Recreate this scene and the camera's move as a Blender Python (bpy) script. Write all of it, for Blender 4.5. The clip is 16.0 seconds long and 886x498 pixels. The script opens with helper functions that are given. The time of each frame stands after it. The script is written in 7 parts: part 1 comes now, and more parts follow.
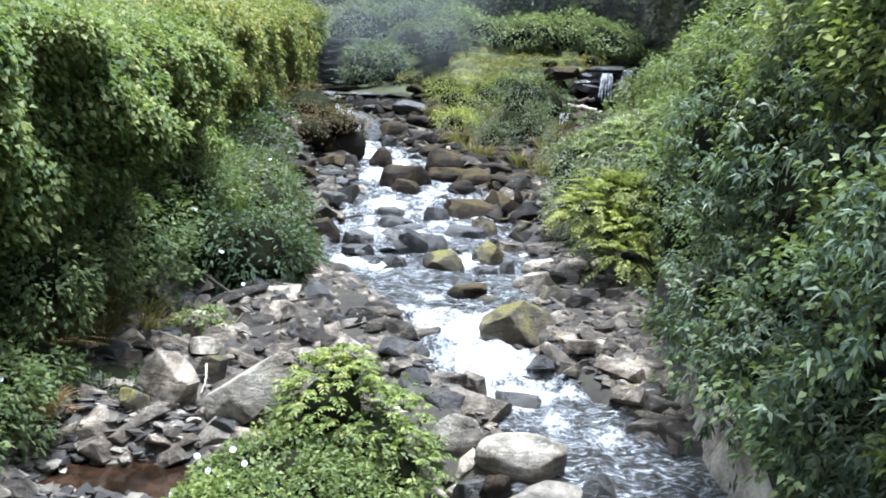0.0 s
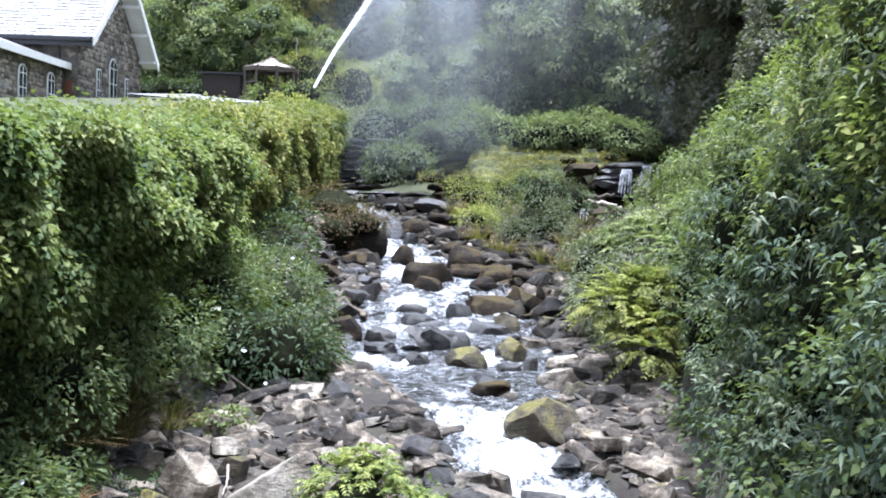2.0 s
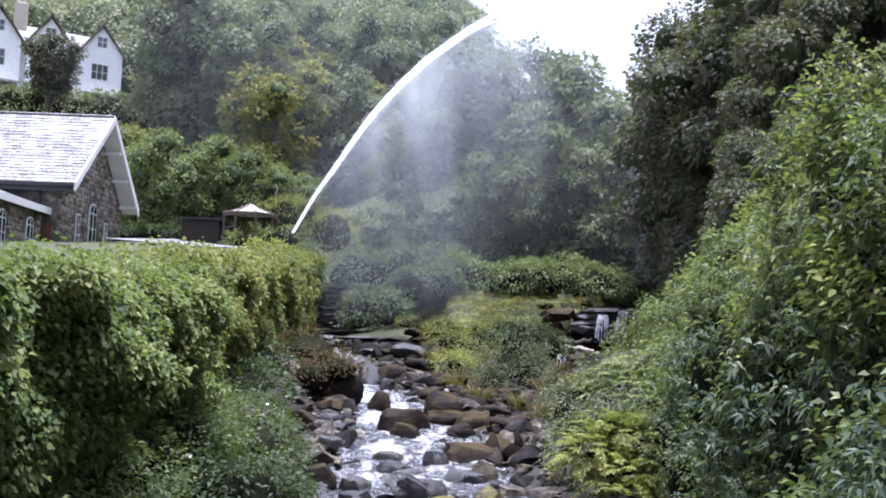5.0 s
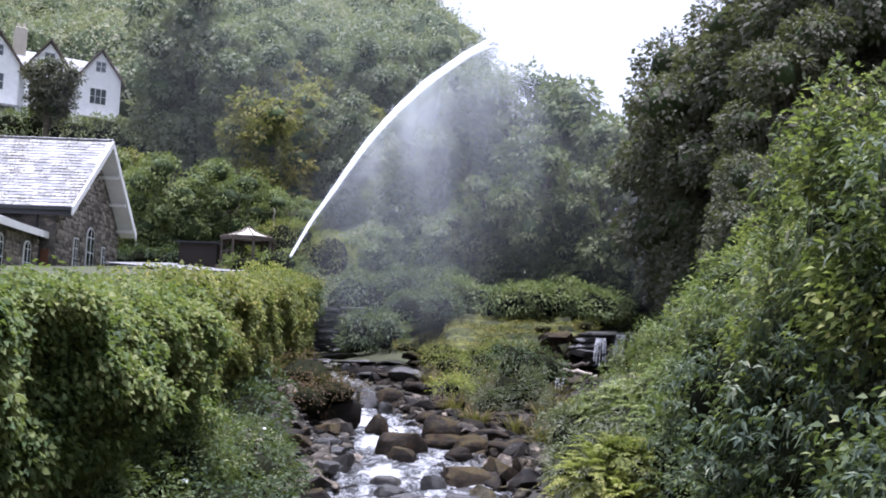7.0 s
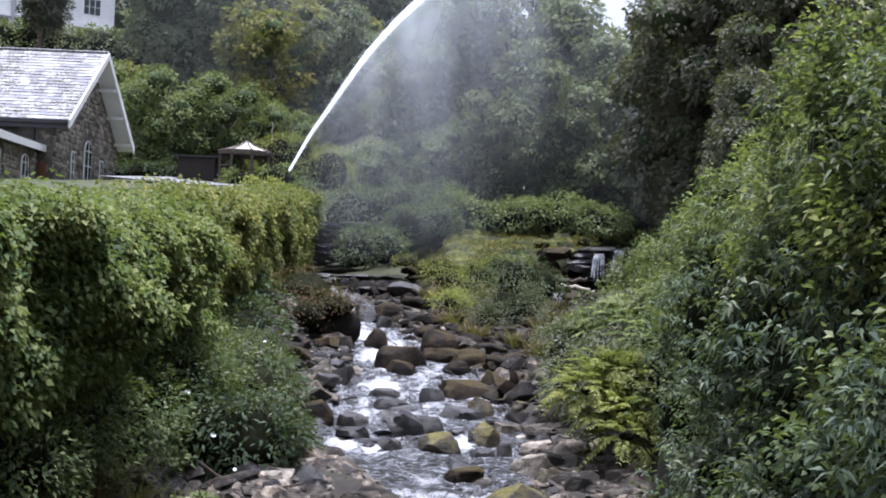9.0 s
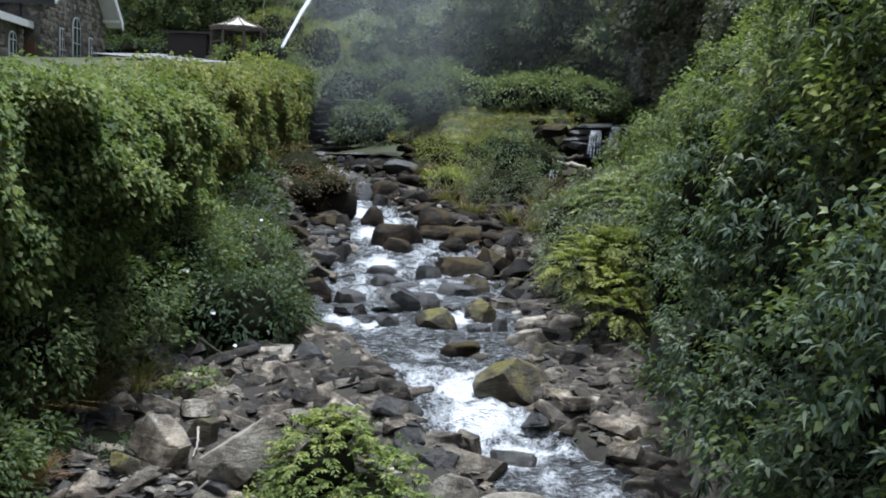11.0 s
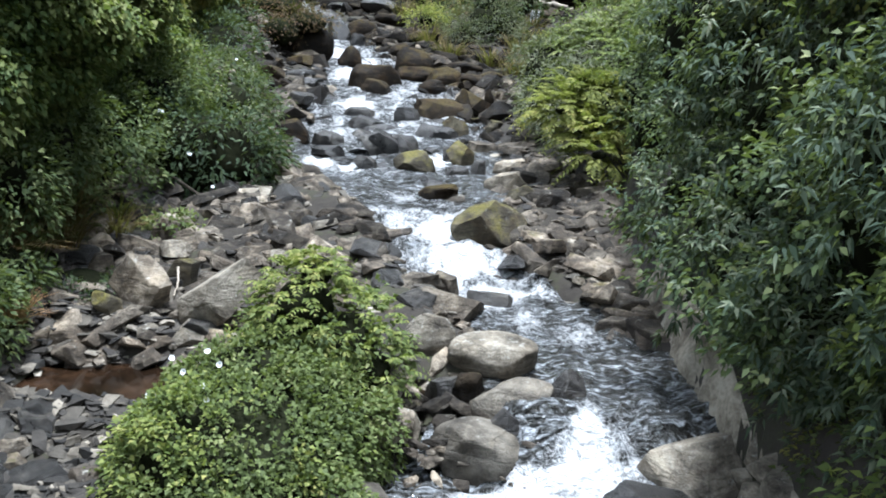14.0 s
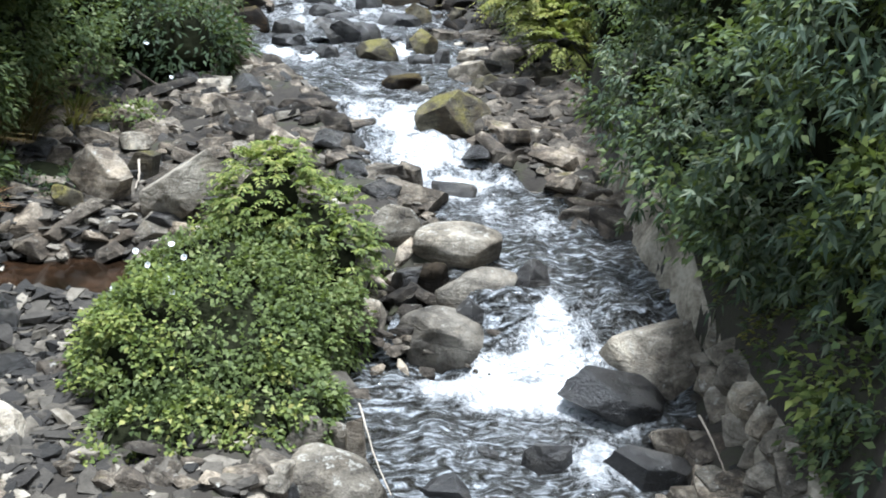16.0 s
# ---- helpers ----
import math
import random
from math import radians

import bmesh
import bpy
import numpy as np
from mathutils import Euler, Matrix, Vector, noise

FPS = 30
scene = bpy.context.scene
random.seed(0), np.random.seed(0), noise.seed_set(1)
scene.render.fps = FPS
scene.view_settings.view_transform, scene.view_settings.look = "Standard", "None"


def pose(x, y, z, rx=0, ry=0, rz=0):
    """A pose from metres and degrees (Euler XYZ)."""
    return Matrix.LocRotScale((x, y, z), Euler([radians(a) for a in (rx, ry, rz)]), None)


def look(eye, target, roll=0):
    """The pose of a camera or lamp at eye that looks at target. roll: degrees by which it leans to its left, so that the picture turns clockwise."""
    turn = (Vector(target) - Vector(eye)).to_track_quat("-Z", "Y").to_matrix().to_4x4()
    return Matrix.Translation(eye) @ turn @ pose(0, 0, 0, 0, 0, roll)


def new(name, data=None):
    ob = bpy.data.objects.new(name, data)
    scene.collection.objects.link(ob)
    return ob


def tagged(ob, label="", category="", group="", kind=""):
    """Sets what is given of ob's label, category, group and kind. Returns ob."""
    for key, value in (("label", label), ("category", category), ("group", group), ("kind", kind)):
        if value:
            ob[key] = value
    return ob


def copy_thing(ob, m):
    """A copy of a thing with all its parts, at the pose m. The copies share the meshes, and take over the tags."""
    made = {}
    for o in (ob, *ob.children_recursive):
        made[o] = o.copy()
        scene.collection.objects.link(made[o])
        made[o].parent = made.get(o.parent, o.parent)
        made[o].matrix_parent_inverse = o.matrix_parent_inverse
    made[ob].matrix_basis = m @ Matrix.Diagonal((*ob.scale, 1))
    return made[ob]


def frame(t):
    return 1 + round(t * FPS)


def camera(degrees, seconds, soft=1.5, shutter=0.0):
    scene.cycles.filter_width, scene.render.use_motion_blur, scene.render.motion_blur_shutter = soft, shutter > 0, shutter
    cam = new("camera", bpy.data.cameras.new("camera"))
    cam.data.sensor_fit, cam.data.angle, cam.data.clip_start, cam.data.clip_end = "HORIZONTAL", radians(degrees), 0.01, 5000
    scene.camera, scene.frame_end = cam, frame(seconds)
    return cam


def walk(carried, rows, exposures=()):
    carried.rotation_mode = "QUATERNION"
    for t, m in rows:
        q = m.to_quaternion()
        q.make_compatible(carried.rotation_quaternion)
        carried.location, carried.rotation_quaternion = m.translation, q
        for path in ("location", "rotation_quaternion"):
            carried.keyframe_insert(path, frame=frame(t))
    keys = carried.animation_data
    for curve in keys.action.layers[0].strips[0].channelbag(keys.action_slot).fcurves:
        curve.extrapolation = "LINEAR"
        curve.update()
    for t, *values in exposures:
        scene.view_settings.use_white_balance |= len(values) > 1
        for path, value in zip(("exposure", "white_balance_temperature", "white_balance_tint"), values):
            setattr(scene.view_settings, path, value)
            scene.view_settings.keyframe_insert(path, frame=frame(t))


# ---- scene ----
import itertools

cam = camera(46.27, 16.0, soft=1.9)
PATH = [
    (0.0, pose(0, 0, 4.3, 81.65, -2.82, -0.05)),
    (0.5, pose(0, 0, 4.3, 82.89, -2.50, 0.60)),
    (1.0, pose(0, 0, 4.3, 84.30, -1.97, 1.03)),
    (1.5, pose(0, 0, 4.3, 85.62, -2.01, 1.38)),
    (2.0, pose(0, 0, 4.3, 86.95, -2.07, 1.10)),
    (2.5, pose(0, 0, 4.3, 88.60, -2.04, 0.79)),
    (3.0, pose(0, 0, 4.3, 90.33, -1.98, 0.56)),
    (3.5, pose(0, 0, 4.3, 91.69, -2.04, 0.41)),
    (4.0, pose(0, 0, 4.3, 92.85, -2.06, 0.16)),
    (4.5, pose(0, 0, 4.3, 93.89, -2.02, -0.10)),
    (5.0, pose(0, 0, 4.3, 95.00, -2.19, -0.17)),
    (5.2, pose(0, 0, 4.3, 95.37, -2.31, -0.17)),
    (6.3, pose(0, 0, 4.3, 96.55, -2.20, -0.24)),
    (7.3, pose(0, 0, 4.3, 95.97, -2.07, -0.30)),
    (7.5, pose(0, 0, 4.3, 95.65, -2.07, -0.30)),
    (8.0, pose(0, 0, 4.3, 94.40, -2.24, -0.29)),
    (8.5, pose(0, 0, 4.3, 92.98, -2.31, -0.38)),
    (9.0, pose(0, 0, 4.3, 91.62, -2.34, -0.36)),
    (9.2, pose(0, 0, 4.3, 90.78, -2.34, -0.44)),
    (11.3, pose(0, 0, 4.3, 83.51, -2.07, -0.56)),
    (11.5, pose(0, 0, 4.3, 82.49, -2.20, -0.68)),
    (12.0, pose(0, 0, 4.3, 80.57, -2.01, -1.10)),
    (12.5, pose(0, 0, 4.3, 78.53, -2.07, -1.49)),
    (13.0, pose(0, 0, 4.3, 77.78, -2.31, -1.53)),
    (13.5, pose(0, 0, 4.3, 77.15, -2.45, -1.74)),
    (14.0, pose(0, 0, 4.3, 76.25, -2.61, -1.71)),
    (14.5, pose(0, 0, 4.3, 74.94, -2.73, -1.79)),
    (15.0, pose(0, 0, 4.3, 73.42, -2.76, -2.19)),
    (15.5, pose(0, 0, 4.3, 71.53, -2.74, -2.81)),
    (16.0, pose(0, 0, 4.3, 70.31, -2.76, -3.71)),
]
STOPS = ((0.0, 1.8), (1.5, 1.86), (3.5, 1.53), (5.2, 1.36), (7.3, 1.15), (9.2, 1.0), (11.3, 0.66), (12.0, 0.8), (12.5, 0.88), (14.5, 1.25), (16.0, 1.27))
TINT_T, TINT_V, KELVIN = (0, 2, 5, 8.5, 11.3, 16), (8, 14, 24, 23, 7, 6), (5350, 5350, 5400, 5550, 5450, 5550)
EXPOSURE = [(t, e, float(np.interp(t, TINT_T, KELVIN)), float(np.interp(t, TINT_T, TINT_V))) for t, e in STOPS]
walk(cam, PATH, EXPOSURE)

# ---- light ----
world = bpy.data.worlds.new("sky")
scene.world = world
world.use_nodes = True
wn, wl = world.node_tree.nodes, world.node_tree.links
sky = wn.new("ShaderNodeTexSky")
sky.sky_type, sky.sun_disc = "NISHITA", False
sky.sun_elevation, sky.sun_rotation = radians(86), radians(56)
sky.air_density, sky.dust_density = 1.0, 4.0
cloud = wn.new("ShaderNodeMix")
cloud.data_type = "RGBA"
cloud.inputs[0].default_value = 0.85
cloud.inputs[7].default_value = (10.6, 10.9, 11.6, 1)
wl.new(sky.outputs[0], cloud.inputs[6])
wl.new(cloud.outputs[2], wn["Background"].inputs[0])
wn["Background"].inputs[1].default_value = 0.056
sun = new("sun", bpy.data.lights.new("sun", "SUN"))
sun.data.energy, sun.data.angle, sun.data.color = 5.0, radians(14), (1.0, 0.965, 0.935)
sun.matrix_world = look((3.2, 2.2, 57), (0, 0, 0))

# ---- materials ----


def nodes_of(name):
    m = bpy.data.materials.new(name)
    m.use_nodes = True
    return m, m.node_tree.nodes, m.node_tree.links, m.node_tree.nodes["Principled BSDF"]


def noise_node(n, l, vec, scale, detail=4.0, rough=0.55, distort=0.0):
    t = n.new("ShaderNodeTexNoise")
    t.inputs["Scale"].default_value, t.inputs["Detail"].default_value = scale, detail
    t.inputs["Roughness"].default_value, t.inputs["Distortion"].default_value = rough, distort
    l.new(vec, t.inputs["Vector"])
    return t


def ramp(n, l, fac, stops):
    r = n.new("ShaderNodeValToRGB")
    while len(r.color_ramp.elements) < len(stops):
        r.color_ramp.elements.new(0.5)
    for e, (p, c) in zip(r.color_ramp.elements, stops):
        e.position, e.color = p, (*c, 1) if len(c) == 3 else c
    l.new(fac, r.inputs[0])
    return r


def mixed(n, l, fac, a, b, mode="MIX"):
    m = n.new("ShaderNodeMix")
    m.data_type, m.blend_type = "RGBA", mode
    for sock, v in ((m.inputs[0], fac), (m.inputs[6], a), (m.inputs[7], b)):
        if isinstance(v, (int, float)):
            sock.default_value = v
        elif isinstance(v, tuple):
            sock.default_value = (*v, 1)
        else:
            l.new(v, sock)
    return m.outputs[2]


def maths(n, l, op, a, b=0.0, clamp=False):
    m = n.new("ShaderNodeMath")
    m.operation, m.use_clamp = op, clamp
    for sock, v in zip(m.inputs, (a, b)):
        if isinstance(v, (int, float)):
            sock.default_value = v
        else:
            l.new(v, sock)
    return m.outputs[0]


def bumped(n, l, bsdf, height, strength, dist):
    b = n.new("ShaderNodeBump")
    b.inputs["Strength"].default_value, b.inputs["Distance"].default_value = strength, dist
    l.new(height, b.inputs["Height"])
    l.new(b.outputs[0], bsdf.inputs["Normal"])


def rough_mat(name, stops, big=1.5, fine=18.0, roughness=0.85, bump=0.5, dist=0.02, vary=0.25, moss=None, world_space=False, spec=0.3):
    """Stone, earth, wood, plaster: colour at two scales, bump, optional moss on what faces up."""
    m, n, l, p = nodes_of(name)
    if world_space:
        vec = n.new("ShaderNodeNewGeometry").outputs["Position"]
    else:
        vec = n.new("ShaderNodeTexCoord").outputs["Object"]
    a, b = noise_node(n, l, vec, big, 5), noise_node(n, l, vec, fine, 6, 0.65)
    both = maths(n, l, "ADD", maths(n, l, "MULTIPLY", a.outputs[0], 0.6), maths(n, l, "MULTIPLY", b.outputs[0], 0.4))
    col = ramp(n, l, both, stops).outputs[0]
    rnd = n.new("ShaderNodeObjectInfo").outputs["Random"]
    tone = n.new("ShaderNodeMapRange")
    l.new(rnd, tone.inputs[0])
    tone.inputs[3].default_value, tone.inputs[4].default_value = 1 - vary, 1 + vary
    h = n.new("ShaderNodeHueSaturation")
    l.new(tone.outputs[0], h.inputs["Value"])
    l.new(col, h.inputs["Color"])
    col = h.outputs[0]
    if moss:
        colour, level = moss
        nz = n.new("ShaderNodeSeparateXYZ")
        l.new(n.new("ShaderNodeNewGeometry").outputs["Normal"], nz.inputs[0])
        c = noise_node(n, l, vec, 3.5, 6, 0.7)
        f = maths(n, l, "ADD", maths(n, l, "MULTIPLY", nz.outputs[2], 0.35), c.outputs[0])
        f = maths(n, l, "ADD", f, maths(n, l, "MULTIPLY", rnd, 0.25))
        f = maths(n, l, "MULTIPLY", maths(n, l, "SUBTRACT", f, 1.05 - level), 5.0, True)
        col = mixed(n, l, f, col, colour)
    l.new(col, p.inputs["Base Color"])
    p.inputs["Roughness"].default_value = roughness
    p.inputs["Specular IOR Level"].default_value = spec
    bumped(n, l, p, both, bump, dist)
    return m


def ground_mat(name, stops, big, fine):
    """Bank earth with gravel tones; turf and woodland floor where the sheet carries 'turf'."""
    m, n, l, p = nodes_of(name)
    vec = n.new("ShaderNodeNewGeometry").outputs["Position"]
    a, b, g = noise_node(n, l, vec, big, 5), noise_node(n, l, vec, fine, 6, 0.65), noise_node(n, l, vec, 0.25, 6, 0.7)
    both = maths(n, l, "ADD", maths(n, l, "MULTIPLY", a.outputs[0], 0.6), maths(n, l, "MULTIPLY", b.outputs[0], 0.4))
    soil = ramp(n, l, both, stops).outputs[0]
    turf = ramp(n, l, maths(n, l, "ADD", maths(n, l, "MULTIPLY", g.outputs[0], 0.5), maths(n, l, "MULTIPLY", b.outputs[0], 0.5)), [(0.3, (0.018, 0.021, 0.009)), (0.55, (0.05, 0.055, 0.02)), (0.75, (0.1, 0.1, 0.035))]).outputs[0]
    t = n.new("ShaderNodeAttribute")
    t.attribute_name = "turf"
    f = maths(n, l, "MULTIPLY", maths(n, l, "ADD", t.outputs["Fac"], maths(n, l, "SUBTRACT", a.outputs[0], 0.7)), 3.0, True)
    l.new(mixed(n, l, f, soil, turf), p.inputs["Base Color"])
    p.inputs["Roughness"].default_value = 0.95
    bumped(n, l, p, both, 0.8, 0.06)
    return m


def leaf_mat(name, stops, trans=0.3, roughness=0.62, spec=0.14, patch_scale=0.9, grain=0.45):
    """Leaves: each leaf its own green, some light through the blade."""
    m, n, l, p = nodes_of(name)
    g = n.new("ShaderNodeNewGeometry")
    vec = g.outputs["Position"]
    stops = [(q, (c[0] * 1.25, c[1], 0.75 * c[2] + 0.15 * c[1])) for q, c in stops]
    patch = noise_node(n, l, vec, patch_scale, 3)
    f = maths(n, l, "ADD", maths(n, l, "ADD", maths(n, l, "MULTIPLY", g.outputs["Random Per Island"], grain), (0.45 - grain) / 2), maths(n, l, "MULTIPLY", maths(n, l, "SUBTRACT", patch.outputs[0], 0.22), 1.1))
    col = ramp(n, l, f, stops).outputs[0]
    l.new(col, p.inputs["Base Color"])
    p.inputs["Roughness"].default_value = roughness
    p.inputs["Specular IOR Level"].default_value = spec
    t = n.new("ShaderNodeBsdfTranslucent")
    l.new(mixed(n, l, 0.4, col, (0.3, 0.4, 0.04)), t.inputs[0])
    mx = n.new("ShaderNodeMixShader")
    mx.inputs[0].default_value = trans
    l.new(p.outputs[0], mx.inputs[1])
    l.new(t.outputs[0], mx.inputs[2])
    l.new(mx.outputs[0], n["Material Output"].inputs[0])
    return m


def plain_mat(name, colour, roughness=0.5, metal=0.0, spec=0.4):
    return rough_mat(name, [(0.3, tuple(c * 0.85 for c in colour)), (0.7, tuple(min(1, c * 1.1) for c in colour))], 2.0, 30.0, roughness, 0.15, 0.004, 0.05, spec=spec)


def stone_mat(name, dark, mid, light, roughness, moss=None, lichen=0.0, spec=0.35, loose=False, brown=0.25):
    """River stone: blotches, bedding streaks, cracks, pale lichen, moss on what faces up."""
    m, n, l, p = nodes_of(name)
    g = n.new("ShaderNodeNewGeometry")
    if loose:
        info, vec = g.outputs["Random Per Island"], g.outputs["Position"]
    else:
        info = n.new("ShaderNodeObjectInfo").outputs["Random"]
        shift = n.new("ShaderNodeVectorMath")
        l.new(n.new("ShaderNodeTexCoord").outputs["Object"], shift.inputs[0])
        l.new(maths(n, l, "MULTIPLY", info, 61.0), shift.inputs[1])
        vec = shift.outputs[0]
    mp = n.new("ShaderNodeMapping")
    mp.inputs["Scale"].default_value, mp.inputs["Rotation"].default_value = (1.3, 1.3, 5.0), (0.25, 0.3, 0)
    l.new(vec, mp.inputs[0])
    big, blot = noise_node(n, l, vec, 1.6, 3, 0.5, 0.4), noise_node(n, l, vec, 6.0, 6, 0.68, 0.3)
    grain, bed = noise_node(n, l, vec, 42, 4, 0.7), noise_node(n, l, mp.outputs[0], 2.0, 5, 0.62, 0.5)
    tone = maths(n, l, "ADD", maths(n, l, "ADD", maths(n, l, "MULTIPLY", big.outputs[0], 0.3), maths(n, l, "MULTIPLY", blot.outputs[0], 0.3)), maths(n, l, "ADD", maths(n, l, "MULTIPLY", bed.outputs[0], 0.25), maths(n, l, "MULTIPLY", grain.outputs[0], 0.15)))
    col = ramp(n, l, tone, [(0.4, dark), (0.5, mid), (0.6, light)]).outputs[0]
    rust = noise_node(n, l, vec, 2.3, 5, 0.6, 0.8)
    f = maths(n, l, "MULTIPLY", maths(n, l, "SUBTRACT", maths(n, l, "ADD", rust.outputs[0], maths(n, l, "MULTIPLY", info, 0.16)), 0.56), 5.0, True)
    col = mixed(n, l, maths(n, l, "MULTIPLY", f, brown), col, mixed(n, l, 1.0, col, (1.08, 0.9, 0.66), "MULTIPLY"))
    mr = n.new("ShaderNodeMapRange")
    l.new(info, mr.inputs[0])
    mr.inputs[3].default_value, mr.inputs[4].default_value = (0.3, 1.9) if loose else (0.68, 1.32)
    h = n.new("ShaderNodeHueSaturation")
    l.new(mr.outputs[0], h.inputs["Value"])
    l.new(col, h.inputs["Color"])
    col = h.outputs[0]
    v = n.new("ShaderNodeTexVoronoi")
    v.feature = "DISTANCE_TO_EDGE"
    v.inputs["Scale"].default_value = 0.9
    warp = n.new("ShaderNodeVectorMath")
    warp.operation = "MULTIPLY_ADD"
    l.new(blot.outputs["Color"], warp.inputs[0])
    warp.inputs[1].default_value = (0.5, 0.5, 0.5)
    l.new(mp.outputs[0], warp.inputs[2])
    l.new(warp.outputs[0], v.inputs["Vector"])
    crack = maths(n, l, "MULTIPLY", v.outputs["Distance"], 28.0, True)
    col = mixed(n, l, maths(n, l, "MULTIPLY", maths(n, l, "SUBTRACT", 1.0, crack), 0.3), col, tuple(x * 0.6 for x in dark))
    nz = n.new("ShaderNodeSeparateXYZ")
    l.new(g.outputs["Normal"], nz.inputs[0])
    if lichen:
        q = noise_node(n, l, vec, 9.0, 7, 0.72)
        f = maths(n, l, "MULTIPLY", maths(n, l, "SUBTRACT", maths(n, l, "ADD", q.outputs[0], maths(n, l, "MULTIPLY", nz.outputs[2], 0.08)), 0.68 - lichen), 9.0, True)
        col = mixed(n, l, maths(n, l, "MULTIPLY", f, 0.75), col, (0.44, 0.43, 0.38))
    if moss:
        colour, level = moss
        c = noise_node(n, l, vec, 3.2, 7, 0.72)
        f = maths(n, l, "ADD", maths(n, l, "MULTIPLY", nz.outputs[2], 0.3), maths(n, l, "ADD", c.outputs[0], maths(n, l, "MULTIPLY", info, 0.2)))
        f = maths(n, l, "MULTIPLY", maths(n, l, "SUBTRACT", f, 1.0 - level), 6.0, True)
        col = mixed(n, l, maths(n, l, "MULTIPLY", f, 0.9), col, mixed(n, l, maths(n, l, "MULTIPLY", maths(n, l, "SUBTRACT", grain.outputs[0], 0.35), 3.0, True), tuple(x * 0.35 for x in colour), tuple(x * 1.5 for x in colour)))
    l.new(col, p.inputs["Base Color"])
    rr = n.new("ShaderNodeMapRange")
    l.new(blot.outputs[0], rr.inputs[0])
    rr.inputs[1].default_value, rr.inputs[2].default_value = 0.35, 0.65
    rr.inputs[3].default_value, rr.inputs[4].default_value = roughness - 0.14, min(1.0, roughness + 0.14)
    l.new(rr.outputs[0], p.inputs["Roughness"])
    p.inputs["Specular IOR Level"].default_value = spec
    bumped(n, l, p, maths(n, l, "ADD", tone, maths(n, l, "MULTIPLY", crack, 0.05)), 1.0, 0.1)
    return m


ROCK = stone_mat("grey_river_stone", (0.015, 0.012, 0.009), (0.074, 0.061, 0.046), (0.25, 0.216, 0.168), 0.7, ((0.085, 0.075, 0.025), 0.02), 0.02, 0.22)
ROCK_PALE = stone_mat("pale_river_stone", (0.045, 0.038, 0.029), (0.185, 0.162, 0.127), (0.4, 0.36, 0.29), 0.8, ((0.1, 0.09, 0.03), -0.1), 0.05, 0.2)
ROCK_SMOOTH = stone_mat("smooth_grey_brown_stone", (0.028, 0.024, 0.019), (0.095, 0.083, 0.065), (0.21, 0.188, 0.152), 0.65, ((0.09, 0.08, 0.028), -0.06), 0.02, 0.3)
ROCK_MOSSY = stone_mat("mossy_stone", (0.015, 0.012, 0.008), (0.066, 0.056, 0.036), (0.18, 0.158, 0.108), 0.75, ((0.135, 0.118, 0.028), 0.25), 0.02, 0.25, brown=0.7)
ROCK_WET = stone_mat("wet_dark_stone", (0.006, 0.0055, 0.005), (0.019, 0.0172, 0.015), (0.065, 0.06, 0.052), 0.4, ((0.05, 0.045, 0.015), 0.0), 0.0, 0.5)
ROCK_BROWN = stone_mat("brown_stone", (0.0035, 0.0026, 0.0018), (0.0135, 0.0098, 0.006), (0.05, 0.037, 0.023), 0.75, ((0.055, 0.04, 0.011), 0.2), 0.0, 0.15, brown=0.8)
BANK_ROCK = stone_mat("bank_slate_stone", (0.011, 0.009, 0.007), (0.057, 0.047, 0.036), (0.22, 0.19, 0.148), 0.75, ((0.085, 0.072, 0.024), 0.0), 0.01, 0.2, loose=True)
UPPER_ROCK = stone_mat("upper_brown_stone", (0.004, 0.0033, 0.0025), (0.0125, 0.0098, 0.0068), (0.045, 0.036, 0.025), 0.75, ((0.05, 0.042, 0.014), 0.1), 0.0, 0.15, loose=True, brown=0.7)
EARTH = ground_mat("bank_earth", [(0.3, (0.01, 0.008, 0.006)), (0.5, (0.026, 0.021, 0.015)), (0.62, (0.03, 0.031, 0.013)), (0.75, (0.06, 0.052, 0.04))], 0.8, 9)
CONCRETE = rough_mat("stained_concrete", [(0.36, (0.065, 0.054, 0.04)), (0.48, (0.2, 0.174, 0.132)), (0.6, (0.38, 0.34, 0.27))], 2.2, 16, 0.9, 0.6, 0.04, 0.05, ((0.12, 0.13, 0.04), 0.0))
BARK = rough_mat("bark", [(0.3, (0.025, 0.02, 0.015)), (0.7, (0.13, 0.105, 0.08))], 4, 25, 0.95, 0.8, 0.03)
DRIFT = rough_mat("bleached_wood", [(0.3, (0.16, 0.13, 0.1)), (0.7, (0.42, 0.37, 0.3))], 3, 30, 0.85, 0.5, 0.01)
# darker green than the leaves: crown and ivy shade put into the colour
INNER = rough_mat("inner_leaf_shade", [(0.3, (0.025, 0.036, 0.015)), (0.7, (0.065, 0.09, 0.034))], 3, 9, 1.0, 0.9, 0.2)
# near-black tone paints in the shade of hollows between leaves
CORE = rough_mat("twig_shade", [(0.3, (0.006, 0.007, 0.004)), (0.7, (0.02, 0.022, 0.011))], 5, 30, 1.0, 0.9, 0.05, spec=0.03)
MOSSGRASS = rough_mat("mossy_turf", [(0.4, (0.01, 0.012, 0.005)), (0.5, (0.038, 0.043, 0.012)), (0.6, (0.11, 0.11, 0.027))], 1.0, 7, 1.0, 0.8, 0.05, 0.1)
IVY = leaf_mat("ivy_leaf", [(0.1, (0.018, 0.036, 0.012)), (0.35, (0.045, 0.088, 0.023)), (0.6, (0.104, 0.155, 0.037)), (0.95, (0.22, 0.265, 0.085))], patch_scale=1.1, grain=0.36)
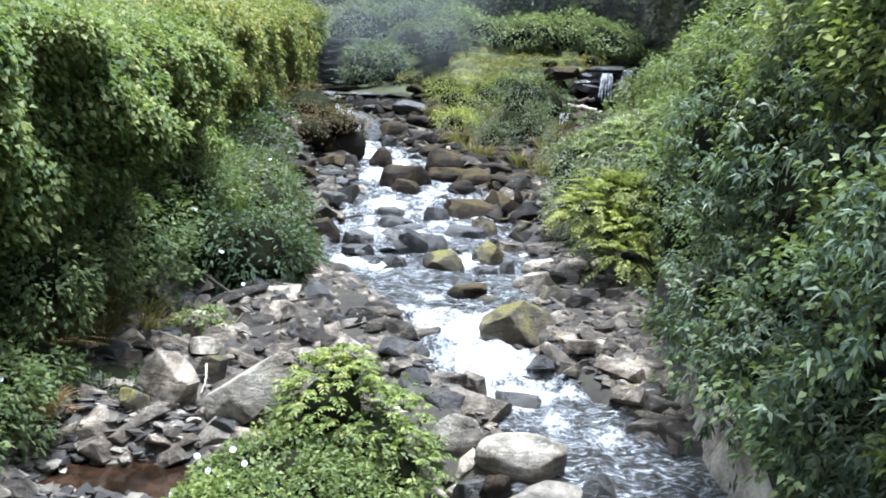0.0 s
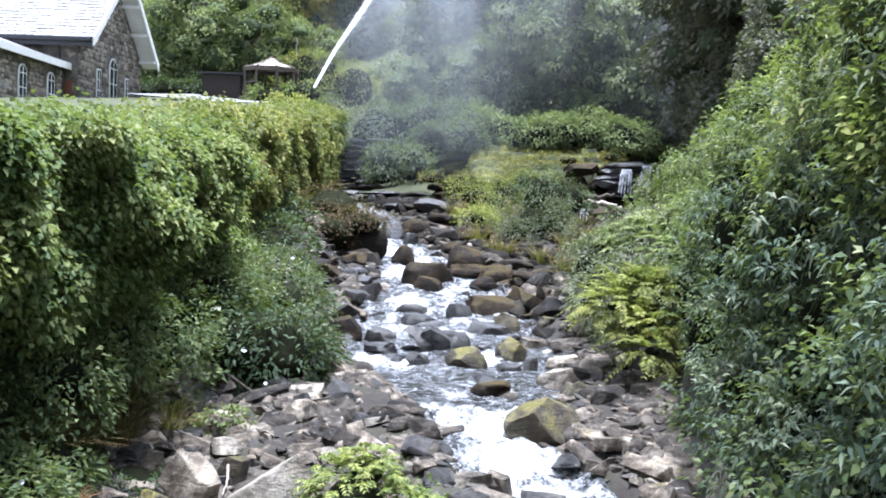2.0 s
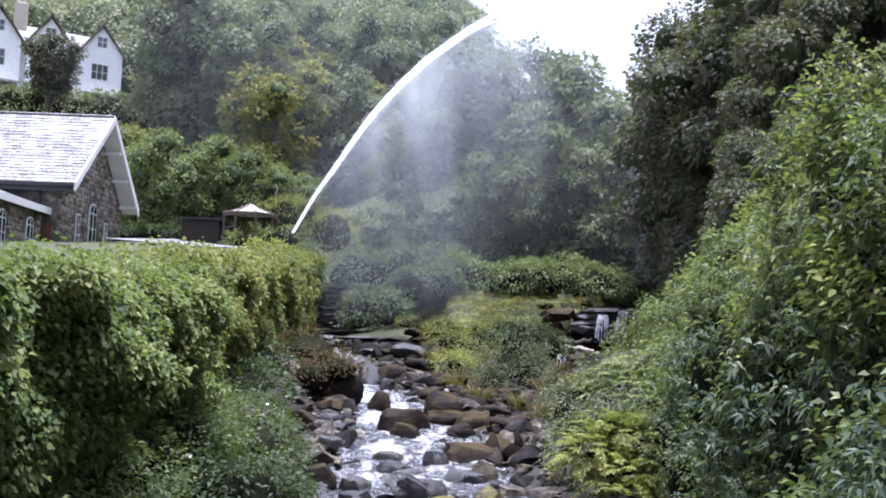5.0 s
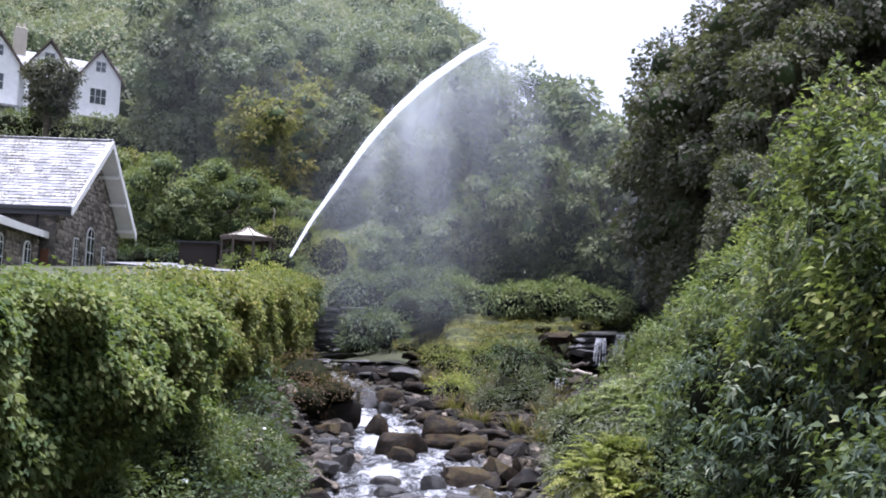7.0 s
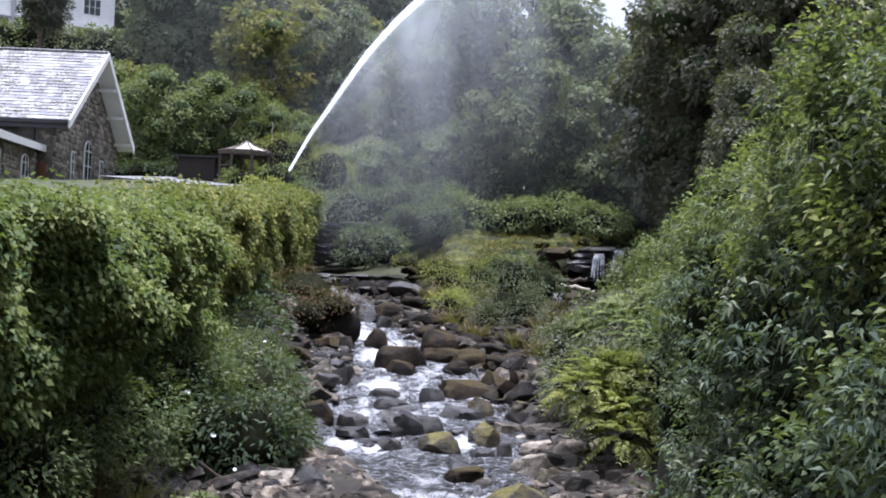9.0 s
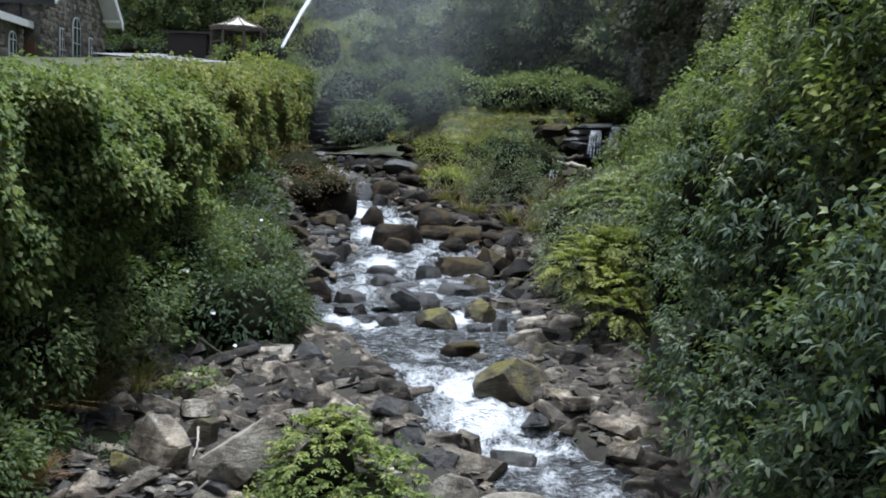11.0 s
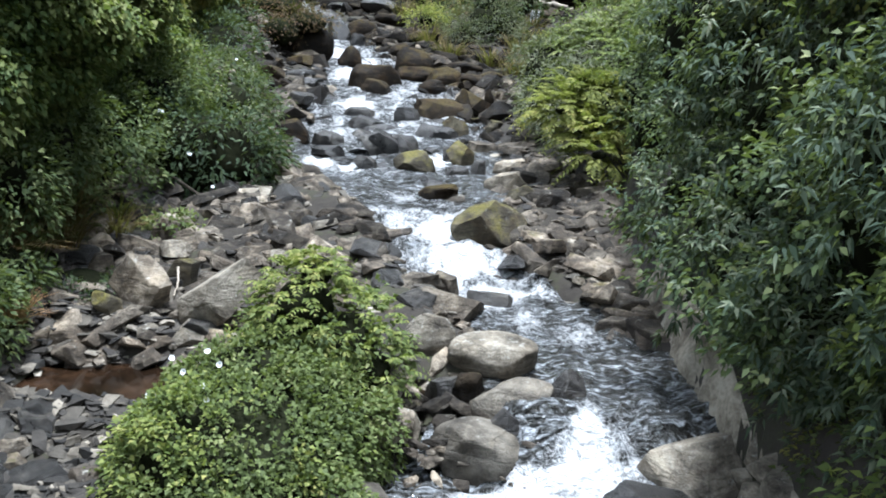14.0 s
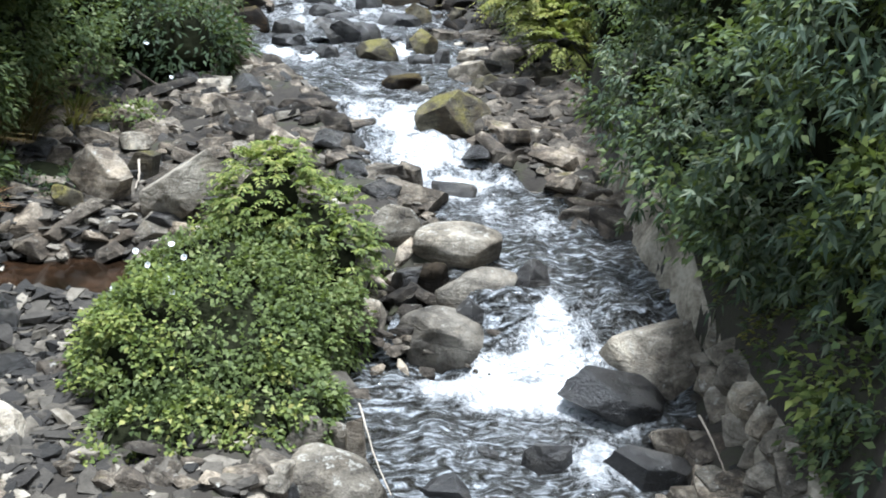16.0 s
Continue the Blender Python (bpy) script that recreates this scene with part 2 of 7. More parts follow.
IVY_OLD = leaf_mat("yellowing_ivy_leaf", [(0.1, (0.02, 0.036, 0.01)), (0.4, (0.06, 0.09, 0.02)), (0.65, (0.13, 0.165, 0.03)), (0.95, (0.24, 0.24, 0.05))])
DARKLEAF = leaf_mat("dark_shrub_leaf", [(0.1, (0.009, 0.02, 0.01)), (0.45, (0.024, 0.047, 0.021)), (0.7, (0.045, 0.08, 0.034)), (0.95, (0.11, 0.15, 0.08))], 0.15)
FOOTLEAF = leaf_mat("nettle_leaf", [(0.1, (0.014, 0.029, 0.015)), (0.45, (0.036, 0.064, 0.031)), (0.7, (0.068, 0.105, 0.048)), (0.95, (0.135, 0.17, 0.09))], 0.2)
NETTLE = leaf_mat("bank_nettle_leaf", [(0.1, (0.016, 0.034, 0.012)), (0.45, (0.045, 0.08, 0.028)), (0.7, (0.085, 0.13, 0.045)), (0.95, (0.17, 0.22, 0.09))], 0.25, patch_scale=2.0)
BUDD = leaf_mat("long_grey_green_leaf", [(0.1, (0.011, 0.025, 0.017)), (0.45, (0.038, 0.07, 0.046)), (0.7, (0.09, 0.138, 0.09)), (0.92, (0.2, 0.26, 0.18)), (1.0, (0.3, 0.35, 0.26))], 0.2)
LIME = leaf_mat("lime_leaf", [(0.1, (0.035, 0.055, 0.008)), (0.45, (0.12, 0.165, 0.026)), (0.7, (0.21, 0.265, 0.045)), (0.95, (0.38, 0.4, 0.1))], 0.35)
SILVERTIP = leaf_mat("toplit_silvery_leaf", [(0.1, (0.017, 0.033, 0.018)), (0.45, (0.05, 0.084, 0.043)), (0.7, (0.1, 0.145, 0.08)), (0.95, (0.27, 0.31, 0.22))], 0.24)
BRIGHT = leaf_mat("young_green_leaf", [(0.1, (0.026, 0.05, 0.011)), (0.45, (0.085, 0.14, 0.026)), (0.7, (0.165, 0.235, 0.042)), (0.95, (0.29, 0.335, 0.09))], 0.34)
GREYLEAF = leaf_mat("silver_green_leaf", [(0.1, (0.025, 0.04, 0.026)), (0.5, (0.075, 0.105, 0.066)), (0.95, (0.2, 0.24, 0.17))], 0.2)
FERN = leaf_mat("fern_leaf", [(0.1, (0.03, 0.055, 0.018)), (0.45, (0.085, 0.135, 0.04)), (0.7, (0.15, 0.215, 0.065)), (0.95, (0.26, 0.32, 0.12))], 0.3)
BRAMBLE = leaf_mat("bramble_leaf", [(0.1, (0.023, 0.046, 0.014)), (0.45, (0.064, 0.102, 0.03)), (0.7, (0.105, 0.165, 0.045)), (0.95, (0.22, 0.28, 0.11))], 0.28, patch_scale=2.2)
# woodland greens lightened, dark and hillside ones also blued, to paint in haze
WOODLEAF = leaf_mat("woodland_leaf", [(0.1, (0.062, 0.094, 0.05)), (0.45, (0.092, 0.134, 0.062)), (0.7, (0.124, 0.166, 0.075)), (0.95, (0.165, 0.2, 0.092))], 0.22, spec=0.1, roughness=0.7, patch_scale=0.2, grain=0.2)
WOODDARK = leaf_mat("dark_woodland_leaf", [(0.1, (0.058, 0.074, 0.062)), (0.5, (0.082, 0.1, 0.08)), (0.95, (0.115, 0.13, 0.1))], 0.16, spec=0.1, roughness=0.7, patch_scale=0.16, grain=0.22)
HILLLEAF = leaf_mat("hazed_oak_leaf", [(0.1, (0.09, 0.13, 0.092)), (0.45, (0.128, 0.18, 0.122)), (0.7, (0.17, 0.226, 0.15)), (0.95, (0.22, 0.27, 0.175))], 0.22, spec=0.08, roughness=0.75, patch_scale=0.25, grain=0.16)
GARDENLEAF = leaf_mat("garden_tree_leaf", [(0.1, (0.045, 0.074, 0.026)), (0.45, (0.088, 0.138, 0.046)), (0.7, (0.14, 0.2, 0.068)), (0.95, (0.22, 0.275, 0.1))], 0.25, spec=0.12, roughness=0.7, patch_scale=0.5, grain=0.2)
WOODGOLD = leaf_mat("golden_leaf", [(0.1, (0.07, 0.092, 0.025)), (0.5, (0.14, 0.165, 0.042)), (0.95, (0.25, 0.25, 0.07))], 0.3, spec=0.1, roughness=0.7, patch_scale=0.3, grain=0.2)
MOSSLEAF = leaf_mat("moss_and_fern", [(0.1, (0.03, 0.04, 0.01)), (0.45, (0.08, 0.095, 0.02)), (0.7, (0.14, 0.15, 0.03)), (0.95, (0.2, 0.18, 0.05))], 0.2, 0.8, 0.15)
WHITE = plain_mat("white_paint", (0.78, 0.78, 0.76), 0.6)
PETAL = plain_mat("white_petal", (0.68, 0.69, 0.7), 0.7)


def water_mat():
    """Clear peaty water over a dark bed, rippled, sky reflections painted as pale streaks; froth where the sheet
    carries 'foam'.
    """
    m, n, l, p = nodes_of("stream_water")
    vec = n.new("ShaderNodeNewGeometry").outputs["Position"]
    f = n.new("ShaderNodeAttribute")
    f.attribute_name = "foam"
    along, across = n.new("ShaderNodeMapping"), n.new("ShaderNodeMapping")
    along.inputs["Scale"].default_value, across.inputs["Scale"].default_value = (1.7, 1.0, 1.6), (0.9, 1.7, 1.0)
    l.new(vec, along.inputs[0])
    l.new(vec, across.inputs[0])
    a = noise_node(n, l, along.outputs[0], 1.5, 4, 0.6, 0.7)
    b = noise_node(n, l, along.outputs[0], 7.0, 6, 0.72, 0.8)
    k = maths(n, l, "ADD", maths(n, l, "MULTIPLY", maths(n, l, "SUBTRACT", a.outputs[0], 0.5), 1.5), maths(n, l, "MULTIPLY", maths(n, l, "SUBTRACT", b.outputs[0], 0.5), 0.8))
    s = noise_node(n, l, along.outputs[0], 3.2, 3, 0.55, 2.0)
    ridge = maths(n, l, "SUBTRACT", 1.0, maths(n, l, "ABSOLUTE", maths(n, l, "SUBTRACT", maths(n, l, "MULTIPLY", s.outputs[0], 2.0), 1.0)))
    k = maths(n, l, "ADD", k, maths(n, l, "MULTIPLY", maths(n, l, "POWER", ridge, 9.0), 0.3))
    k = maths(n, l, "MULTIPLY", k, maths(n, l, "ADD", maths(n, l, "MULTIPLY", f.outputs["Fac"], 1.3), 0.35, True))
    k = maths(n, l, "ADD", f.outputs["Fac"], k)
    k = maths(n, l, "MULTIPLY", maths(n, l, "SUBTRACT", k, 0.38), 2.2, True)
    # this noise lays silver streaks into the base colour as reflected sky
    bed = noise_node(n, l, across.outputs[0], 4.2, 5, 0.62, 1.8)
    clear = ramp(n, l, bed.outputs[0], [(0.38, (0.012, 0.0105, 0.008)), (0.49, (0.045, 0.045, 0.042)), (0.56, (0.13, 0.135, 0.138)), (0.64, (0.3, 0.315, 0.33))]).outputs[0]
    froth = ramp(n, l, b.outputs[0], [(0.3, (0.5, 0.53, 0.55)), (0.46, (0.84, 0.85, 0.86)), (0.6, (0.92, 0.92, 0.92))]).outputs[0]
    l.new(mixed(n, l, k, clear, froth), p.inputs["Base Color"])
    r = n.new("ShaderNodeMapRange")
    l.new(k, r.inputs[0])
    r.inputs[3].default_value, r.inputs[4].default_value = 0.06, 0.7
    l.new(r.outputs[0], p.inputs["Roughness"])
    p.inputs["IOR"].default_value = 1.42
    w = noise_node(n, l, across.outputs[0], 2.6, 3, 0.5, 1.4)
    w2 = noise_node(n, l, across.outputs[0], 9.0, 3, 0.55, 1.0)
    wave = maths(n, l, "ADD", w.outputs[0], maths(n, l, "MULTIPLY", w2.outputs[0], 0.45))
    bumped(n, l, p, maths(n, l, "ADD", wave, maths(n, l, "MULTIPLY", k, maths(n, l, "MULTIPLY", b.outputs[0], 0.5))), 1.0, 0.26)
    return m


WATER = water_mat()

# ---- shapes ----


def lattice(p, seed=0):
    """Smooth random values in 0..1 at the points p (n x 3)."""
    p = np.asarray(p, float)
    i = np.floor(p).astype(np.int64)
    f = p - i
    f = f * f * (3 - 2 * f)
    out = np.zeros(len(p))
    for dx in (0, 1):
        for dy in (0, 1):
            for dz in (0, 1):
                h = (i[:, 0] + dx) * 374761393 + (i[:, 1] + dy) * 668265263 + (i[:, 2] + dz) * 2147483647 + seed * 974634777
                h = (h ^ (h >> 13)) * 1274126177 & 0xFFFFFFFF
                h = (h ^ (h >> 16)) & 0xFFFF
                w = (f[:, 0] if dx else 1 - f[:, 0]) * (f[:, 1] if dy else 1 - f[:, 1]) * (f[:, 2] if dz else 1 - f[:, 2])
                out += w * h / 65535.0
    return out


def fractal(p, seed=0, octaves=3):
    p = np.asarray(p, float)
    s, a, t = 0, 1.0, 0
    for k in range(octaves):
        s = s + a * (lattice(p * 2 ** k, seed + k) - 0.5)
        t, a = t + a, a * 0.5
    return s / t


def mesh_of(name, verts, faces, material, smooth=True, crease=0):
    """A mesh from arrays; faces is (m x 4) or (m x 3)."""
    me = bpy.data.meshes.new(name)
    v, f = np.asarray(verts, np.float32), np.asarray(faces, np.int32)
    me.vertices.add(len(v))
    me.vertices.foreach_set("co", v.ravel())
    me.loops.add(f.size)
    me.loops.foreach_set("vertex_index", f.ravel())
    me.polygons.add(len(f))
    me.polygons.foreach_set("loop_start", np.arange(0, f.size, f.shape[1], dtype=np.int32))
    me.polygons.foreach_set("use_smooth", np.full(len(f), smooth))
    me.materials.append(material)
    me.update(calc_edges=True)
    if crease:
        me.set_sharp_from_angle(angle=radians(crease))
    return me


def part(name, data, material, parent=None, label=""):
    """One mesh object from a bmesh or a mesh, under a thing or a part."""
    if isinstance(data, bmesh.types.BMesh):
        me = bpy.data.meshes.new(name)
        data.to_mesh(me)
        data.free()
        me.materials.append(material)
    else:
        me = data
    ob = new(name, me)
    ob.parent = parent
    if label:
        ob["label"] = label
    return ob


def thing(name, label, category, group="", kind="", at=(0, 0, 0)):
    ob = new(name)
    ob.location = at
    ob.empty_display_size = 0.1
    return tagged(ob, label, category, group, kind)


def unit(a):
    return a / np.maximum(np.linalg.norm(a, axis=1, keepdims=True), 1e-9)


def leaves(rng, p, d, n, length, width, fold=0.18, droop=0.15):
    """Folded leaf blades at points p along d with faces towards n: vertices and quads."""
    m = len(p)
    d = unit(d)
    s = unit(np.cross(d, n))
    up = np.cross(s, d)
    L = (length * rng.uniform(0.65, 1.3, m))[:, None]
    W = (width * rng.uniform(0.7, 1.25, m))[:, None]
    mid = p + d * L * 0.42
    tip = p + d * L - np.array([0, 0, 1.0]) * L * droop
    v = np.stack([p, mid + s * W / 2 + up * W * fold, tip, mid - s * W / 2 + up * W * fold], 1).reshape(-1, 3)
    return v, np.arange(4 * m).reshape(-1, 4)


def clumps(rng, c, n, k, r, length, width, droop=0.15, flat=0.6, hang=0.25):
    """k leaves round each clump centre c that faces n."""
    m = len(c)
    c2, n2 = np.repeat(c, k, 0), np.repeat(n, k, 0)
    off = unit(rng.normal(size=(m * k, 3))) * (r * rng.uniform(0.2, 1, m * k) ** 0.6)[:, None]
    off += n2 * r * 0.25
    off[:, 2] *= 0.75
    d = unit(off) * 0.7 + n2 * 0.5 + rng.normal(size=off.shape) * 0.45 - np.array([0, 0, hang])
    nn = n2 * flat + rng.normal(size=off.shape) * 0.35 + np.array([0, 0, 0.75])
    return leaves(rng, c2 + off, d, nn, length, width, droop=droop)


def sprays(rng, c, n, k, length, width, reach):
    """Arching twig ends: k long leaves in a star round each tip, drooping."""
    m = len(c)
    a = unit(n * 0.8 + rng.normal(size=(m, 3)) * 0.55 + np.array([0, 0, 0.25]))
    tip = c + a * (reach * rng.random(m) ** 1.5)[:, None]
    a2, t2 = np.repeat(a, k, 0), np.repeat(tip, k, 0)
    side = rng.normal(size=(m * k, 3))
    side = unit(side - (side * a2).sum(1, keepdims=True) * a2)
    back = rng.random(m * k)
    p = t2 - a2 * (back * 1.6 * length)[:, None]
    w = 0.35 + 0.8 * back
    d = unit(a2 * (1.1 - w)[:, None] + side * w[:, None] + np.array([0, 0, -0.18]))
    nn = a2 * 0.6 + np.array([0, 0, 0.8]) + rng.normal(size=d.shape) * 0.2
    return leaves(rng, p, d, nn, length, width, fold=0.12, droop=0.32)


def fronds(rng, c, n, reach, pairs, length, width, droop=0.5):
    """Arching fronds from points c: rows of paired leaflets along a falling stem."""
    m = len(c)
    d = unit(n * np.array([1, 1, 0.5]) + rng.normal(size=(m, 3)) * 0.3 + np.array([0, 0, 0.35]))
    R = reach * rng.uniform(0.6, 1.2, m)
    P, D, N, S = [], [], [], []
    for t in np.linspace(0.12, 1.0, pairs):
        q = c + d * (R * t)[:, None] - np.array([0, 0, 1.0]) * (droop * R * t * t)[:, None]
        tan = unit(d - np.array([0, 0, 2 * droop * t]))
        side = unit(np.cross(tan, np.array([0, 0, 1.0])) + rng.normal(size=(m, 3)) * 0.08)
        for sgn in (-1, 1):
            P.append(q)
            D.append(side * sgn + tan * 0.7 - np.array([0, 0, 0.12]))
            N.append(np.cross(side, tan) + rng.normal(size=(m, 3)) * 0.2)
            S.append(np.full(m, 1.1 - 0.65 * t))
    P, D, N, S = np.concatenate(P), unit(np.concatenate(D)), np.concatenate(N), np.concatenate(S)
    v, f = leaves(rng, P, D, N, length, width, fold=0.1, droop=0.15)
    v = v.reshape(-1, 4, 3)
    v = P[:, None] + (v - P[:, None]) * S[:, None, None]
    return v.reshape(-1, 3), f


def shell(rng, blobs, per_m2, bump=0.18, low=-0.5, gap=0.07):
    """Random points with normals on the joined surface of ellipsoids (cx, cy, cz, rx, ry, rz)."""
    P, N = [], []
    for i, b in enumerate(blobs):
        c, r = np.array(b[:3]), np.array(b[3:6])
        area = 4 * math.pi * ((r[0] * r[1]) ** 1.6 + (r[0] * r[2]) ** 1.6 + (r[1] * r[2]) ** 1.6) ** (1 / 1.6) / 3 ** (1 / 1.6)
        q = unit(rng.normal(size=(int(area * per_m2) + 4, 3)))
        q = q[q[:, 2] > low]
        s = 1 + bump * 2.6 * fractal(q * r * 1.3 + c, 7, 2)
        p = c + q * r * s[:, None]
        n = unit(q / r)
        keep = fractal(p * 1.9, 33, 2) > -gap
        p = p + n * (0.5 * bump * fractal(p * 2.6, 35, 2))[:, None]
        for j, o in enumerate(blobs):
            if j != i:
                keep &= (((p - np.array(o[:3])) / np.array(o[3:6])) ** 2).sum(1) > 0.72
        P.append(p[keep])
        N.append(n[keep])
    return np.concatenate(P), np.concatenate(N)


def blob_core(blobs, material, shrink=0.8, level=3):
    """The inside of a bush: lumpy closed forms, in a dark colour painted for shade."""
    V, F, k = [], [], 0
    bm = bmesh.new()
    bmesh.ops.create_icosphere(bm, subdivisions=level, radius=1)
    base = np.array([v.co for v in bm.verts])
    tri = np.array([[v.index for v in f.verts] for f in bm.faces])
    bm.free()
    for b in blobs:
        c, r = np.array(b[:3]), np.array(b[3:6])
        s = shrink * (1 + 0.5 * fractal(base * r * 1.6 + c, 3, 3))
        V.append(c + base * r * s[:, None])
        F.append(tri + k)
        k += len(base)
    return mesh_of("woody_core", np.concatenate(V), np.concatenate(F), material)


def bush(name, label, blobs, material, per_m2=14, k=16, r=0.28, length=0.09, width=0.05, seed=1, category="shrub", droop=0.15, hang=0.25, low=-0.6, core=0.8, bump=0.18, group="", extra=None, spray=None, gap=0.07, frond=None):
    """A shrub: leaves in clumps over lumpy blobs, and a core painted dark for the shade among twigs."""
    rng = np.random.default_rng(seed)
    c, n = shell(rng, blobs, per_m2 * (1.35 if gap < 0.3 else 1.0), bump, low, gap)
    v, f = clumps(rng, c, n, k, r, length, width, droop=droop, hang=hang)
    if spray:
        v, f = sprays(rng, c, n, k, length, width, spray)
    if frond:
        v, f = fronds(rng, c, n, frond, k, length, width)
    base = (blobs[0][0], blobs[0][1], min(b[2] - b[5] * 0.7 for b in blobs))
    ob = thing(name, label, category, group, at=base)
    off = np.array(base)
    part("foliage", mesh_of("foliage", v - off, f, material), None, ob)
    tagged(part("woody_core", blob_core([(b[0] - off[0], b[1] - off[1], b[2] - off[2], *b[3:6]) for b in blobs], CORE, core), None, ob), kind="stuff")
    if extra:
        mat2, share, ln, wd = extra
        pick = fractal(c * 1.1, 91 + seed, 2) + 0.12 * rng.normal(size=len(c)) > np.quantile(fractal(c * 1.1, 91 + seed, 2), 1 - share)
        v, f = clumps(rng, c[pick] + n[pick] * 0.08, n[pick], k, r, ln, wd, droop=droop, hang=hang)
        part("new_growth", mesh_of("new_growth", v - off, f, mat2), None, ob)
    return ob


def tube(points, radii, sides=7):
    """A tapered round form along points: vertices and quads."""
    P = np.array(points, float)
    T = unit(np.gradient(P, axis=0))
    ref = np.array([0.3, 0.9, 0.2]) if abs(T[0][2]) > 0.5 else np.array([0, 0, 1.0])
    A = unit(np.cross(T, ref))
    B = np.cross(T, A)
    a = np.linspace(0, 2 * math.pi, sides, endpoint=False)
    V = (P[:, None] + (A[:, None] * np.cos(a)[None, :, None] + B[:, None] * np.sin(a)[None, :, None]) * np.array(radii)[:, None, None]).reshape(-1, 3)
    F = []
    for i in range(len(P) - 1):
        for j in range(sides):
            F.append((i * sides + j, i * sides + (j + 1) % sides, (i + 1) * sides + (j + 1) % sides, (i + 1) * sides + j))
    return V, np.array(F)


def join(pieces):
    V, F, k = [], [], 0
    for v, f in pieces:
        V.append(v)
        F.append(np.asarray(f) + k)
        k += len(v)
    return np.concatenate(V), np.concatenate(F)


def make_tree(name, label, height, spread, material, seed, crown_from=0.25, leaf=0.42, per_m2=2.3, k=9, blobs=16, tall=1.0):
    """A tree: tapered trunk with limbs, and a crown of leaf clumps with gaps."""
    rng = np.random.default_rng(seed)
    ob = thing(name, label, "tree")
    top = height * 0.9
    ys = np.linspace(0, 1, 9)
    bend = np.stack([np.sin(ys * 2.2 + seed) * 0.03 * height, np.cos(ys * 1.7 + seed) * 0.03 * height - 0.03 * height * math.cos(seed), ys * top], 1)
    bend[:, 0] -= bend[0, 0]
    pieces = [tube(bend, height * 0.028 * (1 - ys * 0.85) * (1 + 0.5 * np.exp(-ys * 14)))]
    B = []
    for i in range(blobs):
        a = i * 2.4 + rng.uniform(0, 0.8)
        h = crown_from + (1 - crown_from) * (i + 0.6) / blobs
        out = spread * (0.62 * math.sin(math.pi * min(1, 0.28 + 0.72 * (1 - (h - crown_from) / (1 - crown_from)))) + 0.08) * rng.uniform(0.6, 1.05)
        s = spread * rng.uniform(0.27, 0.42) * (1.1 - 0.35 * h)
        end = np.array([math.cos(a) * out, math.sin(a) * out, h * height * 0.93])
        B.append((*end, s, s, s * 0.85 * tall))
        t0 = max(0.15, h - 0.22)
        start = np.array([np.interp(t0, ys, bend[:, q]) for q in range(3)])
        u = np.linspace(0, 1, 5)[:, None]
        pieces.append(tube(start + (end - start) * u + np.array([0, 0, 0.06 * height]) * np.sin(u * math.pi), height * 0.011 * (1.15 - u[:, 0]), 5))
    v, f = join(pieces)
    part("trunk", mesh_of("trunk", v, f, BARK), None, ob)
    c, n = shell(rng, B, per_m2, 0.3, -0.75, 0.12)
    v, f = clumps(rng, c, n, k, 0.45 * leaf / 0.3, leaf, leaf * 0.66, flat=2.6)
    crown = part("crown", mesh_of("crown", v, f, material), None, ob)
    # dark filling whose colour gives the crown its inner shade
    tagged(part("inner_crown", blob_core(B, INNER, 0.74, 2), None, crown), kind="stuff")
    return ob


def make_rock(seed, flat=0.6, cut=0.3, level=3, rough=0.12, long=1.3, planes=9):
    """A river stone about 1 m across: rounded, cut by a few planes, rough."""
    rng = np.random.default_rng(seed)
    bm = bmesh.new()
    bmesh.ops.create_icosphere(bm, subdivisions=level, radius=1)
    p = np.array([v.co for v in bm.verts])
    for _ in range(planes):
        q = unit(rng.normal(size=(1, 3)))[0]
        lim = rng.uniform(1 - cut, 1.0 - 0.25 * cut)
        over = np.maximum(p @ q - lim, 0)
        p -= over[:, None] * q * 0.97
    p *= (1 + rough * 2 * fractal(p * 1.3 + seed * 3.7, seed, 4))[:, None]
    p *= np.array([0.5 * long, 0.5, 0.5 * flat])
    f = np.array([[v.index for v in q.verts] for q in bm.faces])
    bm.free()
    return p, f


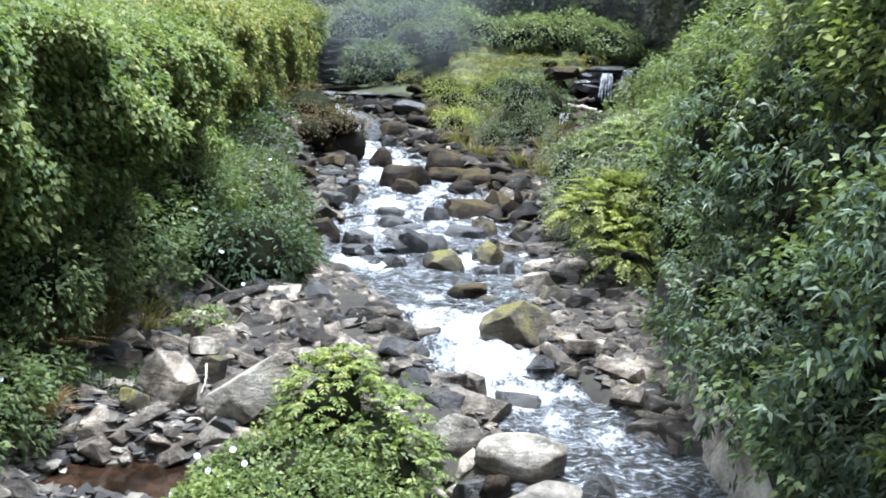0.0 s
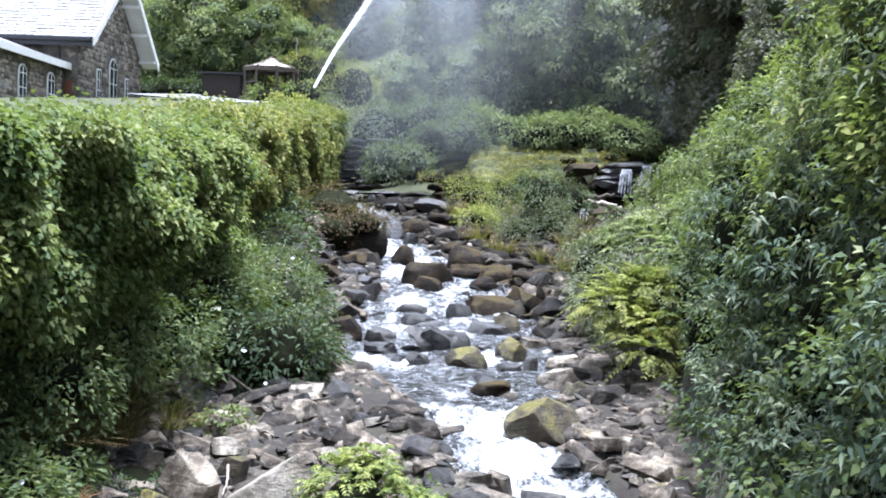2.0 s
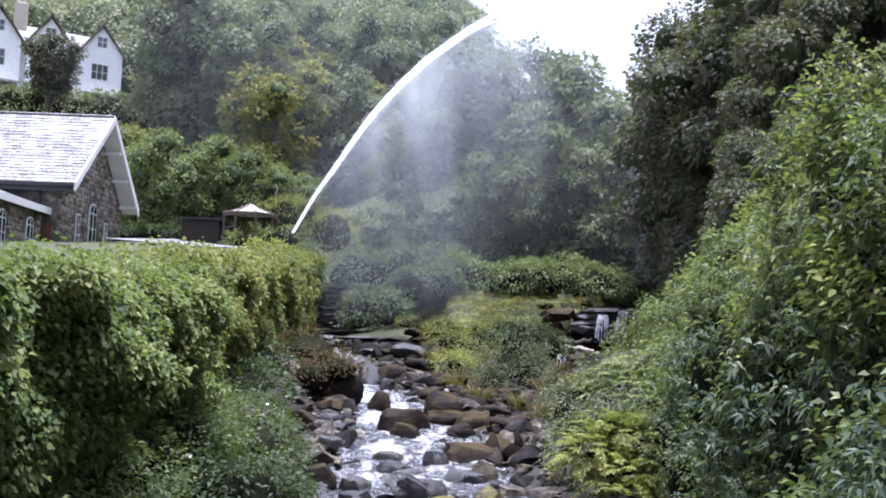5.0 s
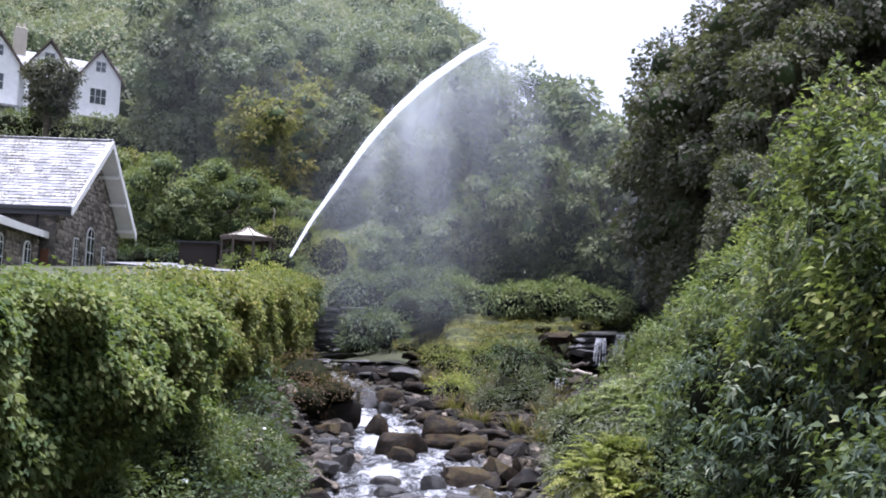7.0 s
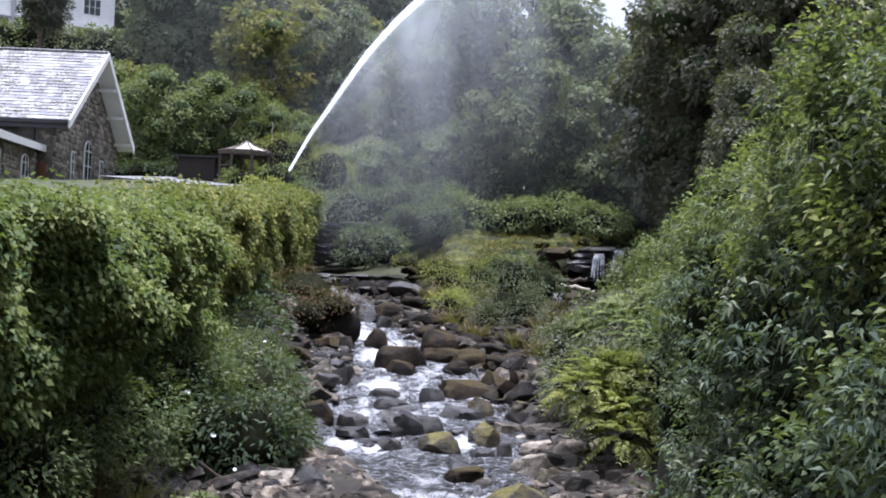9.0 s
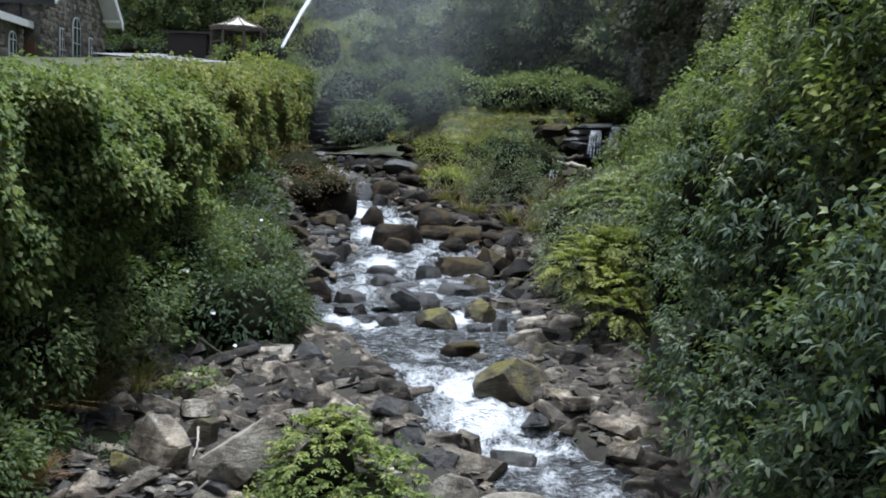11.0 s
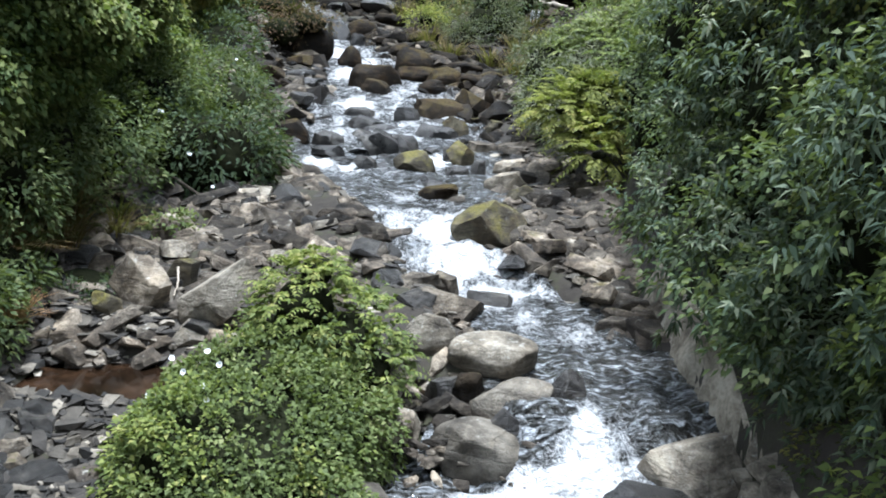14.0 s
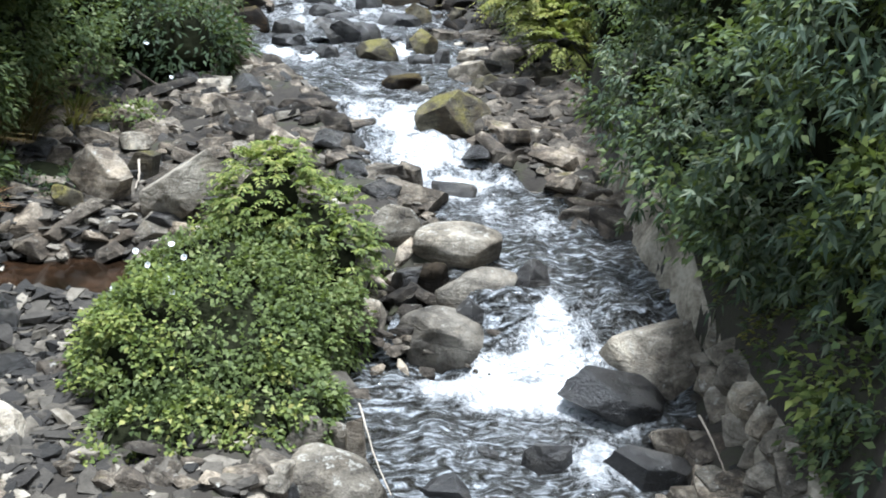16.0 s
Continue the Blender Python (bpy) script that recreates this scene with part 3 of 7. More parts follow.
def make_block(seed, flat=0.5, sides=6, bevel=0.07, cuts=2, rough=0.05, steps=0.05):
    """A slaty block about 1 m across: a bedding top and bottom, broken sides, worn edges, layered."""
    rng = np.random.default_rng(seed)
    planes = [((rng.uniform(-0.22, 0.22), rng.uniform(-0.22, 0.22), 1), flat * rng.uniform(0.75, 1.0)), ((rng.uniform(-0.1, 0.1), rng.uniform(-0.1, 0.1), -1), flat)]
    a0 = rng.uniform(0, 6.3)
    for i in range(sides):
        a = a0 + (i + rng.uniform(-0.3, 0.3)) * 2 * math.pi / sides
        planes.append(((math.cos(a), math.sin(a), rng.uniform(-0.15, 0.6)), rng.uniform(0.62, 1.0)))
    for _ in range(2):
        a = rng.uniform(0, 6.3)
        planes.append(((math.cos(a), math.sin(a), rng.uniform(0.7, 1.6)), flat * rng.uniform(0.95, 1.25)))
    N, L = unit(np.array([q for q, _ in planes])), np.array([lim for _, lim in planes])
    trip = np.array(list(itertools.combinations(range(len(L)), 3)))
    trip = trip[np.abs(np.linalg.det(N[trip])) > 0.02]
    corner = np.linalg.solve(N[trip], L[trip][..., None])[..., 0]
    corner = corner[(corner @ N.T <= L + 1e-6).all(1)]
    bm = bmesh.new()
    for c in sorted({tuple(round(float(x), 3) for x in q) for q in np.clip(corner, -1.3, 1.3)}):
        bm.verts.new(c)
    bmesh.ops.convex_hull(bm, input=bm.verts)
    bmesh.ops.delete(bm, geom=[v for v in bm.verts if not v.link_faces], context="VERTS")
    bmesh.ops.dissolve_limit(bm, angle_limit=0.1, verts=bm.verts, edges=bm.edges)
    if bevel:
        bmesh.ops.bevel(bm, geom=list(bm.edges), offset=bevel, segments=2 if cuts else 1, profile=0.6, affect="EDGES", clamp_overlap=True)
    bmesh.ops.triangulate(bm, faces=bm.faces)
    for _ in range(cuts):
        bmesh.ops.subdivide_edges(bm, edges=[e for e in bm.edges if e.calc_length() > 0.16], cuts=1)
        bmesh.ops.triangulate(bm, faces=bm.faces)
    bm.verts.index_update()
    p = np.array([v.co for v in bm.verts])
    f = np.array([[v.index for v in x.verts] for x in bm.faces])
    bm.free()
    if cuts:
        layer = np.stack([p[:, 2] * 9 + p[:, 0] * 0.8 + seed, p[:, 0] * 0.6, p[:, 1] * 0.6], 1)
        p[:, :2] *= (1 + steps * 2.6 * fractal(layer, seed + 9, 2))[:, None]
        p *= (1 + rough * 2.4 * fractal(p * 2.2 + seed, seed, 4))[:, None]
    return p / 2, f


def make_slab(seed, points=22, bevel=0.05, split=0, rough=0.09):
    """An angular block about 1 m across: a hull of random points, edges worn."""
    rng = np.random.default_rng(seed)
    bm = bmesh.new()
    q = rng.uniform(-1, 1, (points, 3))
    q = unit(q) * rng.uniform(0.8, 1.1, (points, 1)) * np.array([0.5, 0.42, 0.4])
    tilt = rng.uniform(-0.7, 0.7, 2)
    q[:, 2] = np.minimum(q[:, 2], rng.uniform(0.22, 0.4) + q[:, :2] @ tilt)
    for c in q:
        bm.verts.new(c)
    g = bmesh.ops.convex_hull(bm, input=bm.verts)
    bmesh.ops.delete(bm, geom=[e for e in bm.verts if not e.link_faces], context="VERTS")
    if bevel:
        bmesh.ops.bevel(bm, geom=list(bm.edges), offset=bevel, segments=2, affect="EDGES", clamp_overlap=True)
    bmesh.ops.triangulate(bm, faces=bm.faces)
    if split:
        bmesh.ops.subdivide_edges(bm, edges=[e for e in bm.edges if e.calc_length() > 0.09], cuts=split, use_grid_fill=True)
        bmesh.ops.triangulate(bm, faces=bm.faces)
    bm.verts.index_update()
    p = np.array([v.co for v in bm.verts])
    axis = unit(rng.normal(size=(1, 3)) * np.array([0.5, 0.5, 1.0]))[0]
    layer = np.stack([p @ axis * 9 + seed, 0 * p[:, 0], 0 * p[:, 0]], 1)
    p = p * (1 + rough * 2 * fractal(p * 4 + seed, seed, 3) + 0.07 * fractal(layer, seed + 9, 2))[:, None]
    f = np.array([[v.index for v in x.verts] for x in bm.faces])
    bm.free()
    return p, f


def box_bm(bm, x0, x1, y0, y1, z0, z1, bevel=0.0):
    g = bmesh.ops.create_cube(bm, size=1)
    vs = g["verts"]
    bmesh.ops.scale(bm, vec=(x1 - x0, y1 - y0, z1 - z0), verts=vs)
    bmesh.ops.translate(bm, vec=((x0 + x1) / 2, (y0 + y1) / 2, (z0 + z1) / 2), verts=vs)
    if bevel:
        es = list({e for v in vs for e in v.link_edges})
        bmesh.ops.bevel(bm, geom=es, offset=bevel, segments=1, affect="EDGES")
    return vs


def box(name, x0, x1, y0, y1, z0, z1, material, parent=None, bevel=0.0, label=""):
    bm = bmesh.new()
    box_bm(bm, x0, x1, y0, y1, z0, z1, bevel)
    return part(name, bm, material, parent, label)


# ---- the valley ----
ZW_Y = (-60, 0, 8.6, 9.6, 12.6, 15.2, 21, 24, 30, 40, 50, 56, 62, 120, 400, 1200)
ZW_Z = (-2.4, -0.15, 0, 0.45, 0.6, 1.2, 1.42, 1.75, 2.25, 3.05, 3.75, 4.2, 4.9, 10, 34, 60)
CX_Y = (-60, 0, 6.5, 8.8, 10.5, 12, 13.6, 15, 16.5, 19.5, 22, 26, 30, 34, 42, 50, 56, 75, 120, 1200)
CX_X = (0.5, 0.6, 0.95, 1.5, 2.15, 1.5, 0.7, 0.4, 0.1, -0.25, -0.25, -0.4, -1.3, -2.2, -4.0, -5.3, -6.0, -9, -20, -60)
HW_Y = (0, 6.5, 8.8, 10.5, 12, 13.6, 15, 16.5, 19.5, 22, 26, 34, 42, 56, 75, 1200)
HW_X = (1.2, 1.5, 1.35, 0.8, 0.9, 0.65, 0.95, 1.75, 1.9, 1.95, 1.7, 1.1, 1.1, 1.0, 0.8, 1.0)


def zw(y):
    return np.interp(y, ZW_Y, ZW_Z)


def mix(a, b, t):
    t = np.clip(t, 0, 1)
    t = t * t * (3 - 2 * t)
    return a + (b - a) * t


def wall_x(y):
    return -4.95 - 0.045 * (np.asarray(y, float) - 10)


def ground_z(x, y):
    """Height of the ground: stream bed, banks, terraces, hillsides."""
    x, y = np.broadcast_arrays(np.asarray(x, float), np.asarray(y, float))
    c, w, z0 = np.interp(y, CX_Y, CX_X), np.interp(y, HW_Y, HW_X), zw(y)
    d = x - c
    p = np.stack([x.ravel(), y.ravel(), 0 * x.ravel()], 1)
    n1, n2 = fractal(p * 0.9, 11, 3).reshape(x.shape), fractal(p * 0.05, 12, 4).reshape(x.shape)
    z = z0 - 0.3 + n1 * 0.25
    edge = np.abs(d) - w
    z = mix(z, z0 + 0.16 + n1 * 0.35, (edge + 0.15) / 0.6)
    # left: bar of stones, rising to the foot of the wall, then the terrace behind it
    wx = wall_x(y)
    rise = np.clip((y - 14) / 4, 0, 1)
    hollow = 0.42 * np.exp(-(((x + 3.2) / 1.0) ** 4 + ((y - 10.1) / 0.68) ** 4))
    foot = mix(z0 + 0.1, z0 + 0.55 + 0.5 * rise, (wx + 1.5 + 1.2 * rise - x) / 1.4)
    z = np.where(d < 0, mix(z, foot + n1 * 0.3 - hollow, (edge - 0.3) / 1.0), z)
    z = z - 0.5 * np.exp(-(((x - 0.55) / 1.0) ** 4 + ((y - 9.3) / 0.85) ** 4))
    terrace = 3.65 + 0.094 * np.maximum(y, -20)
    hill_l = terrace + np.maximum(0, -x - 26) * 0.34 + np.maximum(0, y - 66) * 0.14 + n2 * 8 * np.clip((-x - 24) / 20 + (y - 66) / 30, 0, 1)
    z = mix(z, hill_l, (wx - 0.1 - x) / 0.5)
    # right: wall with a ledge, slope behind, hillside
    wr = 3.2 + 0.02 * (y - 9) + np.clip((y - 14) * 0.06, 0, 1.2) + np.clip((y - 38) * 0.35, 0, 8)
    up = mix(0 * y, 1 + 0 * y, (y - 17) / 8) * mix(1 + 0 * y, 0 * y, (y - 52) / 8)
    slope = np.minimum(z0 + 1.1 - 0.4 * up + (x - wr) * (0.9 - 0.6 * up), z0 + 3.4 - 1.9 * up) + np.maximum(0, x - wr - 5) * 0.55 + n2 * 6 * np.clip((x - wr - 8) / 15, 0, 1)
    z = np.where(d > 0, mix(z, slope, (x - wr + 0.15) / 0.35), z)
    # mound and ledges at the head of the reach, hill behind
    m = np.exp(-(((x - 4.5) / 6.5) ** 2)) * mix(0 * y, 2.3 + 0 * y, (y - 51) / 8)
    z = np.where((x > wx) & (x < wr + 6) & (m > 0.05), np.maximum(z, z0 + m * np.clip((x - c - w) / 2.5, 0, 1)), z)
    far = 8 + np.maximum(0, y - 66) * mix(0.42, 0.1, (x / np.maximum(y, 1) + 0.03) / 0.16) + n2 * 10
    z = np.where(y > 62, mix(z, np.maximum(z, far), (y - 62) / 12), z)
    return np.minimum(z, 120 + 20 * n2)


def spaced(a, fine, lim, grow):
    """Coordinates: even steps in a, then growing steps out to lim."""
    c = list(np.arange(a[0], a[1] + 1e-6, fine))
    s = fine
    while c[-1] < lim[1]:
        s *= grow
        c.append(c[-1] + s)
    s = fine
    while c[0] > lim[0]:
        s *= grow
        c.insert(0, c[0] - s)
    return np.array(c)


def sheet(xs, ys, zf):
    X, Y = np.meshgrid(xs, ys)
    v = np.stack([X, Y, zf(X, Y)], 2).reshape(-1, 3)
    i = np.arange(len(ys) - 1)[:, None] * len(xs) + np.arange(len(xs) - 1)[None]
    f = np.stack([i, i + 1, i + 1 + len(xs), i + len(xs)], 2).reshape(-1, 4)
    return v, f


gv, gf = sheet(spaced((-7, 6), 0.12, (-900, 900), 1.09), spaced((3, 30), 0.12, (-300, 1500), 1.07), ground_z)
gm = mesh_of("ground", gv, gf, EARTH)
turf = np.clip(np.where(gv[:, 0] < 0, -gv[:, 0] - 6, gv[:, 0] - 8) / 2, 0, 1) + np.clip((gv[:, 1] - 48) / 8, 0, 1)
gm.attributes.new("turf", "FLOAT", "POINT").data.foreach_set("value", np.clip(turf, 0, 1).astype(np.float32))
ground = tagged(part("ground", gm, None), "brown earth and gravel valley floor with mossy banks", "ground", kind="structure")


def water_sheet():
    ys = np.concatenate([np.arange(-8, 30, 0.06), np.arange(30, 62, 0.12)])
    u = np.linspace(-1, 1, 61)
    Y, U = np.meshgrid(ys, u, indexing="ij")
    X = np.interp(Y, CX_Y, CX_X) + U * (np.interp(Y, HW_Y, HW_X) + 0.3)
    p = np.stack([X.ravel(), Y.ravel(), 0 * X.ravel()], 1)
    s = np.interp(Y, ys, np.gradient(zw(ys), ys))
    chop = fractal(p * np.array([3.2, 1.8, 1]), 21, 3).reshape(X.shape)
    lip = np.where(X < 1.3, 0.85, 0.35) * (X - 1.3) + 0.9 * fractal(p * np.array([1.6, 0.3, 1]), 23, 2).reshape(X.shape)
    Z = zw(Y + lip * np.clip((12.4 - Y) / 1.5, 0, 1)) + chop * (0.16 + 0.8 * np.clip(s - 0.05, 0, 0.4)) - 0.02
    foam = np.clip((s - 0.04) * 1.6, 0, np.where(Y < 11, 0.12, 0.5)) + np.interp(Y, (10, 12.5, 15.6, 17.2, 17.8, 24, 28), (0.07, 0.2, 0.2, 0.16, 0.3, 0.3, 0.34))
    for x, y, rx, ry, a in FOAM:
        foam = np.maximum(foam, a * np.exp(-(((X - x) / rx) ** 2 + ((Y - y) / ry) ** 2)))
    foam = foam * (1 - 0.5 * np.abs(U) ** 3)
    v = np.stack([X, Y, Z], 2).reshape(-1, 3)
    n = len(u)
    i = np.arange(len(ys) - 1)[:, None] * n + np.arange(n - 1)[None]
    f = np.stack([i, i + 1, i + 1 + n, i + n], 2).reshape(-1, 4)
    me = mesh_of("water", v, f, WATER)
    me.attributes.new("foam", "FLOAT", "POINT").data.foreach_set("value", foam.ravel().astype(np.float32))
    return me


# white water: x, y, half sizes, strength
FOAM = [(1.87, 9.25, 0.2, 0.3, 1.1), (1.85, 8.95, 0.38, 0.25, 1.0), (1.75, 8.65, 0.6, 0.28, 1.1), (0.85, 8.4, 0.5, 0.25, 1.0), (1.5, 8.2, 0.6, 0.3, 1.1), (1.2, 8.6, 0.5, 0.27, 1.15), (1.85, 8.2, 0.55, 0.42, 1.1), (2.2, 7.8, 0.3, 0.4, 0.75), (1.9, 7.1, 0.35, 0.5, 0.65), (0.7, 8.3, 0.5, 0.25, 0.5), (0.5, 14.4, 0.4, 0.5, 1.2), (0.8, 13.6, 0.5, 0.6, 1.2), (1.15, 12.7, 0.42, 0.5, 0.95), (1.6, 11.9, 0.4, 0.5, 0.5), (2.1, 11.4, 0.35, 0.5, 0.6), (0.3, 16.0, 0.9, 0.7, 0.5),
        (-1.6, 18.5, 0.45, 0.8, 1.0), (-0.9, 18.1, 0.5, 0.7, 0.75), (0.6, 19.0, 0.5, 0.8, 0.95), (-1.4, 21, 0.4, 1.2, 0.6), (0.2, 21.2, 0.7, 0.7, 0.5), (-1.2, 24.2, 0.6, 0.9, 1.0), (-1.0, 26.6, 0.5, 0.8, 0.9), (-1.7, 28.5, 0.5, 1.2, 1.1), (-1.2, 31, 0.5, 0.9, 0.9), (-2.2, 32.5, 0.5, 1.5, 1.1), (-2.7, 36, 0.5, 1.4, 1.0), (-3.8, 41, 0.5, 1.5, 0.9), (-5.2, 48, 0.6, 1.5, 0.9)]
water = tagged(part("water", water_sheet(), None), "shallow clear stream with white water over stones", "stream", kind="structure")

# ---- walls ----


def rubble_wall(name, label, line, z_top, z_low, thick, material, side):
    """A retaining wall along line (x, y): a battered, uneven body."""
    ob = thing(name, label, "wall", kind="structure")
    V, F = [], []
    rows = 10
    for i, (x, y) in enumerate(line):
        for j in range(rows):
            t = j / (rows - 1)
            z = z_low(y) + (z_top(y) - z_low(y)) * t
            r = 0.05 * math.sin(i * 1.7 + j * 2.3) * math.sin(j * 1.1 + i)
            r += 0.1 * float(lattice([(y * 2.6, z * 3.4, x)], 5)[0] - 0.5) + 0.09 * float(lattice([(y * 7.0, z * 4.0, x)], 6)[0] - 0.5)
            V.append((x + side * (0.3 * (1 - t)) + r * 0.8, y, z))
        V.append((x - side * thick, y, z_top(y) + 0.02))
        V.append((x - side * thick, y, z_low(y)))
    m = rows + 2
    for i in range(len(line) - 1):
        for j in range(m - 1):
            a, b = i * m + j, (i + 1) * m + j
            F.append((a, b, b + 1, a + 1) if side > 0 else (a, a + 1, b + 1, b))
    part("wall_body", mesh_of("wall_body", V, F, material), None, ob)
    return ob


rubble_wall("wall_west", "tall rubble retaining wall hidden under ivy", [(float(wall_x(y)) - 0.3, y) for y in np.arange(2, 52, 0.8)],
            lambda y: 3.7 + 0.083 * y, lambda y: float(zw(y)) - 0.5, 0.4, CONCRETE, 1)


def east_x(y):
    return 3.2 - 0.055 * max(0, 8 - y) + 0.03 * max(0, y - 12)


rubble_wall("wall_east", "low stained concrete wall beside the water", [(east_x(y), y) for y in np.arange(2, 12.6, 0.1)],
            lambda y: float(zw(y)) + 0.62, lambda y: float(zw(y)) - 0.6, 0.45, CONCRETE, -1)

# ---- stones ----
east = bpy.data.objects["wall_east"]


def wall_stones():
    """Rough blocks of the near end of the east wall, and its uneven coping."""
    rng = np.random.default_rng(8)
    y = 4.6
    while y < 8.4:
        d = rng.uniform(0.3, 0.6)
        for z in (-0.1, 0.22, 0.5):
            p, f = make_slab(int(rng.integers(1e6)), 24, 0.05, 1)
            p = p / (p.max(0) - p.min(0)) * np.array([0.5, d * 1.1, rng.uniform(0.3, 0.42)])
            p += np.array([east_x(y) + 0.02 + z * 0.12 + rng.uniform(-0.05, 0.08), y + d / 2, float(zw(y)) + z])
            part("block", mesh_of("block", p, f, ROCK_PALE, True, 26), None, east)
        y += d


wall_stones()
GXS, GYS = np.arange(-12, 12, 0.15), np.arange(3, 70, 0.15)
GGRID = ground_z(*np.meshgrid(GXS, GYS))


def GZ(x, y):
    """Ground height from a table, for many small things."""
    i = int(np.clip((y - GYS[0]) / 0.15, 0, len(GYS) - 2))
    j = int(np.clip((x - GXS[0]) / 0.15, 0, len(GXS) - 2))
    return float(GGRID[i, j])


STONE = {"R": ROCK_SMOOTH, "P": ROCK_PALE, "S": ROCK_PALE, "G": ROCK, "M": ROCK_MOSSY, "W": ROCK_WET, "B": ROCK_BROWN}
LABEL = {"R": "smooth grey-brown boulder at the edge of the pool", "S": "pale angular slab on the gravel bar", "P": "pale grey rounded boulder beside the stream", "G": "grey slabby boulder beside the stream", "M": "boulder with yellow-green moss at the stream",
         "W": "wet dark boulder standing in the stream", "B": "brown weathered boulder in the upper stream"}
count = [0]


def boulder(x, y, top, w, kind):
    """A boulder that stands in the ground and reaches up to top."""
    count[0] += 1
    s = count[0]
    rng = np.random.default_rng(s)
    low = float(ground_z(x, y)) - 0.06
    w = w * ((1.04 if kind in "PW" else 1.14) if y < 17 else 0.95)
    w, top = (w * 1.12, top - 0.16 * w) if y > 17 else (w, top)
    top = top + (0.0 if kind == "W" or y > 17 else 0.05 * w)
    h = max(top - low, 0.16 * w)
    p, f = make_rock(s, 1.0, {"P": 0.3, "M": 0.36, "B": 0.32, "W": 0.42}.get(kind, 0.5), 4 if w > 0.5 and y < 20 else 3, {"P": 0.08, "B": 0.17}.get(kind, 0.1), 1.0, {"P": 9, "B": 10, "M": 12}.get(kind, 18))
    p = p / (p.max(0) - p.min(0)) * np.array([w, w * rng.uniform(0.6, 0.85), h * 1.08])
    p[:, 2] -= p[:, 2].min()
    p[:, :2] *= (1.06 - 0.12 * p[:, 2:] / p[:, 2].max())
    a = rng.uniform(-0.35, 0.35)
    p[:, :2] = p[:, :2] @ np.array([[math.cos(a), math.sin(a)], [-math.sin(a), math.cos(a)]])
    p[:, 2] += p[:, 0] * rng.uniform(-0.18, 0.18)
    ob = tagged(part("boulder", mesh_of("boulder", p, f, STONE[kind], True, 180 if kind == "P" else (50 if kind in "BM" else 30)), None), LABEL[kind], "boulder", "boulders in the stream")
    ob.location = (x, y, low - 0.04 * h)
    return ob


def slab(x, y, z, w, thick, tilt, kind):
    """A stone about x, y, z, w long and thick high, tilted up to the east by tilt degrees."""
    count[0] += 1
    s = count[0]
    rng = np.random.default_rng(s + 40)
    if kind in "PR":
        p, f = make_rock(s + 40, 1.0, 0.3, 4, 0.08, 1.0, 9)
    elif kind == "M" and w > 1.1:
        p, f = make_rock(s + 40, 1.0, 0.5, 5, 0.1, 1.0, 10)
    elif kind in "MB" and s % 3 and w < 1.1:
        p, f = make_rock(s + 40, 1.0, 0.45, 4, 0.16, 1.0, 12)
    else:
        p, f = make_block(s + 40, rng.uniform(0.4, 0.6), int(rng.integers(5, 8)), 0.06 if y < 16 else 0.1, 2 if w > 0.3 else 1)
    p = p / (p.max(0) - p.min(0)) * np.array([w * (1.04 if y < 17 or kind != "W" else 1.02), min(w * rng.uniform(0.65, 0.85), 0.85), thick * (1.0 if y < 16 else 0.62 if kind == "W" else 0.8)])
    z = z + 0.04 * thick + (0.07 if x < -0.7 and y < 15.3 else 0.0)
    a, b = radians(tilt), rng.uniform(-0.3, 0.3)
    p = p @ np.array(Euler((rng.uniform(-0.12, 0.12), -a, 0)).to_matrix()).T @ np.array(Euler((0, 0, b)).to_matrix()).T
    low = GZ(x, y) - 0.05 - z
    under = p[:, 2] < 0
    if p[:, 2].min() > low:
        k = low / p[:, 2].min()
        p[under, 2] *= k
        if k > 2:
            p[under, :2] *= 1.12
    ob = tagged(part("boulder", mesh_of("boulder", p, f, STONE[kind], True, 180 if kind in "PR" else 48), None), LABEL[kind], "boulder", "boulders in the stream")
    ob.location = (x, y, z)


# near boulders between pool and channel: x, y, z, length, thickness, tilt, stone
for row in [
        (1.06, 10.48, 0.57, 1.00, 0.49, -6, "P"), (0.35, 10.67, 0.66, 0.55, 0.58, 0, "P"), (1.76, 9.73, 0.45, 0.42, 0.42, -30, "W"), (1.2, 9.75, 0.4, 0.8, 0.36, 8, "R"),
        (1.07, 9.34, 0.23, 0.53, 0.33, -35, "W"), (0.78, 9.22, 0.13, 0.82, 0.42, -3, "R"), (0.74, 9.81, 0.46, 0.32, 0.32, 0, "B"), (0.48, 9.89, 0.45, 0.32, 0.19, 10, "W"),
        (0.01, 9.31, 0.22, 0.51, 0.38, 10, "P"), (0.6, 11.91, 0.68, 0.91, 0.36, -15, "G"), (0.57, 12.76, 0.72, 0.42, 0.3, 0, "G"), (-0.18, 13.05, 0.6, 0.60, 0.21, 0, "W"),
        (-0.2, 13.95, 0.75, 0.72, 0.46, -15, "W"), (1.26, 14.4, 0.97, 1.14, 1.0, -8, "M"), (1.13, 12.5, 0.62, 0.55, 0.2, 0, "W"), (-0.21, 6.81, -0.02, 0.9, 0.41, 0, "P"),
]:
    slab(*row)
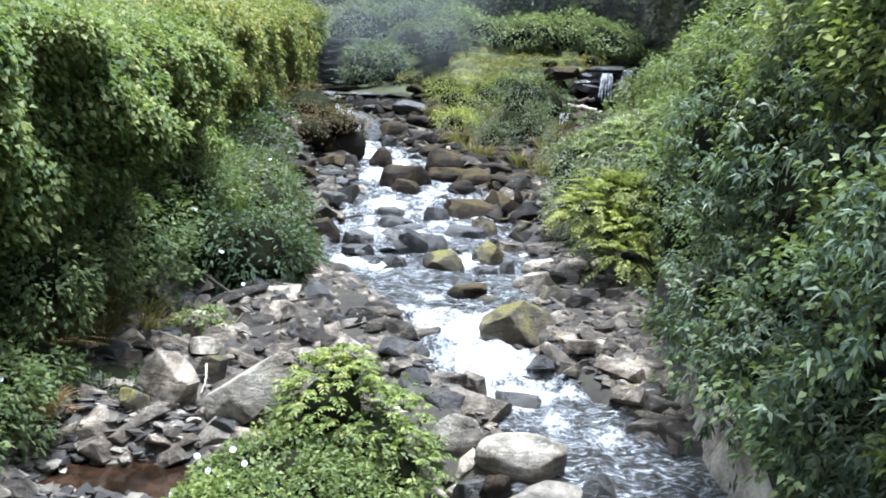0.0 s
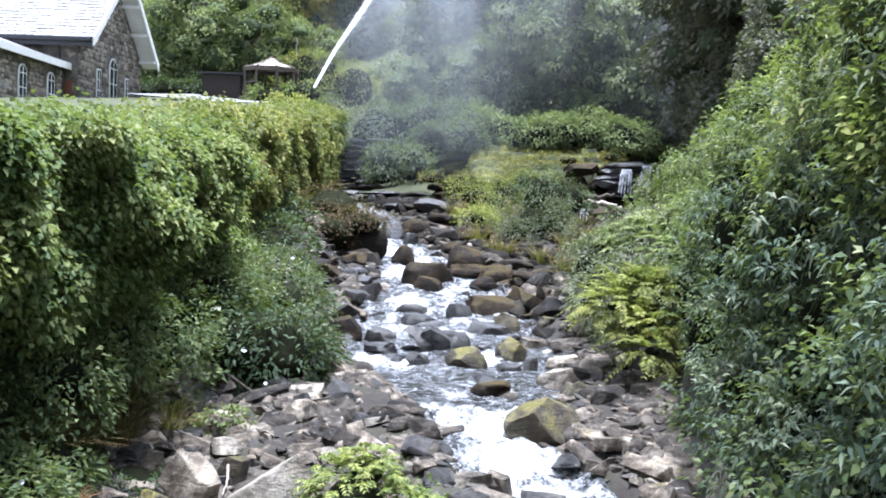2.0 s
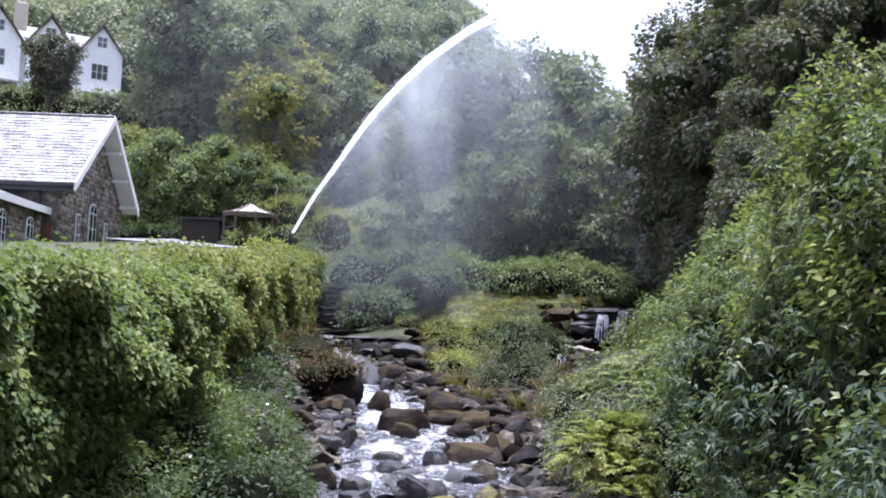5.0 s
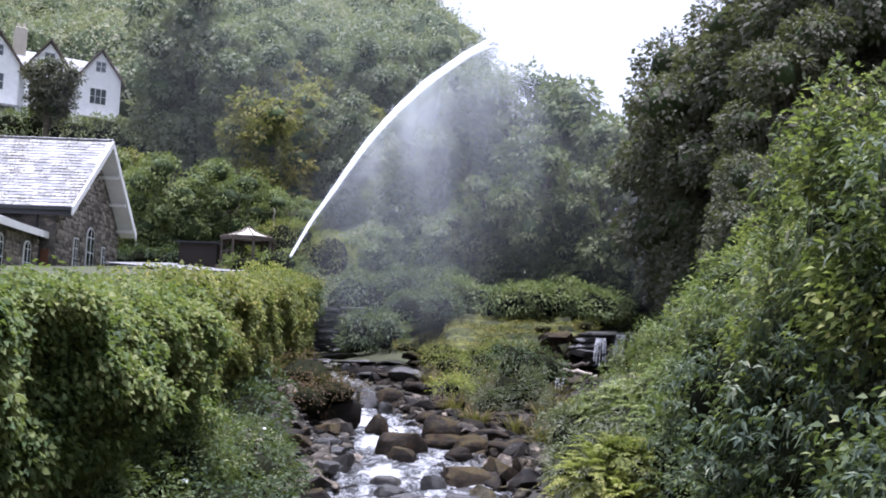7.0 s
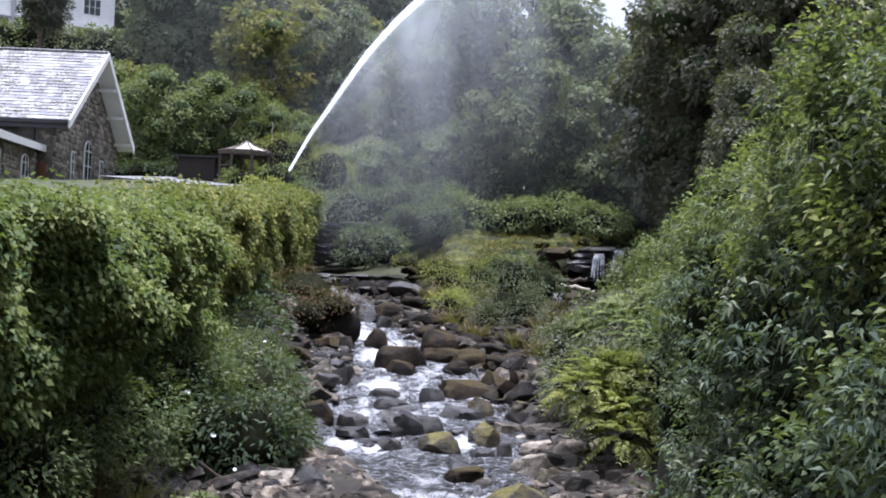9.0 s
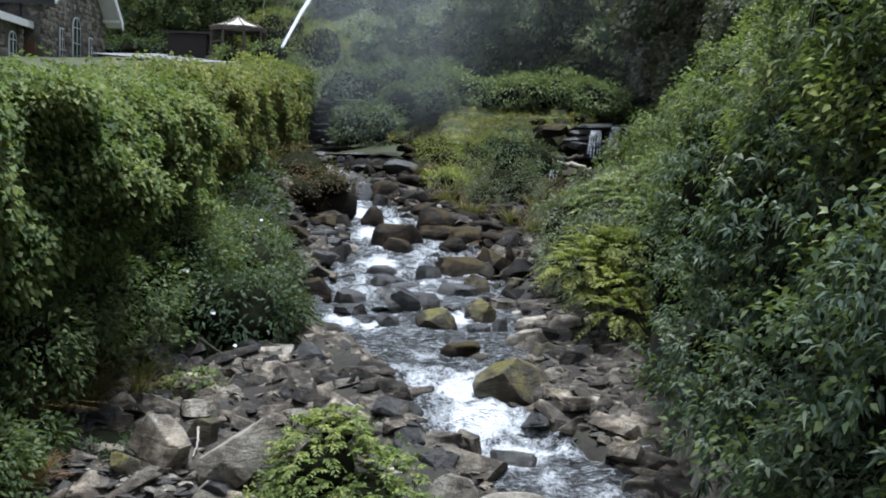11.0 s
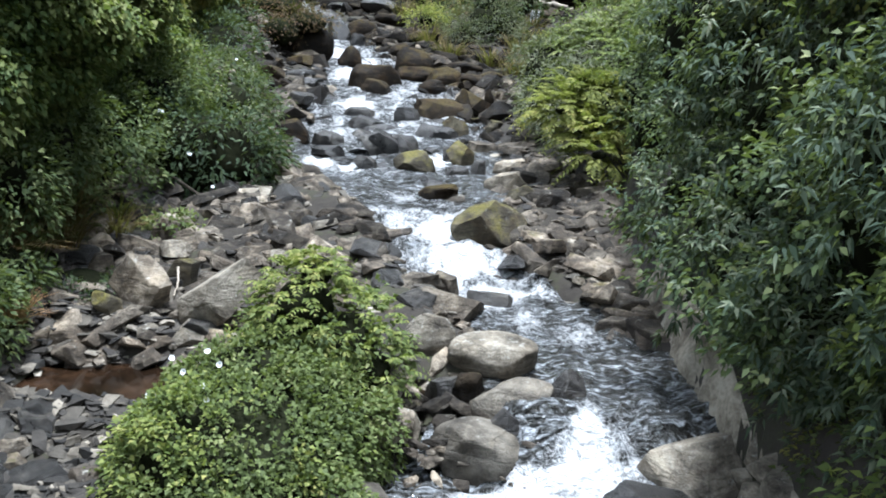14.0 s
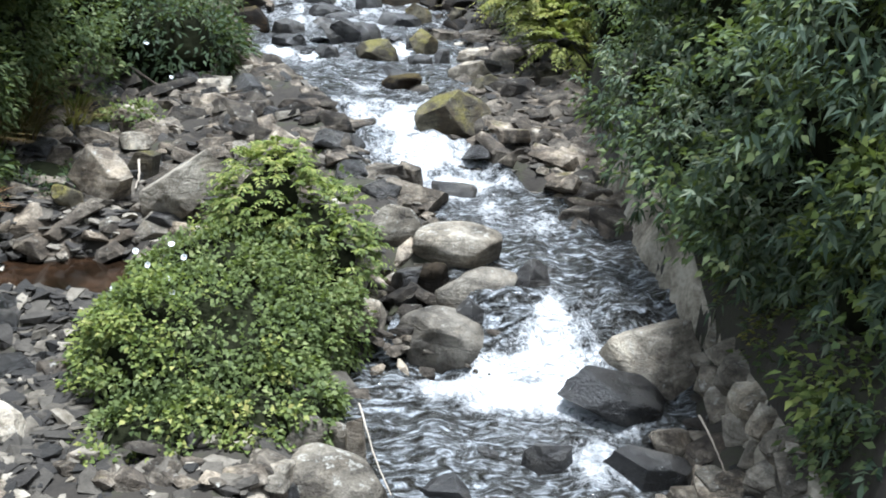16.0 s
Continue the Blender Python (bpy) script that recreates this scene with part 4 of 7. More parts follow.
for row in [
        (-2.75, 7.15, 0.1, 0.6, 0.36, 5, "S"), (-2.0, 6.9, 0.02, 0.42, 0.24, 0, "S"), (-0.48, 7.31, 0.06, 0.5, 0.34, 15, "P"), (-0.15, 7.34, 0.05, 0.18, 0.24, 0, "P"), (-0.02, 7.23, 0.11, 0.16, 0.34, 0, "G"), (1.77, 9.28, 0.13, 0.40, 0.18, 0, "W"),
        (1.48, 7.09, 0.02, 0.39, 0.27, 0, "W"), (1.04, 7.21, -0.03, 0.20, 0.10, 0, "W"), (0.67, 6.7, -0.04, 0.40, 0.18, 0, "W"),
]:
    slab(*row)
# left bar
for row in [
        (-2.1, 11.23, 0.8, 1.05, 0.5, 44, "S"), (-2.93, 11.56, 0.84, 0.72, 0.56, -32, "G"), (-3.25, 11.23, 0.7, 0.43, 0.26, -40, "M"), (-3.67, 12.43, 0.78, 0.37, 0.37, 0, "G"),
        (-3.65, 13.55, 0.82, 0.44, 0.33, -15, "S"), (-3.11, 13.8, 0.88, 0.53, 0.47, -30, "G"), (-2.59, 13.56, 0.75, 0.63, 0.22, -8, "S"), (-2.64, 12.32, 0.8, 0.40, 0.40, -20, "M"),
        (-2.5, 15.2, 1.2, 1.25, 0.27, 6, "S"), (-2.02, 14.49, 0.94, 0.55, 0.47, 25, "G"), (-1.65, 14.87, 1.01, 0.73, 0.32, -30, "G"), (-1.34, 15.39, 1.18, 0.55, 0.29, -10, "G"),
        (-0.84, 14.85, 0.96, 0.73, 0.32, -5, "M"), (-3.7, 14.87, 0.99, 0.32, 0.20, 0, "S"), (-1.85, 16.24, 1.48, 0.89, 0.35, -25, "G"), 
]:
    slab(*row)
for row in [
        (-2.75, 10.95, 0.5, 0.3, 0.14, 5, "S"), (-0.77, 14.42, 0.83, 0.71, 0.28, -20, "W"), (-2.77, 14.28, 0.77, 0.47, 0.19, 0, "W"),
        (-4.08, 14.89, 0.99, 0.49, 0.28, 0, "W"), (-4.26, 13.74, 0.78, 0.45, 0.22, -15, "G"),
]:
    slab(*row)
# right side of the stream
for row in [
        (2.26, 15.63, 1.15, 0.60, 0.24, 5, "M"), (3.16, 14.02, 0.84, 0.65, 0.50, 35, "G"), (2.85, 12.21, 0.65, 0.73, 0.33, -3, "G"), (2.15, 14.52, 0.72, 0.63, 0.20, 0, "G"),
        (2.65, 14.88, 0.92, 0.65, 0.28, 15, "W"), (2.66, 8.6, 0.26, 0.98, 0.5, 10, "S"), (2.34, 8.04, 0.06, 0.96, 0.33, -15, "W"), (2.3, 6.96, 0.01, 0.72, 0.27, 5, "W"),
        (2.56, 7.3, 0.08, 0.36, 0.20, -20, "G"), (1.81, 15.58, 1.25, 0.51, 0.51, 50, "M"), (2.63, 13.43, 0.67, 0.44, 0.18, 0, "W"), (2.23, 13.35, 0.68, 0.44, 0.18, -10, "W"),
        (2.87, 15.59, 1.15, 0.59, 0.25, -10, "W"),
]:
    slab(*row)
# rapids
for row in [
        (-0.85, 26.95, 2.23, 1.47, 0.71, 0, "B"), (-0.77, 26.02, 2.06, 0.69, 0.39, 0, "B"), (0.22, 28.24, 2.26, 1.03, 0.47, 0, "B"), (0.66, 26.3, 2.07, 0.61, 0.35, 0, "B"),
        (-1.01, 22.96, 1.74, 0.68, 0.30, 0, "W"), (-0.89, 22.12, 1.63, 0.73, 0.26, 0, "W"), (-0.01, 22.9, 1.76, 0.53, 0.34, 0, "W"), (0.84, 23.53, 1.84, 1.25, 0.43, -8, "B"),
        (1.64, 23.87, 1.91, 1.10, 0.39, -25, "B"), (0.57, 21.45, 1.59, 0.85, 0.32, 0, "W"), (1.08, 21.81, 1.67, 0.58, 0.32, -20, "M"), (1.89, 21.99, 1.66, 0.36, 0.29, 0, "M"),
        (-1.49, 20.32, 1.52, 0.60, 0.27, 0, "W"), (-1.46, 19.17, 1.45, 0.63, 0.22, 0, "W"), (-0.65, 19.71, 1.56, 0.59, 0.36, -30, "W"),
]:
    slab(*row)
for row in [
        (-0.38, 19.77, 1.57, 0.65, 0.36, -25, "W"), (-0.06, 20.02, 1.54, 0.60, 0.36, 0, "W"), (-0.64, 18.05, 1.43, 0.45, 0.21, -15, "W"), (0.23, 18.08, 1.46, 0.69, 0.36, 0, "M"),
        (1.05, 18.82, 1.53, 0.53, 0.37, -25, "M"), (0.85, 19.28, 1.48, 0.32, 0.25, 0, "W"), (1.52, 20.14, 1.48, 0.60, 0.20, 0, "G"), (1.27, 17.81, 1.45, 0.24, 0.29, 0, "W"),
        (0.91, 17.8, 1.37, 0.41, 0.15, 0, "W"), (1.87, 18.24, 1.43, 0.66, 0.21, 15, "S"), (1.68, 16.8, 1.4, 0.61, 0.28, 15, "S"), (-1.99, 16.73, 1.44, 0.99, 0.39, -20, "G"),
        (-1.37, 15.61, 1.15, 0.44, 0.23, 0, "P"), (-2.24, 20.36, 1.62, 0.74, 0.54, 0, "B"), (0.57, 16.03, 1.3, 0.58, 0.26, 10, "B"),
]:
    slab(*row)
for row in [
        (0.78, 15.87, 1.21, 0.37, 0.12, 5, "G"), (1.72, 15.65, 1.21, 0.52, 0.31, 20, "M"), (2.26, 15.61, 1.13, 0.57, 0.21, 5, "S"), (2.17, 15.99, 1.26, 0.58, 0.21, -5, "W"),
        (2.66, 14.95, 0.9, 0.64, 0.22, 12, "G"), (2.19, 14.54, 0.7, 0.62, 0.14, 0, "G"), (2.58, 14.1, 0.68, 0.28, 0.19, 0, "W"), (2.04, 13.66, 0.69, 0.41, 0.20, 20, "W"),
        (3.11, 16.82, 1.36, 0.39, 0.19, -10, "G"), (2.71, 17.1, 1.39, 0.28, 0.23, 0, "W"), (2.09, 17.17, 1.38, 0.51, 0.17, 20, "W"), (-2.43, 25.74, 2.05, 0.68, 0.43, 0, "W"),
        (-2.44, 23.48, 1.81, 0.54, 0.31, 0, "W"), (2.11, 27.1, 2.14, 0.54, 0.36, 0, "B"), (1.53, 26.43, 2.09, 0.44, 0.35, 0, "B"),
]:
    slab(*row)
for row in [(0.20, 28.45, 3.01, 1.05, "B"), (-1.66, 30.16, 2.86, 0.71, "B"), (-2.33, 35.82, 3.37, 0.85, "W"), (0.94, 27.18, 2.60, 0.91, "B"), (1.72, 26.65, 2.49, 0.75, "B")]:
    boulder(*row)
# upper reach: x, y, top, width, stone
for row in [
        (-2.92, 30.58, 3.4, 1.45, "B"), (-2.39, 23.18, 2.18, 0.65, "W"), (-2.70, 26.83, 2.43, 0.76, "W"),
        (-2.73, 29.46, 2.61, 0.67, "W"), (-1.23, 43.60, 4.29, 1.52, "W"), (-2.81, 45.89, 4.00, 1.55, "W"), (-1.67, 37.21, 3.50, 1.05, "B"),
        (-0.62, 34.75, 3.19, 1.17, "B"), (-0.22, 32.04, 2.94, 0.72, "B"), (-3.26, 42.23, 3.71, 1.19, "W"), (-1.73, 34.67, 3.03, 0.51, "W"),
        (-0.72, 39.28, 3.70, 1.10, "B"), (0.40, 34.30, 3.32, 1.15, "B"),
        (0.79, 30.43, 2.83, 1.19, "B"), (1.54, 28.98, 2.70, 0.98, "B"), (2.05, 27.19, 2.53, 0.77, "B"), (1.42, 31.88, 2.92, 0.90, "B"),
]:
    boulder(*row)
for row in [
        (2.75, 30.24, 2.83, 0.85, "B"), (-3.63, 36.94, 3.40, 1.04, "B"), (-2.16, 25.69, 2.18, 0.52, "W"),
]:
    boulder(*row)


def heap():
    """Angular stones piled along both banks and standing in the rapids."""
    rng = np.random.default_rng(15)
    kinds = [make_block(400 + i, rng.uniform(0.3, 0.55), int(rng.integers(5, 8)), 0.07, 1) for i in range(14)]
    small = [make_block(440 + i, rng.uniform(0.45, 0.7), int(rng.integers(5, 8)), 0.12, 1, 0.08) for i in range(14)]
    for name, n, mat, label in (("bank_stones", 2000, BANK_ROCK, "piled angular grey stones along the stream"), ("wet_stones", 520, ROCK_WET, "wet dark stones breaking the rapids"),
                                 ("tumbled_stones", 1300, UPPER_ROCK, "tumbled dark brown mossy stones along the upper stream")):
        pieces = []
        for _ in range(n):
            y = 6.4 + 34 * rng.random() ** 1.5 if name == "bank_stones" else rng.uniform(16.8, 44) if rng.random() < 0.35 else rng.uniform(16.8, 26)
            c, w = np.interp(y, CX_Y, CX_X), np.interp(y, HW_Y, HW_X)
            if name == "bank_stones":
                side = rng.choice([-1, 1], p=[0.55, 0.45])
                x = c + side * (w + rng.exponential(0.75) + (0.02 if y > 16 else -0.15))
                if rng.random() < 0.2:
                    y, side = rng.uniform(10.3, 15.5), -1
                    x = rng.uniform(-4.3, -0.7)
                elif rng.random() < 0.26:
                    x, y = rng.uniform(1.7, 3.2), rng.uniform(13.3, 18.5)
                elif rng.random() < 0.09:
                    x, y = rng.uniform(2.46, 3.2), rng.uniform(11.4, 13.6)
                elif rng.random() < 0.12:
                    x, y = rng.uniform(-0.3, 1.5), rng.uniform(8.7, 11.6)
            elif name == "wet_stones":
                side = 1
                x = c + rng.uniform(-1.15, 1.15) * w
            else:
                y = rng.uniform(21, 51)
                c, w = np.interp(y, CX_Y, CX_X), np.interp(y, HW_Y, HW_X)
                x = rng.uniform(c + w * 0.75, 3.4 + (y - 21) * 0.16) if rng.random() < 0.8 else c - w * rng.uniform(0.8, 1.9)
            if x > east_x(min(y, 14)) + max(0, y - 14) * (0.2 if name == "tumbled_stones" else 0.13) - 0.2 or x < wall_x(y) + 1.0 or (1.5 < x < 2.45 and 9.5 < y < 12.9) or (-2.5 < x < 0.0 and 7.2 < y < 10.4) or (-3.9 < x < -2.4 and 9.7 < y < 10.5):
                continue
            v, f = (small if name == "tumbled_stones" else kinds)[rng.integers(14)]
            s = (0.14 + 0.44 * rng.random() ** 2.2) * (0.85 + y * 0.014) * (1 if name != "wet_stones" else 0.7)
            if name == "bank_stones" and -0.3 < x < 1.7 and 8.4 < y < 12.4:
                s *= 0.55
            q = v * s * np.array([rng.uniform(1.0, 2.0), rng.uniform(0.7, 1.0), rng.uniform(0.6, 1.1)])
            M = np.array(Euler((rng.uniform(-0.5, 0.5), rng.uniform(-0.5, 0.5), rng.uniform(0, 6.3))).to_matrix())
            z = max(GZ(x, y), float(zw(y)) - 0.12) + s * rng.uniform(-0.14, 0.12)
            pieces.append((q @ M.T + np.array([x, y, z]), f))
        v, f = join(pieces)
        tagged(part(name, mesh_of(name, v, f, mat, True, 45), None), label, "stones", kind="stuff")


def stones():
    """Smaller stones along both banks, and gravel between them."""
    rng = np.random.default_rng(5)
    bank = []
    for i in range(10):
        p, f = make_block(200 + i, rng.uniform(0.3, 0.5), int(rng.integers(5, 8)), 0.06, 2)
        p = p * np.array([rng.uniform(1.1, 1.6), 1.0, 1.0])
        bank.append([mesh_of("stone", p, f, m, True, 45) for m in (ROCK, ROCK_PALE, ROCK_WET, ROCK_BROWN)])
    n = 0
    while n < 290:
        y = 6.5 + 30 * rng.random() ** 1.6
        c, w = np.interp(y, CX_Y, CX_X), np.interp(y, HW_Y, HW_X)
        side = rng.choice([-1, 1])
        off = w + rng.exponential(0.55) - (0.05 if y > 16 else 0.3)
        x = c + side * off
        if x > east_x(y) - 0.25 or x < wall_x(y) + 1.2:
            continue
        if n % 3 == 0:
            x, y = (rng.uniform(-4.2, -1.0), rng.uniform(10.4, 15.2)) if n % 2 else (rng.uniform(-4.2, -3.0), rng.uniform(6.8, 9.6))
        if -2.6 < x < 0.1 and 7 < y < 10.6:
            continue
        n += 1
        s = rng.uniform(0.2, 0.55) * (0.85 + y * 0.018) * (1.05 if x < -0.9 and y < 16 else 0.85)
        m = 2 if off < w and rng.random() < 0.8 else (3 if y > 26 else rng.choice([0, 0, 1, 2]))
        ob = tagged(new("stone", bank[rng.integers(10)][m]), ("flat grey stone on the bank", "pale flat stone on the bank", "wet dark stone at the water", "brown stone on the bank")[m], "stone", "stones on the banks")
        ob.matrix_basis = pose(x, y, float(ground_z(x, y)) + 0.08 * s, rng.uniform(-14, 14), rng.uniform(-14, 14), rng.uniform(0, 360)) @ Matrix.Scale(s, 4)
    heap()
    pieces, p0 = [], [tuple(q * (np.array([1.2, 1.0, 0.5]) if j == 0 else 1) for j, q in enumerate(make_slab(300 + i, 12, 0))) for i in range(6)]
    for _ in range(11000):
        y = 6 + 26 * rng.random() ** 1.4
        c, w = np.interp(y, CX_Y, CX_X), np.interp(y, HW_Y, HW_X)
        left = rng.random() < 0.7
        x = rng.uniform(wall_x(y) + 0.8, c - w + 0.2) if left else rng.uniform(c + w - 0.2, c + w + 1.6)
        if not left and x > east_x(y) - 0.1:
            continue
        if rng.random() < 0.27:
            x, y = rng.uniform(-4.6, -2.2), rng.uniform(6.5, 9.6)
        elif rng.random() < 0.22:
            x, y = rng.uniform(-4.5, -2.4), rng.uniform(10.5, 12.9)
        elif rng.random() < 0.1:
            a, q = rng.uniform(0, 6.3), rng.uniform(0.85, 1.35)
            x, y = -3.2 + 1.0 * q * math.cos(a), 10.1 + 0.6 * q * math.sin(a)
        v, f = p0[rng.integers(6)]
        s, a = 0.05 + 0.28 * rng.random() ** 2.6, rng.uniform(0, 6.3)
        q = v * s
        q = np.stack([q[:, 0] * math.cos(a) - q[:, 1] * math.sin(a), q[:, 0] * math.sin(a) + q[:, 1] * math.cos(a), q[:, 2] + q[:, 0] * rng.uniform(-0.4, 0.4)], 1)
        pieces.append((q + np.array([x, y, float(zw(y)) * 0 + GZ(x, y) + s * 0.08]), f))
    v, f = join(pieces)
    tagged(part("gravel", mesh_of("gravel", v, f, GRAVEL, False), None), "loose grey slaty gravel on the stream banks", "gravel", kind="stuff")


def gravel_mat():
    m, n, l, p = nodes_of("slaty_gravel")
    g = n.new("ShaderNodeNewGeometry")
    col = ramp(n, l, g.outputs["Random Per Island"], [(0.0, (0.008, 0.007, 0.005)), (0.3, (0.022, 0.018, 0.014)), (0.5, (0.042, 0.036, 0.028)), (0.68, (0.066, 0.057, 0.044)), (0.82, (0.1, 0.086, 0.066)), (0.92, (0.16, 0.14, 0.11)), (1.0, (0.32, 0.285, 0.228))]).outputs[0]
    b, c = noise_node(n, l, g.outputs["Position"], 30, 5, 0.7), noise_node(n, l, g.outputs["Position"], 5, 5, 0.7)
    dirt = ramp(n, l, c.outputs[0], [(0.35, (0.45, 0.42, 0.36)), (0.62, (1.15, 1.15, 1.15))]).outputs[0]
    l.new(mixed(n, l, 0.5, mixed(n, l, 1.0, col, dirt, "MULTIPLY"), b.outputs[0], "OVERLAY"), p.inputs["Base Color"])
    p.inputs["Roughness"].default_value = 0.75
    bumped(n, l, p, b.outputs[0], 0.7, 0.03)
    return m


GRAVEL = gravel_mat()
stones()

# ---- plants on the banks ----


def ivy_curtain():
    """Ivy over the west wall, hanging in folds."""
    rng = np.random.default_rng(31)
    ob = thing("ivy", "thick green ivy hanging over the tall wall", "ivy", at=(-5.2, 20, 3))

    def surface(y, t, fold):
        p = np.stack([y * 0.5, t * 2.2, 0 * y], 1)
        bulge = 0.5 + 1.7 * fractal(p * np.array([2.2, 1.5, 1]), 41, 2) + 0.4 * np.sin(t * 3.0) - 0.8 * np.clip(0.42 - t, 0, 1) - 0.75 * np.clip((0.5 - t) * 4, 0, 1) * np.clip((y - 11.0) / 2, 0, 1) * np.clip((18.5 - y) / 2, 0, 1)
        lo, hi = zw(y) + 0.9 + 1.2 * np.clip((13.5 - y) / 2, 0, 1), 3.85 + 0.085 * y + 0.8 * fractal(p * np.array([3, 0, 1]), 43, 2)
        near = np.interp(y, (18.4, 20.4), (1.0, 0.4)) * np.clip((y - 8.5) / 4, 0.15, 1)
        x = wall_x(y) + bulge * near * fold
        return np.stack([x, y, lo + (hi - lo) * t], 1)

    for name, mat, y0, y1, n, k, s in (("leaves", IVY, 7, 19.4, 11500, 17, 0.088), ("yellowing_leaves", IVY_OLD, 18.8, 50, 7600, 15, 0.11)):
        y = y0 + (y1 - y0) * rng.random(n) ** 0.9
        t = np.clip(rng.random(n) ** 0.75, 0, 1)
        c = surface(y, t, 1.0)
        nn = unit(np.stack([np.full(n, 0.9), -0.35 + 0.5 * rng.normal(size=n), 0.25 + 0.9 * np.clip(t - 0.8, 0, 1) * 4], 1))
        keep = (fractal(c * 1.7, 37, 2) > -0.17 + 0.14 * np.clip(0.5 - t, 0, 1)) | (t > 0.9)
        keep &= (fractal(c * np.array([0.5, 0.9, 1.0]), 49, 2) > -0.36) | (t > 0.85)
        keep &= (t > 0.4 + 0.35 * fractal(c * 1.2, 53, 2)) | (y < 11.5) | (y > 17.5) | (rng.random(n) < 0.7)
        c, nn, t = c[keep], nn[keep], t[keep]
        c[:, 0] += 0.75 * fractal(c * 2.4, 39, 2) + 0.8 * fractal(c * np.array([0.6, 1.1, 1.1]), 47, 2)
        top = t > 0.93
        c[top, 0] -= np.where(c[top, 1] < 19.4, 3.2, 1.4) * rng.random(top.sum()) ** 1.3
        v, f = clumps(rng, c, nn, k, 0.32, s, s * 0.85, hang=0.5, droop=0.3)
        part(name, mesh_of(name, v - np.array([-5.2, 20, 3]), f, mat), None, ob)
    # plain sheet behind the leaves, its dark green painted as the ivy's shade
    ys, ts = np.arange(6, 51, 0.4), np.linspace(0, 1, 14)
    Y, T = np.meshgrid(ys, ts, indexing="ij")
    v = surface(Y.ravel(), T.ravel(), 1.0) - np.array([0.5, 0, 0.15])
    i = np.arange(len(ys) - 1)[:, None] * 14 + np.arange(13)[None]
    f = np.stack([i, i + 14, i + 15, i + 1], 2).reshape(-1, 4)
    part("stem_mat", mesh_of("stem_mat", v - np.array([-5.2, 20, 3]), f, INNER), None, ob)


ivy_curtain()

# west bank, foot of the wall
bush("shrub", "dark broad-leaved shrub at the foot of the wall", [(-3.1, 15.9, 1.75, 1.0, 0.8, 0.75), (-3.9, 16.4, 1.8, 0.8, 0.8, 0.75), (-2.6, 16.6, 1.6, 0.6, 0.7, 0.6)], DARKLEAF, 26, 14, 0.22, 0.12, 0.045, 2)
bush("shrub", "dark leafy shrub under the ivy wall", [(-4.4, 15.0, 1.6, 0.8, 0.9, 0.7), (-4.9, 13.6, 1.6, 0.6, 0.9, 0.8), (-4.3, 17.6, 2.1, 0.9, 1.1, 0.9)], NETTLE, 30, 14, 0.24, 0.09, 0.045, 3, gap=0.3, bump=0.4, core=0.4)
bush("shrub", "loose green shrub with white flowers above the stream", [(-3.3, 19.4, 2.2, 0.7, 1.1, 0.5), (-4.1, 20.5, 2.2, 0.8, 1.1, 0.6), (-3.9, 22.5, 2.3, 0.7, 1.3, 0.6)], FOOTLEAF, 22, 14, 0.26, 0.1, 0.05, 4, gap=0.08, bump=0.6, core=0.6, extra=(NETTLE, 0.12, 0.085, 0.045))
bush("shrub", "green bank shrub under yellowing ivy", [(-4.7, 26, 2.7, 0.8, 2.2, 0.8), (-5.2, 31, 3.0, 0.8, 2.6, 0.9)], DARKLEAF, 14, 12, 0.3, 0.13, 0.07, 5)
bush("shrub", "leafy green fern-like bush on the gravel bar", [(-4.6, 10.0, 0.95, 0.6, 0.7, 0.6), (-4.9, 9.0, 1.0, 0.8, 0.9, 0.75), (-4.5, 11.2, 1.1, 0.4, 0.5, 0.45)], NETTLE, 40, 14, 0.2, 0.09, 0.045, 6)

bush("shrub", "dark tangled shrub against the bare wall foot", [(-4.95, 12.3, 1.9, 0.45, 0.9, 0.9), (-5.2, 10.8, 1.7, 0.5, 0.9, 0.9), (-4.8, 14.2, 2.2, 0.5, 0.9, 0.9)], NETTLE, 38, 14, 0.22, 0.08, 0.04, 61, gap=0.4, bump=0.4, core=0.4)

bush("shrub", "dim green nettles and saplings under the ivy", [(-4.4, 13.2, 2.2, 0.5, 0.8, 0.7), (-4.15, 14.8, 2.15, 0.55, 0.9, 0.6), (-4.5, 11.9, 2.0, 0.45, 0.8, 0.65), (-3.95, 16.8, 2.6, 0.6, 0.9, 0.6), (-4.0, 18.6, 2.7, 0.5, 0.9, 0.6)], NETTLE, 38, 14, 0.24, 0.09, 0.042, 65, bump=0.45, gap=0.35, core=0.4)

# mound of bramble and bindweed in the foreground
bush("bramble_mound", "green bramble mound with white bindweed flowers", [(-1.35, 8.5, 0.25, 1.05, 1.15, 0.62), (-1.0, 7.7, 0.05, 0.85, 0.7, 0.45), (-1.4, 7.25, -0.05, 0.75, 0.5, 0.4), (-1.45, 9.3, 0.5, 0.75, 0.6, 0.5), (-0.75, 8.9, 0.3, 0.65, 0.8, 0.5)], BRAMBLE, 75, 18, 0.12, 0.055, 0.042, 7, "bramble", core=0.86, bump=0.2, gap=0.32, extra=(BRIGHT, 0.22, 0.055, 0.042))
